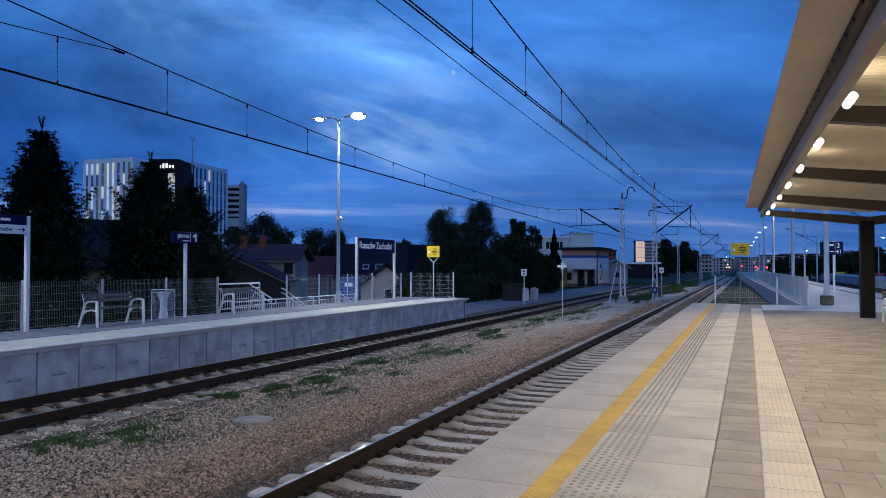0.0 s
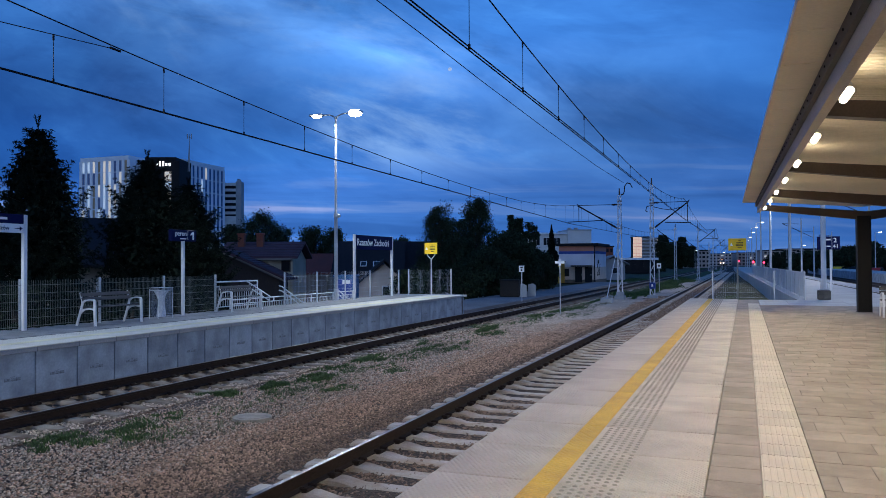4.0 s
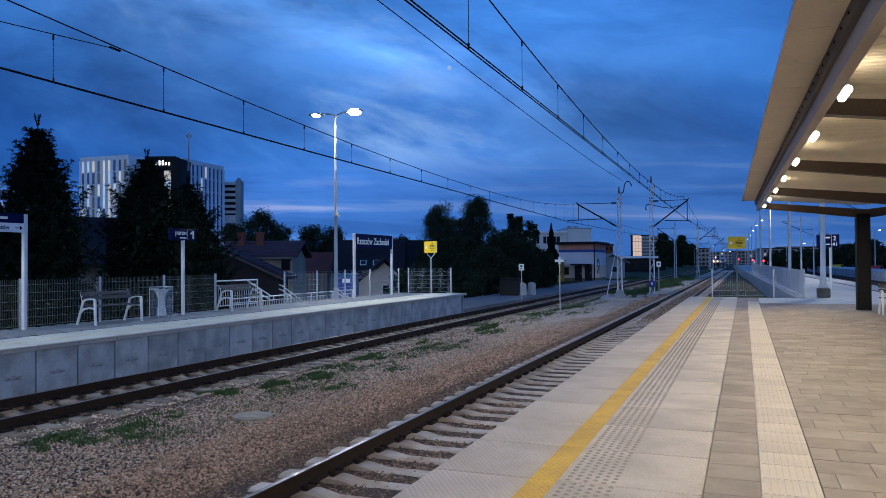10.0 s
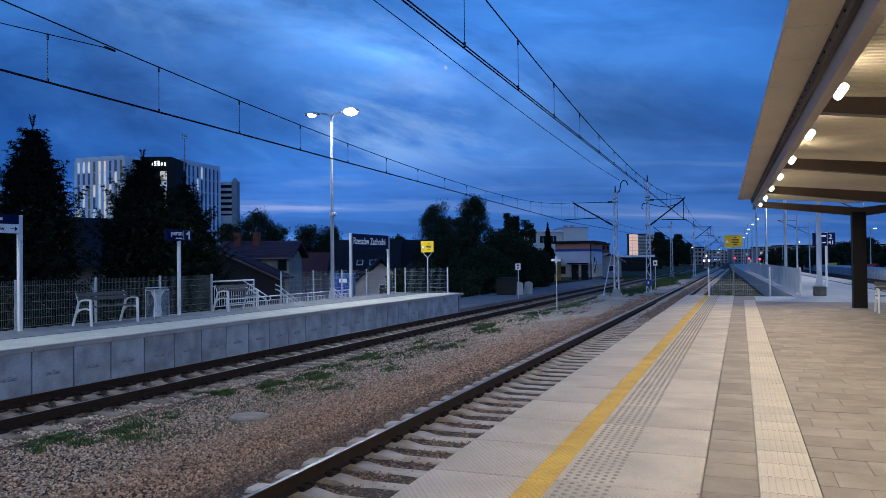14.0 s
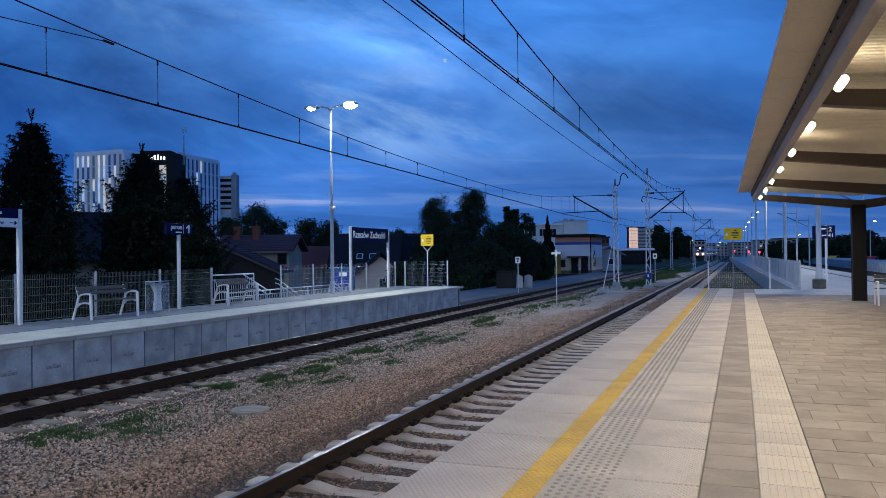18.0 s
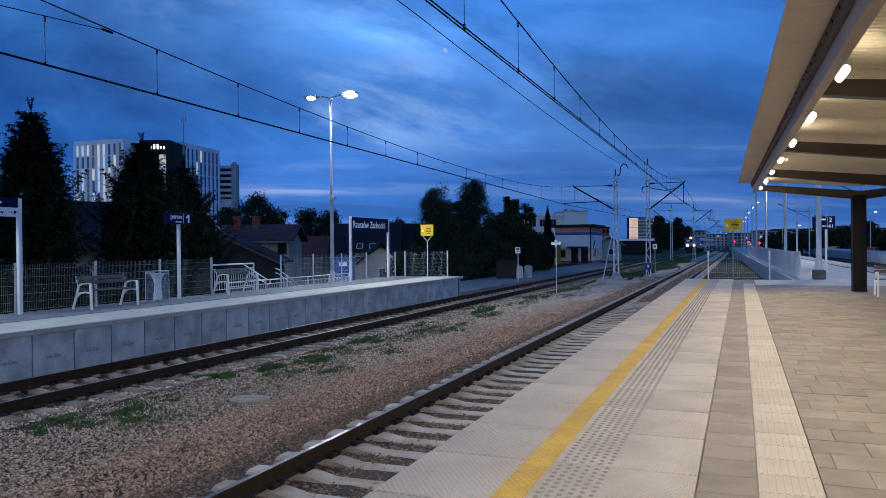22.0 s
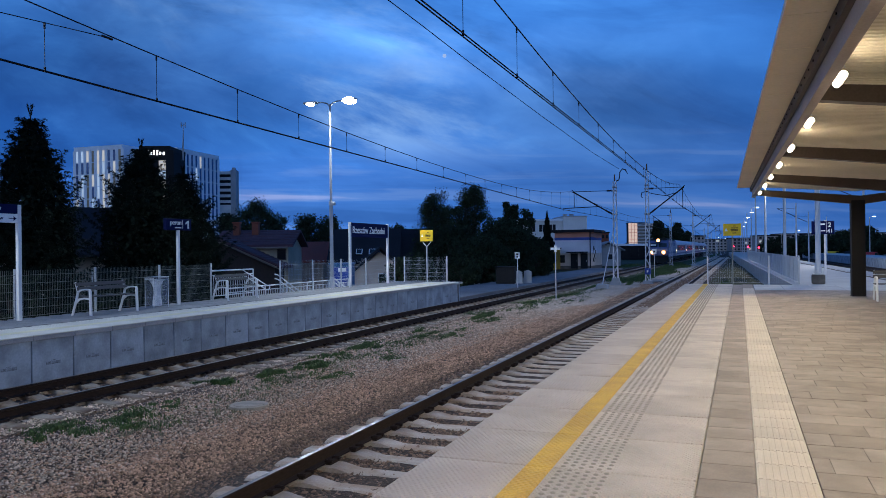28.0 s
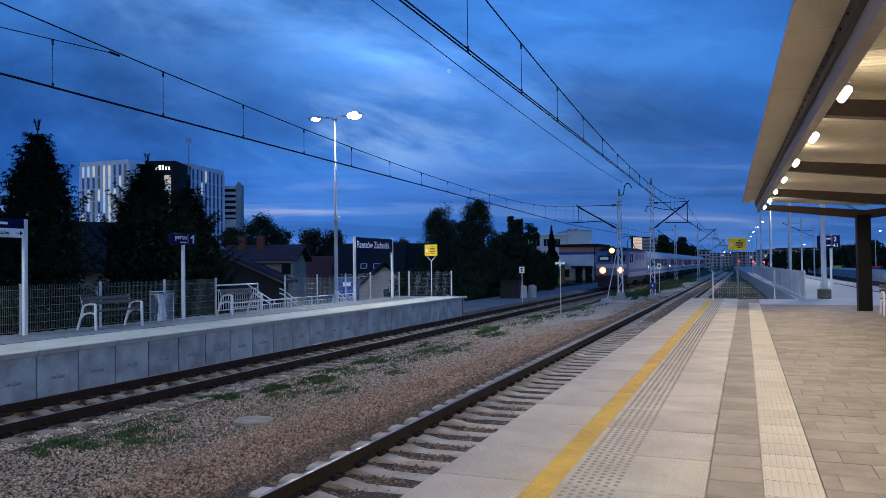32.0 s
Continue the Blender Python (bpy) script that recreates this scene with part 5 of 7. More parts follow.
part("lid", Geo().box(-0.18, 0.18, -0.31, 0.31, 0.885, 0.9, 0.006), M["zinc"], bn)

# double lamp on the far platform
lp = thing("street_lamp", (*LAMP_POST, 0), "tall grey platform lamp with two lit heads", "street lamp")
part("pole", Geo().tube((0, 0, 0), (0, 0, 3.6), 0.085, 0.075, 12).tube((0, 0, 3.6), (0, 0, 7.7), 0.06, 0.045, 12).tube((0, 0, 7.69), (0, 0, 7.9), 0.045, 0.04, 12), M["lamp_pole"], lp)
part("base", Geo().tube((0, 0, 0), (0, 0, 0.5), 0.11, 0.105, 12), M["zinc"], lp)
part("collar", Geo().tube((0, 0, 3.55), (0, 0, 3.72), 0.10, n=12).ball((0.16, -0.05, 3.62), 0.09), M["zinc"], lp)
for s in (-1, 1):
    part("arm", Geo().path([(0, 0, 7.75), (s * 0.12, 0, 7.92), (s * 0.35, 0, 7.99), (s * 0.7, 0, 8.0)], 0.03, 8), M["lamp_pole"], lp)
    hd = part("head", Geo().box(s * 0.95 - 0.32, s * 0.95 + 0.32, -0.14, 0.14, 7.965, 8.06, 0.03), M["zinc"], lp, "flat lamp head")
    # lens ball oversized, its shape stands for the glare; larger on the right
    part("lens", Geo().ball((s * 0.95, 0, 7.965), 0.31 if s > 0 else 0.19, 16, 8, 0.5), M["led"], hd, "bright lens swollen to the size of its glare", True)

copy_thing(lp, Matrix.Translation((LAMP_POST[0], LAMP_POST[1] - LAMP_PITCH, 0)))


# white stair railings behind the fence
def barred_rail(x, y0, L, z0, top, label):
    r = thing("stair_railing", (x, y0, z0), label, "railing")
    part("handrail", Geo().tube((0, 0, top), (0, L, top), 0.026, n=8), M["white_paint"], r)
    for h in (0.12, top - 0.16):
        part("rail", Geo().tube((0, 0, h), (0, L, h), 0.017, n=6), M["white_paint"], r)
    n = max(2, int(L / 0.125))
    bar = Geo().tube((0, 0, 0.12), (0, 0, top - 0.16), 0.012, n=5).mesh("bar", M["white_paint"])
    for i in range(n + 1):
        part("bar", bar, None, r).location = (0, L * i / n, 0)
    k = max(1, round(L / 1.9))
    for i in range(k + 1):
        part("post", Geo().tube((0, L * i / k, -0.1), (0, L * i / k, top), 0.026, n=8), M["white_paint"], r)


def sloping_rail(x, pts, label, posts):
    """Twin handrails down the stairs, ending in a bend."""
    r = thing("stair_handrail", (x, pts[0][0], 0), label, "railing")
    run = [(0, y - pts[0][0], z) for y, z in pts]
    y1, z1 = run[-1][1:]
    low = [(0, a[1], a[2] - 0.17) for a in run]
    part("handrail", Geo().path(run + [(0, y1 + 0.16, z1 - 0.01), (0, y1 + 0.2, z1 - 0.08), (0, y1 + 0.14, z1 - 0.16)] + low[::-1], 0.022, 8), M["white_paint"], r)
    for y in posts:
        y -= pts[0][0]
        z = next(a[2] + (b[2] - a[2]) * (y - a[1]) / (b[1] - a[1]) for a, b in zip(run, run[1:]) if a[1] <= y <= b[1])
        part("post", Geo().tube((0, y, z), (0, y, z - 1.0), 0.024, n=8), M["white_paint"], r)


barred_rail(-16.5, 20.86, 2.35, 0.0, 0.97, "white barred railing at the head of the stairs")
sloping_rail(-16.46, [(22.5, 0.97), (23.2, 0.68), (24.0, 0.34)], "white handrail sloping down the stairs", (23.3, 23.9))
sloping_rail(-16.5, [(24.6, 0.74), (24.8, 0.70), (26.3, 0.0)], "white handrail sloping down the stairs", (25.4,))
barred_rail(-18.0, 23.6, 9.6, -0.83, 1.05, "low white barred railing beside the stairs")
sloping_rail(-16.5, [(29.0, 0.42), (29.2, 0.38), (30.0, 0.0)], "white handrail sloping down the stairs", (29.6,))

# trackside marks
km = thing("distance_post", (-13.06, 46.3, -0.86), "small white trackside plate on a post", "sign")
part("post", Geo().tube((0, 0, 0), (0, 0, 2.2), 0.03, n=8), M["zinc"], km)
part("plate", Geo().box(-0.17, 0.17, -0.04, -0.03, 1.85, 2.25, 0.004), M["sign_white"], km)
part("bars", Geo().box(-0.08, 0.08, -0.046, -0.041, 2.08, 2.18).box(-0.05, 0.05, -0.046, -0.041, 1.92, 2.02), M["black"], km)
cx = thing("cross_marker", (-8.6, 37.5, -0.98), "white cross-shaped marker on a thin post", "sign")
part("post", Geo().tube((0, 0, 0), (0, 0, 2.7), 0.025, n=8), M["pole_paint"], cx)
part("cross", Geo().box(-0.24, 0.24, -0.04, -0.028, 2.5, 2.62).box(-0.06, 0.06, -0.044, -0.026, 2.4, 2.74), M["sign_white"], cx)
sm = thing("distance_post", (-6.9, 68, -0.98), "small white trackside plate on a post", "sign")
part("post", Geo().tube((0, 0, 0), (0, 0, 2.4), 0.03, n=8), M["zinc"], sm)
part("plate", Geo().box(-0.18, 0.18, -0.04, -0.03, 2.0, 2.45, 0.004), M["sign_white"], sm)
part("bars", Geo().box(-0.08, 0.08, -0.046, -0.041, 2.15, 2.3), M["black"], sm)
mh = thing("manhole_ring", (-7.72, 10.7, -1.03), "round concrete manhole cover in the gravel", "manhole cover")
part("ring", Geo().tube((0, 0, -0.3), (0, 0, 0.04), 0.32, n=28), M["lid_concrete"], mh, "pale concrete lid")
part("cover", Geo().tube((0, 0, 0.04), (0, 0, 0.05), 0.24, n=24), M["lid_concrete"], mh)

# ---- trees ----


def spruce(x, y, z, h, r, seed, cap):
    rng = random.Random(seed)
    t = thing("spruce", (x, y, z), "tall dark spruce behind the fence", "tree", "dark spruces")
    part("trunk", Geo().tube((0, 0, 0), (0, 0, h * 0.97), 0.22, 0.02, 8), M["bark"], t)
    V, Fc = [], []

    def blade(p, d, side, w, l):
        n = len(V)
        V.extend([tuple(p - side * w), tuple(p + side * w), tuple(p + d * l)])
        Fc.append((n, n + 1, n + 2))

    def loose(lo, hi):
        return Vector((rng.uniform(-1, 1), rng.uniform(-1, 1), rng.uniform(lo, hi)))

    def spray(c, d, l, w, n):
        """A shoot set round with short needles, thick at the base."""
        for q in range(n):
            f = (q + rng.random()) / n
            o = loose(-1, 1).normalized()
            e = (d * rng.uniform(0.3, 1.0) + o * rng.uniform(0.5, 1.0)).normalized()
            blade(c + d * (l * f), e, e.cross(loose(-1, 1)).normalized(), w * rng.uniform(0.6, 1.2), rng.uniform(0.07, 0.13))

    zz = h * 0.18
    limbs = Geo()
    while zz < h * 0.97:
        u = zz / h
        full = r * (1 - u)
        full = min(full, cap + 0.12 * (full - cap))
        lead = rng.uniform(0, 6.283)
        count = 11 if u < 0.8 else 7
        for k in range(count):
            a = lead + 6.283 * k / count + rng.uniform(-0.3, 0.3)
            L = full * rng.choice((0.6, 0.72, 0.82, 0.9, 0.98, 1.06)) * rng.uniform(0.92, 1.06) + 0.08
            out = Vector((math.cos(a), math.sin(a), 0))
            side = Vector((-out.y, out.x, 0))
            droop = rng.uniform(0.12, 0.36) * (1 - 0.9 * u)
            base = Vector((0, 0, zz + rng.uniform(-0.1, 0.1)))
            steps = max(3, int(L / 0.13))
            prev = base
            for i in range(1, steps + 1):
                s = i / steps
                p = base + out * (L * s) + Vector((0, 0, -droop * L * s + 0.42 * L * s ** 3))
                if i % 3 == 0:
                    limbs.tube(prev, p, 0.022 * (1 - s) + 0.006, n=3, caps=False)
                    prev = p
                # side shoots, shorter towards the tip, hanging a little
                for sgn in (-1, 1):
                    d = (out * rng.uniform(0.5, 0.9) + side * sgn * rng.uniform(0.4, 1.0) + Vector((0, 0, rng.uniform(-0.55, 0.1)))).normalized()
                    l = min(L, (0.14 + 0.30 * math.sin(math.pi * (0.3 + 0.66 * s)))) * rng.uniform(0.7, 1.35)
                    spray(p, d, l, 0.018, 8 + int(l * 30))
                spray(p, Vector((0, 0, -1)) + out * 0.3, rng.uniform(0.08, 0.24), 0.018, 8)
        # the thick inner growth round the trunk
        for k in range(320):
            a, q = rng.uniform(0, 6.283), full * 0.78 * math.sqrt(rng.random())
            c = Vector((q * math.cos(a), q * math.sin(a), zz + rng.uniform(-0.2, 0.2) - 0.15 * q))
            d = loose(-1.2, 0.2).normalized()
            blade(c, d, d.cross(loose(-0.3, 1)).normalized(), rng.uniform(0.06, 0.12) * min(1, full), rng.uniform(0.2, 0.4) * min(1, full))
        zz += rng.uniform(0.33, 0.46)
    # the leading shoot
    for k in range(3):
        a = k * 2.1
        spray(Vector((0, 0, h * 0.955)), Vector((0.25 * math.cos(a), 0.25 * math.sin(a), 1)), h * 0.045, 0.026, 40)
    part("limb_growth", limbs, M["bark"], t)
    part("crown", raw_mesh("crown", V, Fc, M["spruce"]), None, t, "dense dark needles", kind="")


def broadleaf(name, x, y, z, h, spread, seed, label, leaf=0.16, count=9000, group="broadleaf trees", clumps=110, low=0.25, tall=1.0, droop=0.0, foliage="leaf"):
    rng = random.Random(seed)
    t = thing(name, (x, y, z), label, "tree", group)
    trunk = Geo()
    trunk.tube((0, 0, 0), (0, 0, h * 0.45), h * 0.022 + 0.06, h * 0.015 + 0.03, 8)
    centres = []
    for k in range(clumps):
        a = rng.uniform(0, 2 * math.pi)
        u = rng.uniform(low, 0.94)
        wide = spread * math.sin(math.pi * min(1, (u - low) / (1 - low) * 0.78 + 0.22)) ** 0.7
        rr = wide * math.sqrt(rng.random()) * 0.85
        c = Vector((rr * math.cos(a), rr * math.sin(a), h * u))
        centres.append((c, spread * rng.uniform(0.13, 0.30)))
        s = Vector((0, 0, h * rng.uniform(0.2, 0.45)))
        trunk.tube(s, s.lerp(c, 0.55) + Vector((0, 0, 0.15)), 0.05, 0.035, 5)
        trunk.tube(s.lerp(c, 0.55) + Vector((0, 0, 0.15)), c, 0.035, 0.012, 5)
    r = np.random.RandomState(seed)
    cs, rads = np.array([tuple(c) for c, _ in centres]), np.array([q for _, q in centres])
    pick = r.randint(0, len(cs), count)
    p = cs[pick] + np.clip(r.normal(0, 1, (count, 3)), -1.6, 1.6) * np.array((1, 1, 0.8 * tall)) * rads[pick][:, None] * 0.58
    p[:, 2] -= droop * np.minimum(np.abs(r.normal(0, 1, count)), 1.8) * rads[pick]
    u = r.normal(0, 1, (count, 3)) - np.array((0, 0, 1.5 * droop))
    u /= np.linalg.norm(u, axis=1)[:, None]
    w = np.cross(u, r.normal(0, 1, (count, 3)))
    w /= np.linalg.norm(w, axis=1)[:, None] + 1e-6
    sz = leaf * r.uniform(0.6, 1.4, (count, 1))
    V = np.stack([p - u * sz, p + w * sz * 0.5, p + u * sz, p - w * sz * 0.5], 1).reshape(-1, 3)
    Fc = np.arange(count * 4).reshape(-1, 4)
    part("trunk", trunk, M["bark"], t)
    part("crown", raw_mesh("crown", V.tolist(), Fc.tolist(), M[foliage]), None, t, "dense leafy crown")


def at_px(dx, d):
    """Plan place of a sight line dx across from the track's far point, at depth d."""
    X = dx * 0.9287 * d / 1345
    return X, (d + X * 0.3708) / 0.9287


sx, sy = at_px(-1252, 32)
spruce(sx, sy, -3.9, 11.8, 6.0, 11, 2.05)
sx, sy = at_px(-1058, 38)
spruce(sx, sy, -3.9, 11.2, 7.2, 12, 2.4)
sx, sy = at_px(-985, 42)
spruce(sx, sy, -3.9, 10.3, 6.4, 15, 2.5)
for dx, d, top, spread, seed in ((-860, 95, 372, 3.8, 21), (-905, 98, 398, 3.0, 22), (-765, 105, 402, 3.2, 23), (-725, 108, 405, 3.4, 24), (-607, 105, 420, 2.2, 25), (-820, 100, 402, 3.2, 26)):
    sx, sy = at_px(dx, d)
    zt = 1.57 + (472 - top) * d / 1345
    broadleaf("broadleaf_tree", sx, sy, -3.9, zt + 3.9, spread, seed, "dark leafy tree behind the houses", 0.13, 15000, clumps=130, tall=1.1, droop=0.4)
# the big group beside the service path
for dx, d, top, spread, seed, n, lf, cl, dr in ((-539, 72, 352, 2.3, 31, 36000, 0.07, 130, 0.5), (-476, 74, 347, 2.5, 32, 44000, 0.07, 150, 0.5), (-508, 70, 385, 2.0, 49, 22000, 0.07, 90, 0.4), (-408, 78, 378, 1.6, 33, 18000, 0.09, 46, 0.0), (-380, 78, 392, 1.5, 39, 14000, 0.09, 40, 0.0), (-420, 66, 418, 3.2, 34, 24000, 0.10, 110, 0.2), (-505, 64, 425, 2.8, 35, 22000, 0.10, 110, 0.2), (-455, 60, 448, 2.6, 36, 16000, 0.10, 90, 0.2), (-392, 72, 432, 2.0, 37, 16000, 0.10, 90, 0.2), (-364, 70, 452, 1.9, 50, 14000, 0.10, 80, 0.2)):
    sx, sy = at_px(dx, d)
    zt = 1.57 + (472 - top) * d / 1345
    broadleaf("broadleaf_tree", sx, sy, ground_z(sx, sy), zt - ground_z(sx, sy), spread, seed, "large dark leafy tree beside the path", lf, n, clumps=cl, low=0.12, tall=1.1, droop=dr)
sx, sy = at_px(-342, 82)
cy = thing("cypress", (sx, sy, -1), "narrow dark pointed evergreen", "tree")
part("trunk", Geo().tube((0, 0, 0), (0, 0, 6.0), 0.12, 0.03, 8), M["bark"], cy)
r = np.random.RandomState(38)
f = 1 - np.sqrt(r.uniform(0, 1, 12000))
wide = 0.68 * np.minimum(1.0, (1 - f) * 1.5) * np.minimum(1.0, 0.55 + f * 3) * (1 + 0.16 * np.sin(f * 40) + 0.1 * np.sin(f * 17))
a, q = r.uniform(0, 6.283, 12000), wide * np.sqrt(r.uniform(0.2, 1.1, 12000))
p = np.stack([q * np.cos(a), q * np.sin(a), 0.2 + 6.5 * f], 1)
u = r.normal(0, 0.5, (12000, 3)) + np.array((0, 0, 1.0))
u /= np.linalg.norm(u, axis=1)[:, None]
w = np.cross(u, r.normal(0, 1, (12000, 3)))
w /= np.linalg.norm(w, axis=1)[:, None]
p = np.stack([p - u * 0.12, p + w * 0.05, p + u * 0.16, p - w * 0.05], 1).reshape(-1, 3)
part("crown", raw_mesh("crown", p.tolist(), np.arange(48000).reshape(-1, 4).tolist(), M["spruce"]), None, cy, "dense dark scaly foliage")
for dx, d, top, spread, seed in ((-145, 265, 422, 3.0, 41), (-132, 262, 436, 2.8, 46), (-111, 270, 427, 3.1, 42), (-93, 330, 443, 3.2, 43)):
    sx, sy = at_px(dx, d)
    zt = 1.57 + (472 - top) * d / 1345
    broadleaf("broadleaf_tree", sx, sy, -1, zt + 1, spread, seed, "distant dark tree near the line", 0.25, 16000, "distant trees", 170, 0.06)
for i in range(7):
    sx, sy = at_px(-228 + 13 * i, 205 + 3 * (i % 3))
    broadleaf("shrub", sx, sy, -1, 3.0 + 0.5 * (i % 3), 1.9, 140 + i, "dark distant shrub beyond the shed", 0.2, 2600, "distant shrubs", 30, 0.05)
for i in range(9):
    sx, sy = at_px(110 + 36 * i, 150 + 9 * (i % 3))
    broadleaf("broadleaf_tree", sx, sy, -1, 4.2 + 0.8 * (i % 4), 3.8, 60 + i, "distant dark tree beyond the tracks", 0.3, 3000, "distant trees")

for i in range(7):
    sx, sy = at_px(48 + 13 * i, 225 - 6 * (i % 3))
    broadleaf("broadleaf_tree", sx, sy, -1, 4.6 + 0.5 * (i % 3), 2.6, 160 + i, "distant dark tree beyond the tracks", 0.2, 3500, "distant trees", 40, 0.06)

# ---- houses and offices ----


def house(x, y, z, w, l, eaves, ridge, roof, wall, turn, label, hip=0.0, windows=()):
    h = thing("house", (x, y, z), label, "house", "houses behind the platform", turn=turn)
    wl = Geo().box(-w / 2, w / 2, -l / 2, l / 2, 0, eaves - 0.02)
    for s in (-1, 1):
        wl.prism([(-w / 2, eaves - 0.03), (w / 2, eaves - 0.03), (0, ridge - 0.25)], "y", s * (l / 2 - 0.01) - 0.1 * (s > 0), s * (l / 2 - 0.01) + 0.1 * (s < 0))
    part("wall", wl, wall, h)
    o = 0.6
    drop = (ridge - eaves) / (w / 2) * o
    for s in (-1, 1):
        rf = Geo()
        a, b, c, d = (s * (w / 2 + o), -l / 2 - o, eaves - drop), (s * (w / 2 + o), l / 2 + o, eaves - drop), (0, l / 2 + o - hip, ridge), (0, -l / 2 - o + hip, ridge)
        up = Vector((0, 0, 0.16))
        rf.quad(a, b, c, d).quad(*[Vector(p) + up for p in (a, b, c, d)])
        for p, q in ((a, b), (b, c), (c, d), (d, a)):
            rf.quad(p, q, Vector(q) + up, Vector(p) + up)
        part("roof", rf, roof, h)
        bt = Geo()
        k = int((l + 2 * o) / 0.33)
        for i in range(k):
            u = (i + 0.5) / k
            p0 = Vector(a).lerp(Vector(b), u) + up
            p1 = Vector(d).lerp(Vector(c), u) + up
            bt.tube(p0, p1, 0.035, n=4, caps=False)
        part("tiling", bt, roof, h, kind="stuff")
    for fx, fy, fz, ww, wh, ax in windows:
        win = part("window", Geo().box(*((fx - ww / 2, fx + ww / 2, fy - 0.05, fy + 0.05) if ax == "y" else (fx - 0.05, fx + 0.05, fy - ww / 2, fy + ww / 2)), fz, fz + wh), M["white_paint"], h)
        part("pane", Geo().box(*((fx - ww / 2 + 0.07, fx + ww / 2 - 0.07, fy - 0.07, fy + 0.07) if ax == "y" else (fx - 0.07, fx + 0.07, fy - ww / 2 + 0.07, fy + ww / 2 - 0.07)), fz + 0.07, fz + wh - 0.07), M["dark_glass"], win)
    return h


VIEW_TURN = 21.8


def tiled_plane(a, b, c, d, roof, h, rows=11):
    """A roof slab with lapped courses; a to b runs along the eave, d to c along the ridge."""
    a, b, c, d = map(Vector, (a, b, c, d))
    up = Vector((0, 0, 0.16))
    g = Geo().quad(a, b, c, d).quad(a + up, b + up, c + up, d + up)
    for p, q in ((a, b), (b, c), (c, d), (d, a)):
        g.quad(p, q, q + up, p + up)
    part("roof", g, roof, h)
    t = Geo()
    for i in range(rows):
        u0, u1 = i / rows, (i + 1.06) / rows
        lift, sink = up + Vector((0, 0, 0.06)), up + Vector((0, 0, 0.01))
        p, q = a.lerp(d, u0), b.lerp(c, u0)
        t.quad(p + lift, q + lift, b.lerp(c, u1) + sink, a.lerp(d, u1) + sink)
        t.quad(p + up, q + up, q + lift, p + lift)
    part("tiling", t, roof, h, kind="stuff")


hx, hy = at_px(-855, 61)
h1 = thing("house", (hx, hy, -4), "old house with a brown tiled roof and red chimneys", "house", "houses behind the platform", turn=VIEW_TURN)
part("wall", Geo().box(-2.9, 2.45, 0, 6, 0, 6.0).prism([(0.05, 6.0), (5.95, 6.0), (3.0, 7.1)], "x", 2.25, 2.42), M["plaster"], h1)
tiled_plane((-3.6, -0.5, 6.0), (2.95, -0.5, 6.0), (2.95, 3.0, 7.28), (-3.6, 3.0, 7.28), M["roof_tile"], h1, 9)
tiled_plane((2.95, 6.5, 6.0), (-3.6, 6.5, 6.0), (-3.6, 3.0, 7.28), (2.95, 3.0, 7.28), M["roof_tile"], h1, 9)
part("porch_wall", Geo().box(-5.9, 2.1, -3.5, -0.02, 0, 4.4).prism([(-5.9, 4.4), (2.1, 4.4), (-1.9, 6.3)], "y", -3.5, -3.3), M["dark_timber"], h1)
tiled_plane((2.75, -4.0, 4.34), (2.75, 0.5, 4.34), (-1.9, 0.5, 6.5), (-1.9, -4.0, 6.5), M["roof_tile"], h1, 13)
tiled_plane((-6.55, 0.5, 4.34), (-6.55, -4.0, 4.34), (-1.9, -4.0, 6.5), (-1.9, 0.5, 6.5), M["roof_tile"], h1, 13)
for e in (2.75, -6.55):
    part("bargeboard", Geo().prism([(e, 4.28), (-1.9, 6.44), (-1.9, 6.35), (e, 4.19)], "y", -4.06, -4.01), M["dim_plaster"], h1, "pale bargeboard")
for x0, x1, z0, z1, y in ((1.55, 2.3, 4.95, 5.85, 0.0), (-0.9, 0.1, 2.4, 3.7, -3.5), (-3.9, -2.9, 2.4, 3.7, -3.5)):
    wn = part("window", Geo().box(x0, x1, y - 0.05, y + 0.05, z0, z1), M["brown_steel"], h1)
    part("pane", Geo().box(x0 + 0.07, x1 - 0.07, y - 0.06, y + 0.06, z0 + 0.07, z1 - 0.07), M["dim_glass"], wn)
for xx in (-2.15, -0.6):
    ch = part("chimney", Geo().box(xx - 0.27, xx + 0.27, 1.75, 2.3, 6.6, 8.0, 0.02), M["brick_red"], h1, "red brick chimney")
    part("chimney_cap", Geo().box(xx - 0.33, xx + 0.33, 1.69, 2.36, 8.0, 8.12, 0.02), M["brick_red"], ch)
part("dormer_trim", Geo().box(-2.9, 2.5, -0.56, -0.5, 5.9, 6.02), M["dim_plaster"], h1, "pale eaves board")
hx, hy = at_px(-790, 77)
house(hx, hy, -4, 5, 6.4, 4.9, 6.45, M["red_roof"], M["dim_plaster"], VIEW_TURN + 90, "house with a red tiled roof")
hx, hy = at_px(-662, 74)
h3 = house(hx, hy, -4, 6.4, 5.6, 4.9, 7.6, M["roof_slate"], M["dim_plaster"], VIEW_TURN + 90, "house with a steep dark slate roof and skylights")
for yy in (0.45, -0.75):
    sk = part("skylight", Geo().box(-0.36, 0.36, -0.3, 0.3, 0, 0.07, 0.01), M["white_paint"], h3)
    sk.matrix_local = Matrix.Translation((-2.75, yy, 5.52)) @ pose(0, 0, 0, 0, -40, 0)
    part("pane", Geo().box(-0.29, 0.29, -0.23, 0.23, 0.07, 0.08), M["dark_glass"], sk)
hx, hy = at_px(-640, 62)
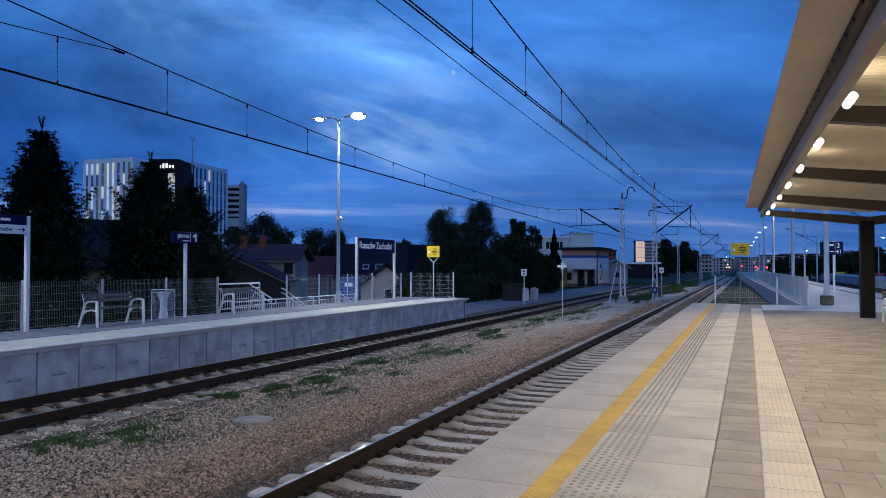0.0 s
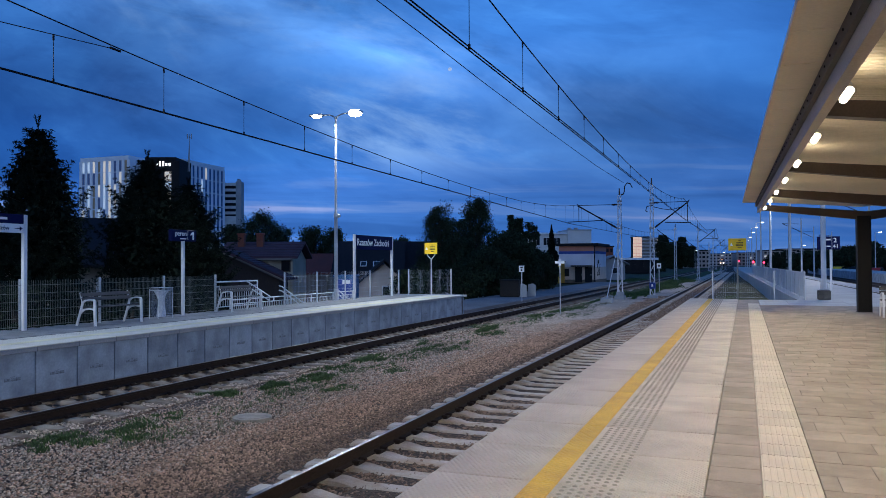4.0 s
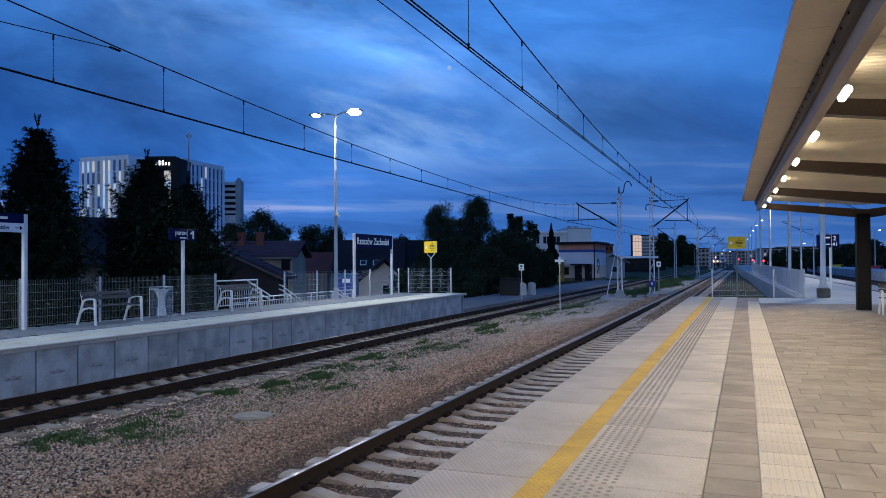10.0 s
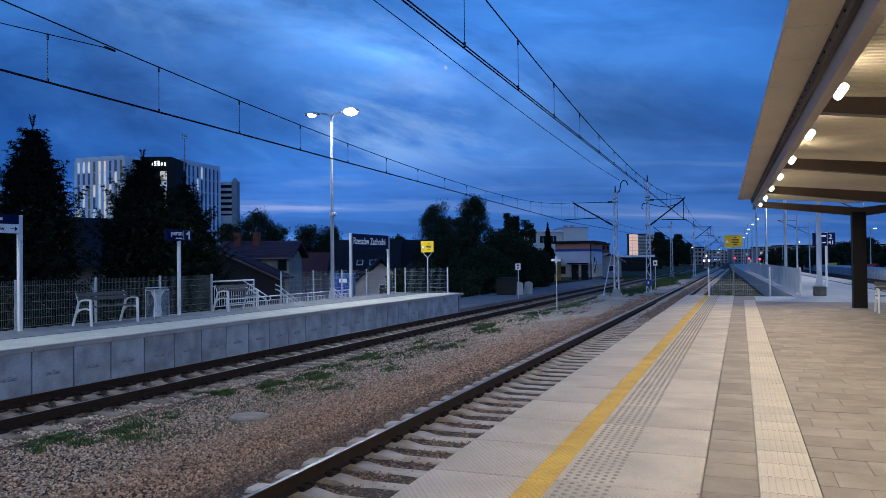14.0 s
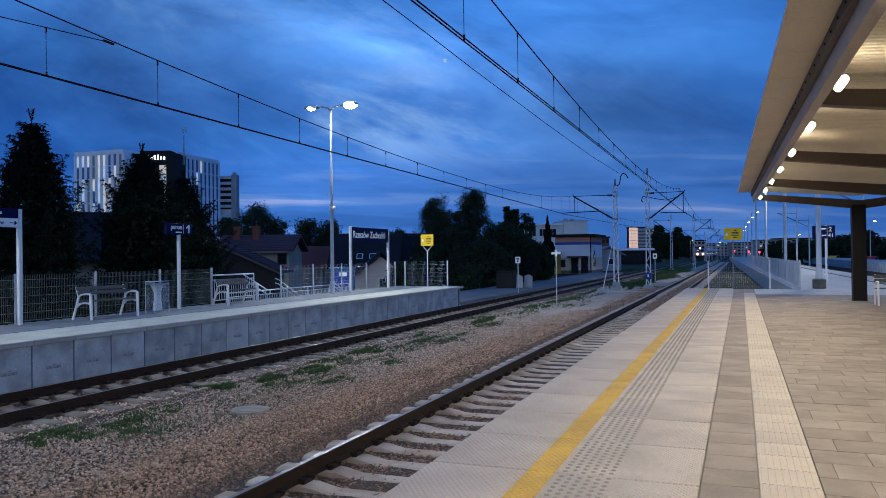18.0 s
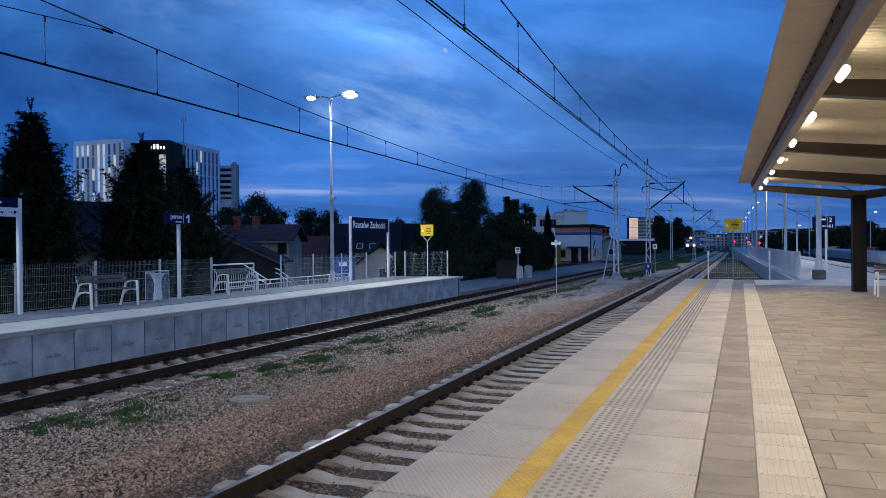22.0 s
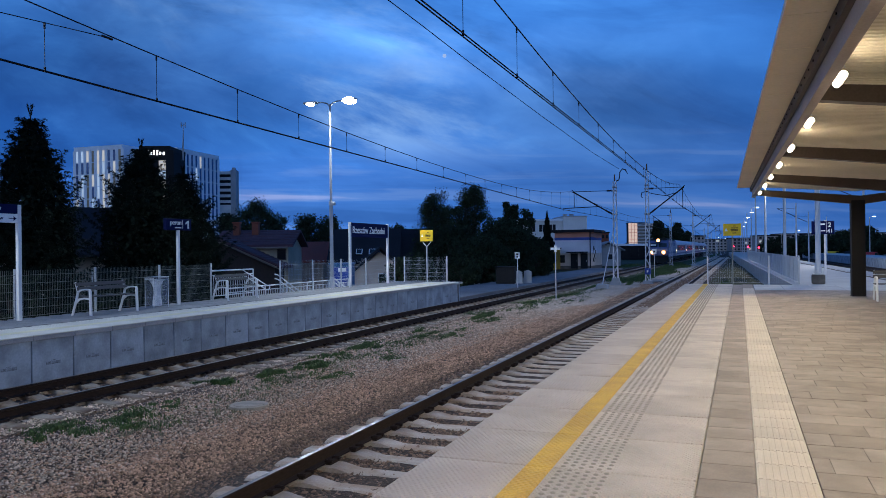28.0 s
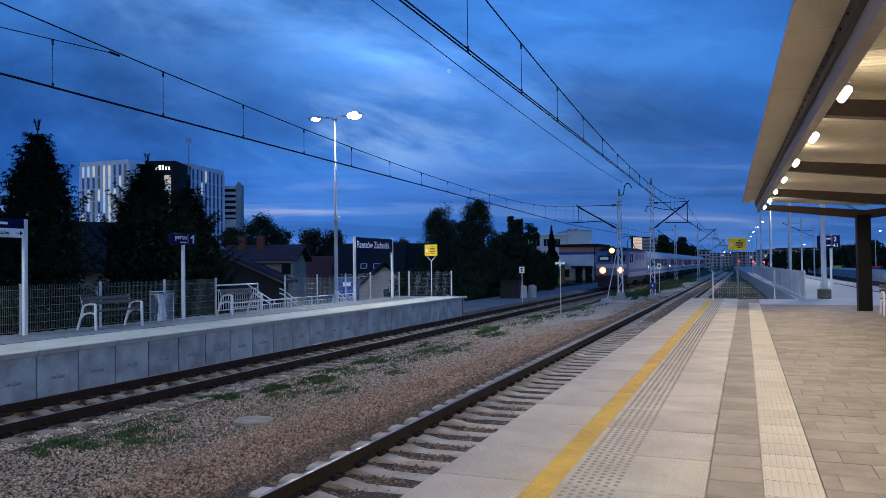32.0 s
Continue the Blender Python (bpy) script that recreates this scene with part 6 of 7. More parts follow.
house(hx, hy, -4, 7.0, 6, 2.7, 5.75, M["roof_slate"], M["bright_plaster"], VIEW_TURN + 6, "low beige gabled house beyond the fence", 0, ((0.1, -3.03, 2.9, 0.6, 0.95, "y"),))
hx, hy = at_px(-575, 76)
house(hx, hy, -4, 8, 9, 4.0, 7.6, M["roof_slate"], M["dim_plaster"], -42, "house with a dark gable roof", 0, ((0, -4.53, 4.2, 0.9, 1.2, "y"),))
hx, hy = at_px(-1160, 48)
house(hx, hy, -4, 8, 10, 5.8, 8.4, M["roof_slate"], M["dim_plaster"], -30, "grey house hidden between the spruces", 0, ((4.03, 0, 3.5, 1.2, 1.3, "x"),))


def facade_tower(x, y, z, w, d, h, turn, label, floors, cols, rng, tan=True, lit=0.3, skin="office_white"):
    b = thing("office_building", (x, y, z), label, "building", "office towers", turn=turn)
    part("body", Geo().box(-w / 2, w / 2, 0.25, d, 0, h), M[skin], b)
    part("parapet", Geo().box(-w / 2 - 0.1, w / 2 + 0.1, -0.1, d + 0.1, h, h + 1.2), M[skin], b)
    cw, fh = w / cols, h / floors
    for c in range(cols + 1):
        x0 = -w / 2 + c * cw
        part("pier", Geo().box(x0 - cw * 0.27, x0 + cw * 0.27, 0, 0.3, 0, h), M[skin], b)
    for f in (0, floors // 2, floors):
        part("ledge", Geo().box(-w / 2, w / 2, 0.06, 0.3, f * fh - 0.2, f * fh + 0.2), M[skin], b)
    wm = {k: Geo().box(-cw * 0.24, cw * 0.24, 0.12, 0.26, 0.25, fh - 0.05).mesh("window", M[k]) for k in ("pane", "lit_window", "lit_cool", "office_tan")}
    for f in range(floors):
        for c in range(cols):
            if skin == "office_dark" and f == floors - 1:
                continue
            k = "office_tan" if tan and (c * 7 + (f // 4) * 3) % 5 == 2 else "lit_window" if rng.random() < lit else "lit_cool" if rng.random() < lit else "pane"
            part("window" if k != "office_tan" else "panel", wm[k], None, b).location = (-w / 2 + (c + 0.5) * cw, 0, f * fh)
    return b


rng = random.Random(77)


def px_place(px, d):
    return at_px(px - 1323, d)


facade_tower(-188.7, 184.1, -4, 18.9, 20, 38.7, 2.5, "white office tower with lit windows and tan strips", 10, 9, rng, True, 0.28)
facade_tower(-163.1, 200.6, -4, 22.8, 16, 37.3, 95, "pale office tower with tall blue windows", 9, 10, rng, False, 0.03)
dk = facade_tower(-161.4, 178.8, -4, 8.9, 14, 36.4, 21.8, "dark office tower with a lit rooftop name", 12, 2, rng, False, 0.5, "office_dark")
lg = Geo()
for i in range(6):
    lg.box(-2.2 + i * 0.95, -2.2 + i * 0.95 + 0.5, -0.28, -0.2, 34.9, 35.8 + (0.5 if i in (0, 2, 3) else 0))
part("logo", lg, M["logo"], dk, "lit white rooftop name drawn as plain bars")
part("antenna", Geo().tube((6.6, 6, 34), (6.6, 6, 45.4), 0.2, 0.1, 5).tube((6.2, 6, 34), (6.6, 6, 44.5), 0.09, 0.05, 5).tube((7.2, 6, 44.0), (7.2, 6, 45.6), 0.16, n=6).tube((6.0, 6, 44.0), (6.0, 6, 45.6), 0.16, n=6).tube((6.0, 6, 44.6), (7.2, 6, 44.6), 0.07, n=5), M["grey_plaster"], dk, "slim rooftop mast")
pk = thing("car_park", (-164.3, 216.4, -4), "grey open car park with dark level openings", "building", turn=23)
part("body", Geo().box(-3.4, 2.6, 0.6, 4, 0, 33.0), M["office_dark"], pk)
for f in range(6):
    part("deck", Geo().box(-3.4, 1.5, 0, 4.2, 33.7 - 1.98 * f - 0.95, 33.7 - 1.98 * f), M["pale_plaster"], pk)
part("lower_deck", Geo().box(-3.4, 1.5, 0.1, 4.2, 19.5, 22.2), M["pale_plaster"], pk)
for i in range(5):
    part("fin", Geo().box(-3.3 + i * 1.1, -2.9 + i * 1.1, -0.05, 0.3, 0, 19.5), M["pale_plaster"], pk)
part("stair_tower", Geo().box(1.5, 3.2, -0.2, 4.3, 0, 34.2), M["grey_plaster"], pk)
part("roof_rail", Geo().box(1.7, 2.6, 1, 3, 34.2, 35.1), M["grey_plaster"], pk)

# signal building beside the path
kb = thing("signal_building", (-17.5, 96.0, -0.95), "small two-tone trackside building with a dark flat roof", "building")
part("wall", Geo().box(-4.6, 0, 0, 8, 1.95, 3.62), M["lilac_plaster"], kb)
part("lower_wall", Geo().box(-4.62, 0.02, -0.02, 8.02, 0.35, 1.949), M["bright_plaster"], kb, "cream lower wall")
part("plinth", Geo().box(-4.64, 0.04, -0.05, 8.04, -0.1, 0.349), M["old_footing"], kb, "dark plinth")
part("corner_pipe", Geo().tube((-0.06, -0.1, 0), (-0.06, -0.1, 4.7), 0.07, n=6), M["office_dark"], kb)
part("blue_band", Geo().box(-4.63, 0.03, -0.03, 8.03, 3.62, 3.96), M["blue_band"], kb)
part("orange_band", Geo().box(-4.61, 0.01, -0.01, 8.01, 3.96, 4.62), M["salmon"], kb)
part("roof", Geo().box(-4.95, 0.5, -0.45, 8.4, 4.62, 4.95, 0.03), M["office_dark"], kb)
part("door_canopy", Geo().box(-2.95, -0.35, -0.9, -0.03, 2.0, 2.16, 0.02), M["office_dark"], kb)
for x in (-2.1, -0.85):
    dd = part("door", Geo().box(x - 0.45, x + 0.45, -0.08, -0.025, 0.02, 1.94, 0.01), M["dark_glass"], kb, "dark door")
    part("handle", Geo().box(x + 0.3, x + 0.36, -0.12, -0.08, 0.9, 1.05, 0.005), M["zinc"], dd)
wn = part("window", Geo().box(-4.0, -3.3, -0.06, -0.025, 0.75, 1.75), M["brown_steel"], kb)
part("pane", Geo().box(-3.93, -3.37, -0.07, -0.061, 0.82, 1.68), M["dark_glass"], wn)
sc = Geo()
for i in range(9):
    y, z = 1.2 + 0.42 * (i % 5), 0.8 + 0.5 * (i // 2 % 4)
    sc.tube((0.03, y, z), (0.03, y + 0.5 - 0.12 * (i % 4), z + 0.55), 0.035, n=4)
    sc.tube((0.03, y + 0.4, z + 0.1), (0.03, y + 0.1, z + 0.5), 0.03, n=4)
part("scrawl", sc, M["chassis"], kb, "dark paint scrawl on the side wall", kind="stuff")

# ---- train ----


def locomotive():
    l = thing("locomotive", (TRACK_1, 456.0, RAIL), "blue and grey locomotive with lit head lamps", "locomotive")
    W = 1.45
    # local: nose at y = 0, body towards +y
    part("body", Geo().prism([(0.0, 1.0), (0.0, 2.25), (0.55, 3.1), (1.0, 3.42), (13.9, 3.42), (14.4, 3.05), (14.5, 1.0)], "x", -W, W), M["loco_blue"], l)
    part("roof", Geo().prism([(-W + 0.05, 3.422), (W - 0.05, 3.422), (W - 0.45, 3.72), (-W + 0.45, 3.72)], "y", 1.1, 13.8), M["chassis"], l, "dark rounded roof")
    for q in (-1, 1):
        part("side_panel", Geo().box(q * W - 0.012, q * W + 0.012, 0.75, 14.1, 1.75, 3.28), M["loco_pale"], l, "pale lilac upper side")
    # raised pantograph on the roof
    pg = part("pantograph", Geo().box(-0.75, 0.75, 11.6, 13.5, 3.72, 3.80), M["chassis"], l, "raised dark pantograph")
    part("arm", Geo().tube((-0.4, 13.3, 3.8), (-0.25, 11.8, 4.5), 0.04, n=6).tube((0.4, 13.3, 3.8), (0.25, 11.8, 4.5), 0.04, n=6).tube((-0.25, 11.8, 4.5), (0, 12.8, 5.05), 0.035, n=6).tube((0.25, 11.8, 4.5), (0, 12.8, 5.05), 0.035, n=6), M["chassis"], pg)
    part("bow", Geo().path([(-0.85, 12.8, 4.95), (-0.6, 12.8, 5.08), (0.6, 12.8, 5.08), (0.85, 12.8, 4.95)], 0.035), M["chassis"], pg)
    part("number_card", Geo().box(-1.05, -0.3, 0.2, 0.24, 2.5, 2.86), M["sign_white"], l, "white card behind the windscreen")
    part("nose_band", Geo().box(-W + 0.1, W - 0.1, -0.02, 0.02, 1.85, 2.2), M["loco_pale"], l)
    part("side_band", Geo().box(-W - 0.01, W + 0.01, 0.4, 14.2, 1.05, 1.45), M["loco_pale"], l)
    part("frame", Geo().box(-W + 0.1, W - 0.1, 0.1, 14.3, 0.62, 1.0), M["chassis"], l)
    part("buffer_beam", Geo().box(-W + 0.05, W - 0.05, -0.25, 0.1, 0.8, 1.2), M["chassis"], l)
    part("plough", Geo().prism([(-0.35, 0.15), (0.15, 0.15), (0.15, 0.8), (-0.2, 0.8)], "x", -1.2, 1.2), M["chassis"], l)
    for s in (-1, 1):
        part("buffer", Geo().tube((s * 0.88, -0.25, 1.03), (s * 0.88, -0.62, 1.03), 0.08, n=8).tube((s * 0.88, -0.62, 1.03), (s * 0.88, -0.68, 1.03), 0.24, n=12), M["chassis"], l)
        pane = Geo().box(-0.56, 0.56, -0.03, 0.02, 0.0, 0.66, 0.01)
        part("windscreen", pane, M["dark_glass"], l).matrix_local = Matrix.Translation((s * 0.66, 0.12, 2.44)) @ pose(0, 0, 0, -32.9, 0, 0)
        part("head_lamp", Geo().tube((s * 0.78, 0.02, 1.66), (s * 0.78, -0.09, 1.66), 0.13, 0.16, n=16), M["head_lamp"], l, "bright warm head lamp")
        # glowing disc that stands in for the lamp's halo
        part("lamp_bowl", Geo().tube((s * 0.78, 0.02, 1.66), (s * 0.78, -0.06, 1.66), 0.26, 0.31, n=20), M["lamp_bowl"], l, "orange disc standing for the lamp's halo")
        for y0, ln in ((1.3, 0.9), (2.6, 0.7)):
            part("side_window", Geo().box(s * W - 0.03, s * W + 0.03, y0, y0 + ln, 2.35, 3.12, 0.005), M["dark_glass"], l)
        for y0 in (5.2, 7.8, 10.4):
            part("grille", Geo().box(s * W - 0.02, s * W + 0.02, y0, y0 + 1.6, 2.6, 3.15, 0.005), M["loco_blue"], l)
    # added box and plate that block the top lamp's spill on the front
    part("lamp_housing", Geo().box(-0.3, 0.3, 0.40, 1.2, 3.16, 3.72, 0.04).box(-0.36, 0.36, 0.02, 0.42, 3.17, 3.20), M["chassis"], l, "box and hood added to keep lamp light off the windscreen")
    part("top_lamp", Geo().tube((0, 0.45, 3.44), (0, 0.30, 3.44), 0.13, 0.15, n=16), M["head_lamp"], l, "bright warm top lamp")
    part("lamp_bowl", Geo().tube((0, 0.45, 3.44), (0, 0.34, 3.44), 0.24, 0.26, n=18), M["lamp_bowl"], l, "orange disc standing for the lamp's halo")
    for y0 in (3.6, 10.9):
        bg = part("bogie", Geo().box(-1.15, 1.15, y0 - 2.1, y0 + 2.1, 0.35, 0.68, 0.04), M["chassis"], l)
        for dy in (-1.6, 0, 1.6):
            for s in (-1, 1):
                part("wheel", Geo().tube((s * 0.68, y0 + dy, 0.5), (s * 0.82, y0 + dy, 0.5), 0.5, n=20), M["chassis"], bg)
    return l


def coach():
    c = thing("coach", (TRACK_1, 470, RAIL), "pale passenger coach with a dark window band", "railway coach", "coaches of the train")
    W, L = 1.42, 24.3
    part("body", Geo().prism([(-W, 1.0), (-W, 2.98), (-W + 0.18, 3.32), (-0.8, 3.62), (0.8, 3.62), (W - 0.18, 3.32), (W, 2.98), (W, 1.0)], "y", 0, L), M["coach_pale"], c)
    part("band", Geo().box(-W - 0.01, W + 0.01, 0.3, L - 0.3, 1.28, 1.46), M["coach_blue"], c)
    part("underframe", Geo().box(-1.2, 1.2, 1.0, L - 1.0, 0.55, 1.0), M["chassis"], c)
    wm = Geo().box(-0.02, 0.02, -0.78, 0.78, 1.85, 2.75, 0.006).mesh("window", M["coach_window"])
    for s in (-1, 1):
        for i in range(11):
            part("window", wm, None, c).location = (s * W, 3.0 + i * 1.83, 0)
        for y in (1.0, L - 1.0):
            part("door", Geo().box(s * W - 0.02, s * W + 0.02, y - 0.4, y + 0.4, 1.1, 2.85, 0.005), M["coach_blue"], c)
        part("marker_lamp", Geo().box(s * W - 0.03, s * W + 0.05, 0.25, 0.45, 1.75, 1.95), M["side_lamp"], c, "small yellow side lamp")
    for y0 in (2.7, L - 2.7):
        bg = part("bogie", Geo().box(-1.1, 1.1, y0 - 1.6, y0 + 1.6, 0.3, 0.6, 0.04), M["chassis"], c)
        for dy in (-1.25, 1.25):
            for s in (-1, 1):
                part("wheel", Geo().tube((s * 0.68, y0 + dy, 0.46), (s * 0.82, y0 + dy, 0.46), 0.46, n=16), M["chassis"], bg)
    return c


TRAIN = [(locomotive(), 0.0)]
first = coach()
TRAIN.append((first, 15.5))
for i in range(1, 5):
    TRAIN.append((copy_thing(first, first.matrix_basis.copy()), 15.5 + 25.0 * i))

# ---- beyond the platform: poles, lamps, signals, tracks ----


def lamp_post(x, y, h, label, arm=0.0, z=0.0):
    p = thing("street_lamp", (x, y, z), label, "street lamp", "distant platform lamps")
    part("pole", Geo().tube((0, 0, 0), (0, 0, h), 0.09, 0.05, 8), M["pole_paint"], p)
    if arm:
        part("arm", Geo().path([(0, 0, h), (arm * 0.4, 0, h + 0.12), (arm, 0, h + 0.14)], 0.03, 6), M["pole_paint"], p)
        hd = part("head", Geo().box(min(0.6 * arm, 1.1 * arm), max(0.6 * arm, 1.1 * arm), -0.16, 0.16, h + 0.12, h + 0.22, 0.02), M["zinc"], p)
        part("lens", Geo().box(min(0.62 * arm, 1.08 * arm), max(0.62 * arm, 1.08 * arm), -0.14, 0.14, h + 0.06, h + 0.12), M["far_led"], hd, "bright lens")


for dx, d in ((21, 119), (13, 137), (8, 160), (5, 190), (2, 225)):
    lx, ly = at_px(dx, d)
    lamp_post(lx, ly, 7.6, "platform lamp lit in the distance", 1.0)
pole = thing("steel_mast", (3.0, 34.7, 0), "tall white steel mast on a concrete footing", "mast")
part("pole", Geo().tube((0, 0, 0.42), (0, 0, 9.0), 0.105, 0.09, 14), M["white_paint"], pole)
part("flange", Geo().box(-0.18, 0.18, -0.18, 0.18, 0.38, 0.43, 0.01), M["zinc"], pole)
part("footing", Geo().box(-0.24, 0.24, -0.24, 0.24, 0.0, 0.38, 0.025), M["old_footing"], pole, "worn concrete footing")
for a in range(4):
    c, s = math.cos(a * math.pi / 2 + 0.78), math.sin(a * math.pi / 2 + 0.78)
    part("stiffener", Geo().tube((0.19 * c, 0.19 * s, 0.43), (0.12 * c, 0.12 * s, 0.85), 0.02, n=4), M["white_paint"], pole)
for px, y, r in ((1403, 62, 0.12), (1369, 88, 0.12), (1352, 112, 0.12)):
    dx = px - 1323
    d = y * 0.9287 - 0.9
    X = dx * 0.9287 * d / 1345
    p2 = thing("steel_mast", (X, y, 0), "slim white steel mast along the platform", "mast", "slim steel masts")
    part("pole", Geo().tube((0, 0, 0.1), (0, 0, 9.0), r, r * 0.8, 10), M["zinc"], p2)
    part("footing", Geo().box(-0.3, 0.3, -0.3, 0.3, -0.02, 0.12, 0.03), M["coping"], p2)

# unseen fill spots near the mast tops, added to brighten the apron
for y, watts in ((36, 1400), (62, 2800), (88, 3600)):
    lamp("mast_lamp", "SPOT", Matrix.Translation((3.4, y, 8.6)), watts, (1.0, 0.97, 0.92), 0.15, spot=150)

# platform 2 number sign
s2 = thing("platform_sign", (4.05, 43.0, 0), "dark platform number sign on a slim post", "sign")
part("post", Geo().box(-0.05, 0.05, -0.02, 0.06, 0, 2.85, 0.01), M["white_paint"], s2)
part("board", Geo().box(-0.62, 0.42, -0.07, 0.02, 2.16, 2.82, 0.01), M["navy"], s2)
part("lettering", text_mesh("2", 0.32, M["sign_white"]), None, s2).matrix_local = Matrix.Translation((0.12, -0.075, 2.52)) @ pose(0, 0, 0, 90, 0, 0)
part("lettering", text_mesh("41", 0.27, M["sign_white"]), None, s2).matrix_local = Matrix.Translation((0.09, -0.075, 2.23)) @ pose(0, 0, 0, 90, 0, 0)
part("small_print", Geo().box(-0.36, 0.0, -0.078, -0.071, 2.62, 2.7), M["sign_white"], s2)
part("small_print", Geo().box(-0.2, 0.0, -0.078, -0.071, 2.3, 2.35), M["sign_white"], s2)
part("divider", Geo().box(0.05, 0.063, -0.078, -0.071, 2.2, 2.78), M["sign_white"], s2)


def signal(dx, d, z):
    x, y = at_px(dx, d)
    s = thing("signal", (x, y, -1.0), "railway signal showing red", "signal", "red signals")
    part("post", Geo().tube((0, 0, 0), (0, 0, z + 1.0), 0.08, n=8), M["pole_paint"], s)
    part("head", Geo().box(-0.3, 0.3, 0.0, 0.25, z + 0.2, z + 1.5, 0.04), M["black"], s)
    part("lamp", Geo().tube((0, 0.0, z + 0.8), (0, -0.12, z + 0.8), 0.26, n=12), M["red_lamp"], s, "glowing red lamp")


for dx, d, z in ((15, 210, 1.7), (34, 215, 1.5), (60, 220, 1.5), (-10, 300, 2.0)):
    signal(dx, d, z)

# tracks and platform on the far side
for ax in (9.6, 14.2):
    tr = thing("railway_track", (ax, 0, RAIL), "dark railway track beyond the island platform", "railway track", kind="structure", turn=1.2)
    part("bed", Geo().box(-2.2, 2.2, -10, 330, -0.45, -0.2), M["ballast"], tr, "dark ballast bed")
    for s in (-0.7535, 0.7535):
        part("rail", Geo().prism([(s + a, b) for a, b in RAIL_PROFILE], "y", -10, 330), M["rail_side"], tr)
p3 = thing("platform_3", (16.6, 0, 0), "distant concrete platform across the far tracks", "platform", kind="structure", turn=1.2)
n = 0
for y in range(20, 200, 2):
    part("wall_panel", Geo().box(0, 0.15, y + 0.01, y + 1.99, -1.1, 0.1, 0.01) if n == 0 else wp3, M["panel"] if n == 0 else None, p3).location.y = 0 if n == 0 else y - 20
    if n == 0:
        wp3 = bpy.data.objects[p3.children[0].name].data
    n += 1
part("surface", Geo().box(0.15, 5, 20, 200, -1.1, 0.08), M["apron"], p3)


def car(x, y, turn, paint, label):
    c = thing("car", (x, y, -0.95), label, "car", "parked cars", turn=turn)
    prof = [(-2.1, 0.35), (-2.15, 0.75), (-1.3, 0.92), (-0.7, 1.42), (0.9, 1.45), (1.7, 0.98), (2.1, 0.9), (2.15, 0.35)]
    part("body", Geo().prism(prof, "y", -0.85, 0.85), paint, c)
    for s in (-1, 1):
        part("side_window", Geo().prism([(-1.05, 0.95), (-0.62, 1.36), (0.85, 1.38), (1.4, 0.98)], "y", s * 0.86 - 0.01, s * 0.86 + 0.01), M["dark_glass"], c)
        for wx in (-1.35, 1.35):
            part("wheel", Geo().tube((wx, s * 0.7, 0.32), (wx, s * 0.88, 0.32), 0.32, n=14), M["black"], c)


for px, d, paint, lb in ((1488, 150, M["sign_yellow"], "yellow parked car under the lamps"), (1555, 120, M["red"], "red parked car beyond the tracks"), (1420, 175, M["office_white"], "white parked car beyond the tracks"), (1520, 140, M["office_dark"], "dark parked car beyond the tracks")):
    cx_, cy_ = at_px(px - 1323, d)
    car(cx_, cy_, 70, paint, lb)
for dx, d, h in ((100, 170, 6), (127, 180, 6), (155, 160, 6), (200, 165, 7), (232, 120, 7), (75, 200, 6), (-60, 196, 6), (-70, 340, 7), (-88, 300, 7), (-40, 290, 6), (-28, 320, 6)):
    lx, ly = at_px(dx, d)
    lamp_post(lx, ly, h, "street lamp lit in the distance", 0.8, -1.0)

for px, y, top in ((1545, 66, 7.2), (1424, 96, 7.0), (1446, 120, 7.0), (1478, 140, 7.0)):
    x, y = at_px(px - 1323, y)
    p4 = thing("steel_mast", (x, y, -1.1), "slim overhead line mast beside the far tracks", "mast", "far track masts")
    part("pole", Geo().tube((0, 0, 0), (0, 0, top + 1.1), 0.11, 0.08, 8), M["mast_white"], p4)
    part("arm", Geo().tube((0, 0, top - 0.6), (-2.2, 0, top + 0.5), 0.04, n=6).tube((0, 0, top + 0.4), (-2.2, 0, top + 0.5), 0.025, n=6), M["wire"], p4)

# ---- town on the horizon ----


def block(px, d, w, h, depth, wall, label, floors, cols, lit=0.1, turn=18, seed=1, roof=None):
    x, y = at_px(px - 1323, d)
    r = random.Random(seed)
    b = thing("apartment_building", (x, y, -1.0), label, "building", "town buildings", turn=turn)
    part("wall", Geo().box(-w / 2, w / 2, 0, depth, 0, h), wall, b)
    part("roof", Geo().box(-w / 2 - 0.3, w / 2 + 0.3, -0.3, depth + 0.3, h, h + 0.5), roof or M["office_dark"], b)
    cw, fh = w / cols, h / floors
    ms = {k: Geo().box(-cw * 0.3, cw * 0.3, -0.06, 0.05, fh * 0.3, fh * 0.8).mesh("window", M[k]) for k in ("dim_glass", "lit_window")}
    for f in range(floors):
        for c in range(cols):
            part("window", ms["lit_window" if r.random() < lit else "dim_glass"], None, b).location = (-w / 2 + (c + 0.5) * cw, 0, f * fh)
    return b


fb = thing("apartment_building", (-27.2, 124.0, -1.0), "pale flat-roofed building with a taller stair block", "building", "town buildings", turn=25)
part("wall", Geo().box(-7.5, 0, 0, 8, 0, 7.25), M["pale_plaster"], fb)
part("stair_block", Geo().box(0, 3.9, -0.6, 7, 0, 7.85), M["pale_plaster"], fb)
part("roof", Geo().box(-7.7, 0, -0.3, 8.2, 7.25, 7.5), M["office_white"], fb)
part("roof", Geo().box(-0.1, 4.0, -0.7, 7.1, 7.85, 8.0), M["grey_plaster"], fb)
for x in (0.8, 1.9):
    part("vent", Geo().box(x - 0.25, x + 0.25, 1.5, 2.0, 8.0, 8.3).box(x - 0.35, x + 0.35, 1.4, 2.1, 8.3, 8.38), M["grey_plaster"], fb)
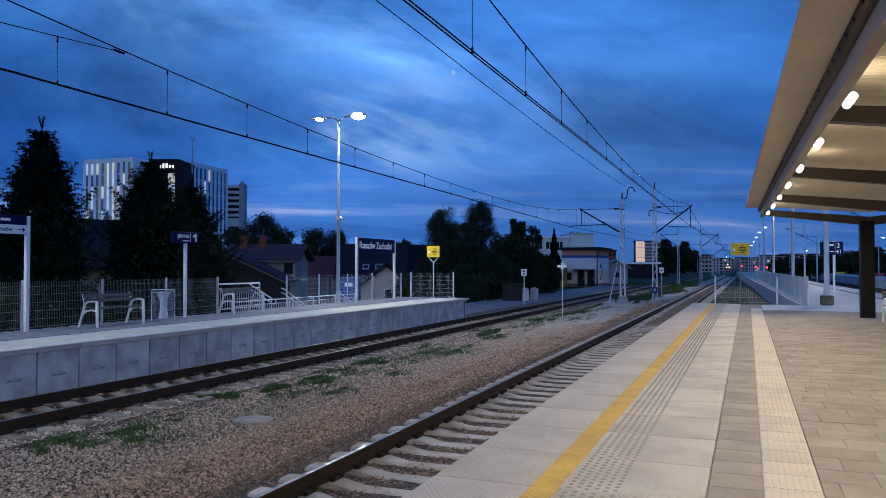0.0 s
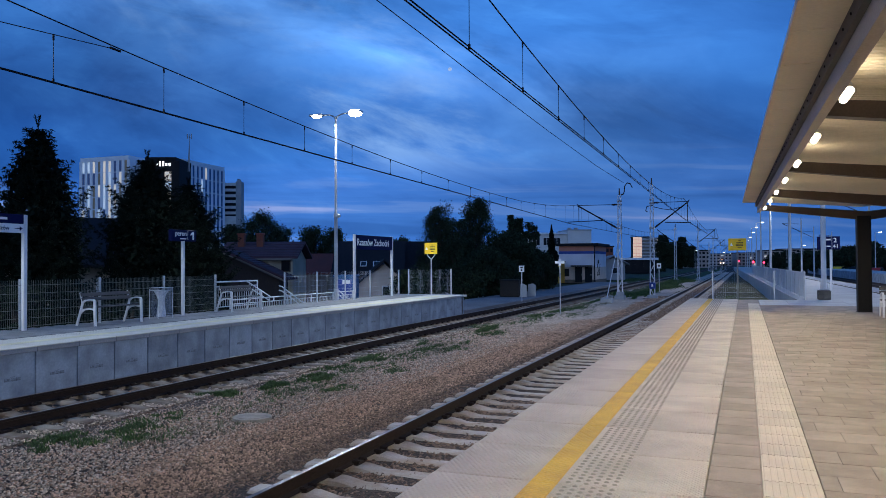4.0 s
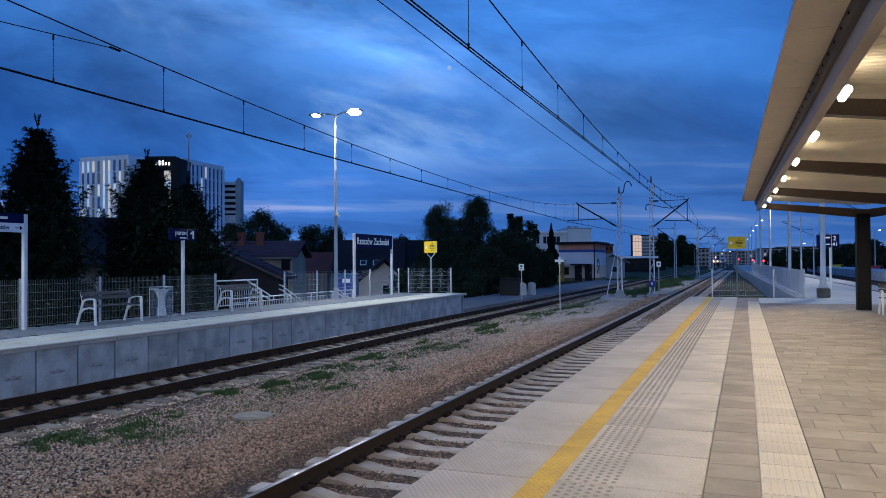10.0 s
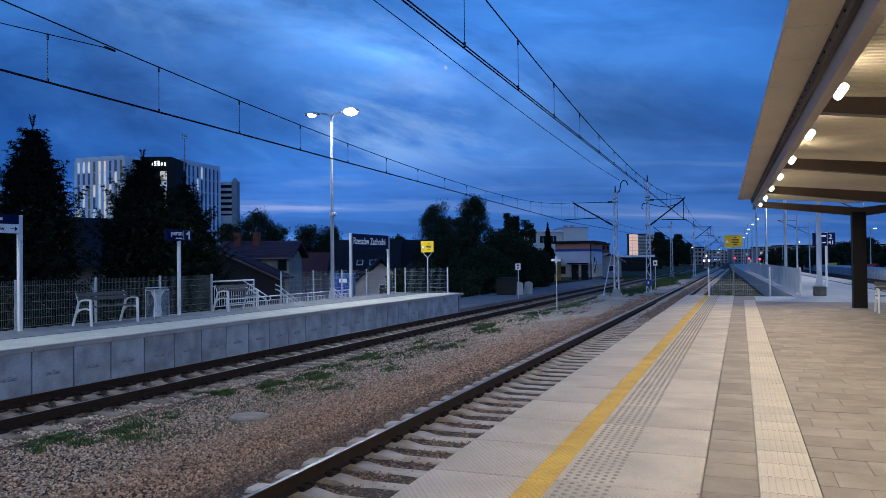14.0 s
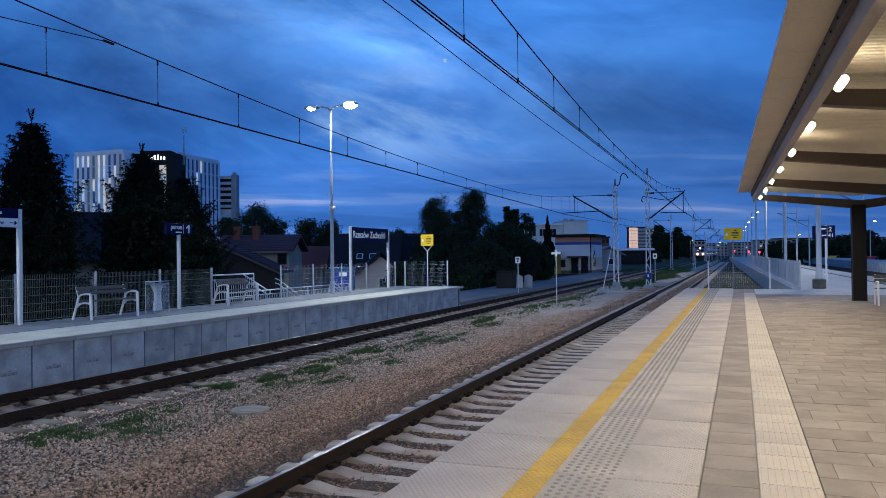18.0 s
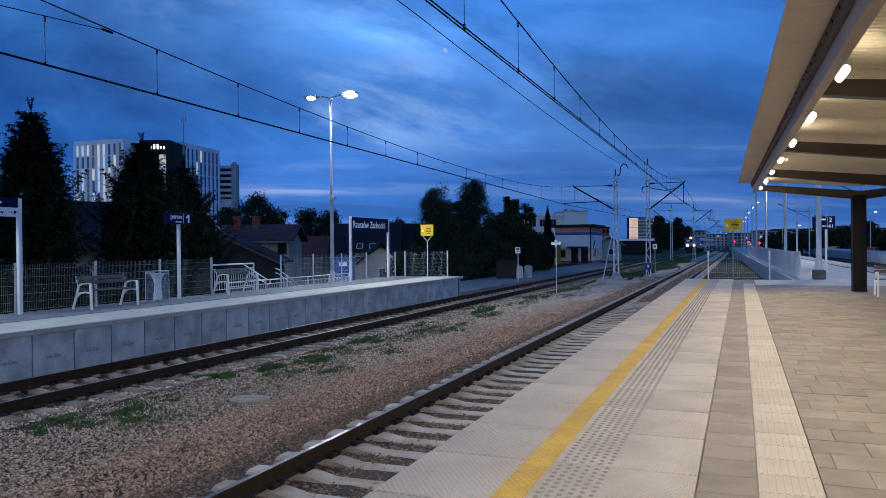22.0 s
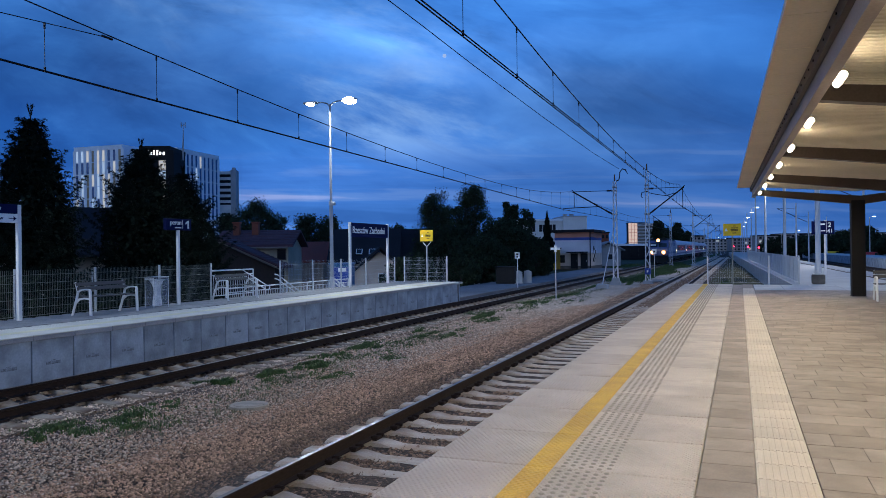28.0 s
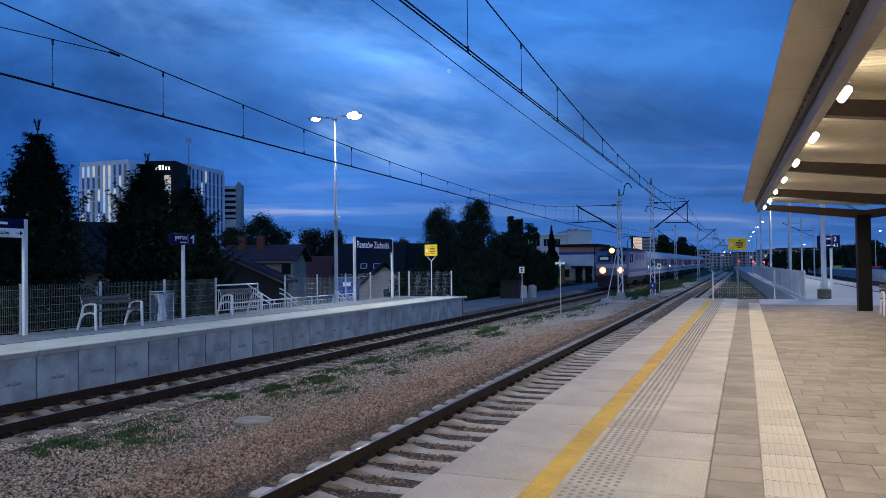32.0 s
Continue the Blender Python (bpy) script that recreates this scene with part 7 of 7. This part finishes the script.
for x in (-1.7, -3.4, -5.1):
    for z in (5.4, 2.6):
        wn = part("window", Geo().box(x - 0.6, x + 0.6, -0.05, 0.05, z, z + 1.3), M["white_paint"], fb)
        part("pane", Geo().box(x - 0.53, x - 0.03, -0.07, -0.051, z + 0.07, z + 1.23), M["dim_glass"], wn)
        part("pane", Geo().box(x + 0.03, x + 0.53, -0.07, -0.051, z + 0.07, z + 1.23), M["dim_glass"], wn)
block(1080, 300, 4.6, 8.6, 8, M["brick_red"], "distant red brick building", 3, 3, 0, 22, 6)
sun = block(1141, 420, 10, 16.3, 4, M["office_dark"], "tall slab building with a painted sunset reflection", 6, 2, 0, 22, 4)
# the sunset's reflection and the glint at the right edge are glowing boxes
part("glass_front", Geo().box(-4.9, -0.1, -0.35, -0.1, 4, 16.5), M["sunset_glow"], sun, "glass front with the sunset's reflection painted as a glow")
part("glass_edge", Geo().box(8.6, 9.9, -0.35, 3, 4, 16.0), M["sunset_glow"], sun)
part("wing", Geo().box(0.0, 9.8, -0.2, 4, 0, 16.2), M["grey_plaster"], sun)
wg = Geo()
for i in range(7):
    wg.box(0.2, 8.4, -0.32, -0.2, 3 + i * 1.8, 4.0 + i * 1.8)
part("window_band", wg, M["dark_glass"], sun, kind="stuff")
for i in range(6):
    part("mullion", Geo().box(-4.9, -0.1, -0.42, -0.3, 5.6 + i * 1.85, 5.75 + i * 1.85), M["office_tan"], sun)
for x in (-3.3, -1.7):
    part("mullion", Geo().box(x - 0.07, x + 0.07, -0.43, -0.3, 4, 16.5), M["office_tan"], sun)
for i, (px, d, w, h, fl, co) in enumerate(((1243, 330, 9, 11, 4, 5), (1280, 470, 14, 11, 4, 6), (1345, 480, 24, 12, 4, 10), (1385, 430, 18, 13, 4, 8), (1425, 460, 22, 15, 4, 9), (1480, 440, 22, 14, 4, 9), (1545, 460, 26, 13, 4, 11), (1205, 480, 16, 9, 3, 7), (1600, 420, 26, 14, 4, 9))):
    block(px, d, w, h * 0.66, 12, M["town_wall"], "distant town apartment building", fl, co, 0.025, 20, 10 + i)
hall = block(1133, 175, 8.8, 3.1, 8, M["office_dark"], "low shed with a pale flat roof", 1, 5, 0, 15, 40, M["office_white"])
shx, shy = at_px(1085 - 1323, 114)
house(shx, shy, -1.0, 3.4, 9, 2.5, 3.45, M["dim_roof"], M["grey_plaster"], VIEW_TURN - 8, "small blue-grey trackside shed with a pitched roof", 0, ((0.2, -4.53, 0.9, 0.8, 0.9, "y"),))

# moon
mo = thing("moon", (-1151, 2990, 823), "faint half moon in the evening sky", "moon")
part("disc", Geo().tube((0, 0, 0), (3, -7, -1.5), 8.0, n=32), M["moon"], mo)

# ---- yard beside the path ----
yd = thing("container", (-15.6, 52.5, -0.86), "dark refuse container beside the path", "container")
part("bin", Geo().box(-0.7, 0.7, -0.5, 0.5, 0, 1.15, 0.05), M["chassis"], yd)
part("lid", Geo().box(-0.74, 0.74, -0.54, 0.54, 1.15, 1.22, 0.02), M["chassis"], yd)
for bx, by, tw in ((-14.75, 52.4, 12), (-14.35, 53.4, -8)):
    nb = thing("concrete_slab", (bx, by, -0.87), "pale concrete slab leaning beside the container", "slab", "broken slabs", turn=tw)
    nb.rotation_euler.x = radians(-9)
    part("slab", Geo().prism([(-0.3, 0), (0.32, 0), (0.30, 0.82), (0.05, 0.95), (-0.28, 0.86)], "y", -0.06, 0.06), M["apron"], nb)
yb = thing("yellow_shed", (-22.6, 93, -1.0), "low yellow shed beside the building", "shed")
part("wall", Geo().box(-1.2, 1.2, 0, 3, 0, 2.6), M["mustard"], yb)
part("roof", Geo().box(-1.35, 1.35, -0.15, 3.15, 2.6, 2.72), M["office_dark"], yb)

rr = random.Random(9)
for i in range(7):
    x, y = -18.6 - 0.25 * i, 46.0 + 2.1 * i
    cp = thing("concrete_slab", (x, y, ground_z(x, y)), "pale broken concrete slab leaning beside the path", "slab", "broken slabs", turn=rr.uniform(-30, 30))
    cp.rotation_euler.x = radians(rr.uniform(-14, 14))
    w, h = rr.uniform(0.7, 1.2), rr.uniform(0.55, 0.95)
    part("slab", Geo().prism([(-w, -0.1), (w, -0.1), (w * 0.95, h * 0.8), (w * 0.3, h), (-w * 0.8, h * 0.9)], "y", -0.08, 0.08), M["apron"], cp)
bench(3.55, 24.3, 1.75).matrix_world = Matrix.Translation((3.5, 24.2, 0)) @ pose(0, 0, 0, 0, 0, -90)

# hedge and shrubs at the platform end
for x, y, h, sp, seed in ((-17.8, 39, 2.2, 1.5, 81), (-19.2, 45, 2.6, 1.8, 82), (-18.5, 51, 2.0, 1.6, 83), (-20.0, 58, 2.8, 2.2, 84)):
    broadleaf("shrub", x, y, ground_z(x, y), h, sp, seed, "dark leafy shrub beside the path", 0.09, 5000, "shrubs by the path", 40, 0.05)

for i in range(9):
    x, y = -17.9 - 0.5 * (i % 2), 5.0 + 2.0 * i
    broadleaf("shrub", x, y, -2.0, 2.5 + 0.25 * (i % 3), 1.3, 120 + i, "dark hedge shrub behind the fence", 0.07, 5000, "hedge behind the fence", 30, 0.05, foliage="hedge")
# blue cabin seen through the fence
CABIN_TOP = 0.85 - ground_z(-20.0, 36.2)
cb = thing("portable_cabin", (-20.0, 36.2, ground_z(-20.0, 36.2)), "blue portable cabin below the platform", "cabin", turn=20)
part("body", Geo().box(-0.6, 0.6, -0.55, 0.55, 0.65, CABIN_TOP, 0.03), M["blue_sheet"], cb)
part("base", Geo().box(-0.62, 0.62, -0.57, 0.57, 0.0, 0.65, 0.02), M["chassis"], cb)
part("sign_plate", Geo().box(-0.12, 0.3, -0.6, -0.585, CABIN_TOP - 0.35, CABIN_TOP - 0.15), M["sign_white"], cb, "small white sign plate")
part("roof", Geo().box(-0.65, 0.65, -0.6, 0.6, CABIN_TOP, CABIN_TOP + 0.12, 0.04), M["blue_sheet"], cb)
part("door", Geo().box(-0.4, 0.4, -0.58, -0.551, 0.75, CABIN_TOP - 0.1, 0.01), M["blue_paint"], cb)

# ---- loose stones and weeds ----


def scatter_stones(name, label, material, seed, patches):
    """Eight-sided broken stones: patches of (x0, x1, y0, y1, per square metre, size, z)."""
    r = np.random.RandomState(seed)
    base = np.array([(1, 0, 0), (-1, 0, 0), (0, 1, 0), (0, -1, 0), (0, 0, 1), (0, 0, -1)], float)
    tris = np.array([(0, 2, 4), (2, 1, 4), (1, 3, 4), (3, 0, 4), (2, 0, 5), (1, 2, 5), (3, 1, 5), (0, 3, 5)])
    vs, fs, total = [], [], 0
    for x0, x1, y0, y1, per, size, z in patches:
        n = int((x1 - x0) * (y1 - y0) * per)
        c = np.stack([r.uniform(x0, x1, n), r.uniform(y0, y1, n), z + r.uniform(-0.012, 0.012, n)], 1)
        s = size * r.uniform(0.55, 1.35, (n, 1)) * r.uniform(0.65, 1.2, (n, 3)) * np.array((1, 1, 0.58))
        p = base[None] * s[:, None, :] + r.uniform(-0.35, 0.35, (n, 6, 3)) * s[:, None, :]
        a = r.uniform(0, 6.283, n)
        b = r.uniform(-0.7, 0.7, n)
        ca, sa, cb, sb = np.cos(a)[:, None], np.sin(a)[:, None], np.cos(b)[:, None], np.sin(b)[:, None]
        x, y, zz = p[..., 0], p[..., 1], p[..., 2]
        x, zz = x * cb + zz * sb, -x * sb + zz * cb
        x, y = x * ca - y * sa, x * sa + y * ca
        p = np.stack([x, y, zz], -1) + c[:, None, :]
        vs.append(p.reshape(-1, 3))
        fs.append((tris[None] + (np.arange(n) * 6)[:, None, None] + total).reshape(-1, 3))
        total += n * 6
    V, Fa = np.concatenate(vs), np.concatenate(fs)
    me = bpy.data.meshes.new(name)
    me.vertices.add(len(V))
    me.vertices.foreach_set("co", V.ravel())
    me.loops.add(Fa.size)
    me.loops.foreach_set("vertex_index", Fa.ravel())
    me.polygons.add(len(Fa))
    me.polygons.foreach_set("loop_start", np.arange(0, Fa.size, 3))
    me.update(calc_edges=True)
    me.materials.append(material)
    return tagged(new(name, me), label, "gravel", "", "stuff")


G0 = BED - 0.03


def ragged_strip(name, label, category, material, y0, y1, step, left, right, z, jag, seed):
    """A thin sheet along the line with uneven edges; left and right give its sides at y."""
    r = random.Random(seed)
    V, Fc, y = [], [], y0
    while y <= y1:
        xa, xb = left(y) + r.uniform(-jag, jag), right(y) + r.uniform(-jag, jag)
        V += [(xa + (xb - xa) * k / 4, y, z + (0.0 if k in (0, 4) else r.uniform(0.0, 0.02))) for k in range(5)]
        n = len(V) - 10
        if n >= 0:
            Fc += [(n + k, n + k + 1, n + k + 6, n + k + 5) for k in range(4)]
        y += step
    return tagged(new(name, raw_mesh(name, V, Fc, material)), label, category, "", "structure")


ragged_strip("grass_verge", "rough green grass between the tracks", "grass", M["verge"], 61, 330, 1.1, lambda y: -9.75, lambda y: -7.0 if y < 75 else -6.7, BED - 0.012, 0.35, 21)
ragged_strip("grass_verge", "rough grass beside the outer track", "grass", M["verge"], 97, 330, 1.5, lambda y: -17.0, lambda y: -12.8, BED - 0.015, 0.3, 22)
ragged_strip("sand_edge", "pale trodden sand beside the inner track", "sand", M["sand"], 60, 240, 1.0, lambda y: -7.3, lambda y: -5.45, BED - 0.017, 0.25, 23)
ragged_strip("grass_verge", "thin dark grass between the track and the long fence", "grass", M["earth"], 34.4, 110, 0.9, lambda y: -1.9 - 0.002 * y, lambda y: 2.0 - 0.018 * (y - 34), BED + 0.005, 0.12, 24)
# a trodden sandy strip between the tracks, with a ragged edge
r = random.Random(77)
V, Fc = [], []
for i in range(61):
    y = 31 + i * 0.85
    e = 1.0 if i > 6 else 0.25 + 0.125 * i
    V += [(-8.4 - 1.55 * e + r.uniform(-0.3, 0.3), y, BED - 0.02), (-8.4 + 1.9 * e + r.uniform(-0.35, 0.35), y, BED - 0.02)]
    if i:
        n = 2 * i
        Fc.append((n - 2, n - 1, n + 1, n))
tagged(new("sand_strip", raw_mesh("sand_strip", V, Fc, M["sand"])), "pale trodden sand between the two tracks", "sand", "", "structure")
scatter_stones("ballast_stones", "loose brown ballast stones beside the rails", M["stone"], 5, (
    (-7.3, -5.72, 3, 16, 1000, 0.022, G0), (-7.2, -5.62, 16, 34, 560, 0.029, G0), (-6.6, -5.0, 32, 60, 260, 0.022, G0 - 0.008),
    (-10.4, -7.0, 3, 14, 380, 0.021, G0 - 0.008), (-10.4, -7.0, 14, 32, 280, 0.030, G0 - 0.008)))
scatter_stones("track_ballast", "darker oily ballast between the sleepers", M["oily"], 6, (
    (-5.2, -2.5, 2.5, 14, 640, 0.034, G0 + 0.005), (-6.0, -5.26, 2.5, 14, 900, 0.025, G0), (-5.9, -5.26, 14, 34, 320, 0.034, G0), (-5.2, -2.5, 14, 25, 220, 0.034, G0 - 0.005), (-5.2, -2.5, 25, 34, 200, 0.035, G0 + 0.015), (-5.2, -2.5, 34, 62, 170, 0.036, G0 + 0.035), (-5.2, -2.5, 62, 110, 60, 0.05, G0 + 0.04),
    (-12.75, -9.7, 5, 20, 260, 0.036, G0 + 0.005), (-12.75, -9.7, 20, 40, 110, 0.05, G0 + 0.005)))
scatter_stones("grey_gravel", "fine grey gravel between the tracks", M["grey_stone"], 7, (
    (-10.35, -9.75, 3, 18, 700, 0.026, G0 + 0.035), (-10.35, -9.75, 18, 40, 300, 0.036, G0 + 0.035), (-10.2, -6.8, 3, 15, 620, 0.018, G0 - 0.005), (-10.0, -6.8, 15, 34, 460, 0.026, G0 - 0.003), (-10.0, -6.2, 28, 44, 320, 0.024, G0 + 0.0), (-10.0, -6.4, 42, 70, 45, 0.022, G0 + 0.005)))


def weeds(name, label, material, seed, patches):
    """Tufts of blades: patches of (x, y, rx, ry, tufts, height)."""
    r = random.Random(seed)
    V, Fc = [], []
    for x, y, rx, ry, n, h in patches:
        hearts = []
        for _ in range(7):
            a, q = r.uniform(0, 6.283), r.random()
            hearts.append((x + rx * q * math.cos(a), y + ry * q * math.sin(a), r.uniform(0.08, 0.24)))
        for _ in range(n):
            hx, hy, hr = r.choice(hearts)
            cx, cy = hx + r.gauss(0, rx * hr), hy + r.gauss(0, ry * hr)
            for _ in range(7):
                b, l, w = r.uniform(0, 6.283), h * r.uniform(0.35, 1.1), r.uniform(0.005, 0.011)
                d = Vector((math.cos(b), math.sin(b), 0)) * l * r.uniform(0.2, 0.8)
                s = Vector((-math.sin(b), math.cos(b), 0)) * w
                p = Vector((cx + r.uniform(-0.04, 0.04), cy + r.uniform(-0.04, 0.04), G0 - 0.02))
                m = p + d * 0.4 + Vector((0, 0, l * 0.65))
                t = p + d + Vector((0, 0, l * 0.85))
                k = len(V)
                V.extend(map(tuple, (p - s, p + s, m + s * 0.8, m - s * 0.8, t)))
                Fc.extend(((k, k + 1, k + 2, k + 3), (k + 3, k + 2, k + 4)))
    return tagged(new(name, raw_mesh(name, V, Fc, material)), label, "weeds", "", "stuff")


weeds("green_weeds", "low green weeds in the gravel strip", M["grass"], 3, (
    (-9.1, 8.75, 0.75, 0.7, 260, 0.10), (-9.5, 8.2, 0.6, 0.45, 110, 0.10), (-8.4, 9.2, 0.5, 0.5, 60, 0.08), (-9.7, 12.25, 0.35, 0.5, 240, 0.12), (-9.35, 13.7, 0.35, 0.5, 260, 0.12), (-9.15, 14.9, 0.4, 0.6, 240, 0.12), (-9.5, 18.2, 0.5, 1.3, 360, 0.12), (-8.0, 14.1, 0.35, 0.6, 160, 0.07), (-8.0, 16.8, 0.4, 1.0, 170, 0.07), (-9.0, 10.2, 0.6, 0.8, 120, 0.07), (-9.3, 28.1, 0.35, 1.2, 300, 0.13), (-8.2, 21.3, 0.5, 1.2, 160, 0.08), (-8.0, 72, 1.2, 9, 2200, 0.16), (-8.1, 92, 1.2, 14, 2400, 0.2), (-15, 110, 1.8, 12, 1200, 0.25),
    (-9.5, 16.2, 0.4, 0.8, 90, 0.12), (-9.8, 23.0, 0.4, 1.0, 110, 0.13), (-9.8, 29.0, 0.5, 1.8, 260, 0.15), (-9.9, 35.3, 0.6, 2.0, 200, 0.15), (-9.0, 33, 0.8, 3.0, 160, 0.13), (-8.6, 12, 1.0, 3.5, 90, 0.07),
    (-9.0, 22, 0.9, 6.0, 180, 0.09), (-9.2, 62, 1.6, 8.0, 900, 0.25), (-7.6, 58, 0.8, 5, 300, 0.2), (-8.9, 15, 0.7, 2.5, 260, 0.08), (-8.7, 20, 0.8, 3, 300, 0.09), (-8.6, 26, 0.9, 3, 260, 0.1), (-9.3, 40, 0.8, 4, 300, 0.13), (-8.9, 43, 0.8, 6, 300, 0.13), (-9.2, 50, 0.6, 4, 260, 0.16), (-8.2, 38, 1.0, 4, 160, 0.1), (-8.0, 82, 2.2, 14, 1600, 0.3), (-8.0, 115, 2.2, 20, 1600, 0.35), (-0.3, 48, 1.3, 14, 2200, 0.16)))
weeds("dry_weeds", "sparse grey dry weeds in the gravel strip", M["dry_grass"], 4, (
    (-8.6, 13.0, 1.1, 4.5, 110, 0.09), (-8.6, 22, 1.1, 6.0, 130, 0.10), (-8.8, 33, 1.1, 6.0, 120, 0.12), (-8.2, 9.0, 0.8, 1.5, 60, 0.09), (-9.0, 44, 1.0, 6, 400, 0.14)))


def motions():
    """The train comes in on the outer track, slowing towards the platform."""
    way = ((0, 500), (2, 466), (6, 400), (10, 338), (14, 284), (20, 218), (24, 167.5), (28, 115.5), (30, 91.3), (32, 69.3))
    for carriage, back in TRAIN:
        walk(carriage, [(t, pose(TRACK_1, y + back, RAIL)) for t, y in way])


motions()
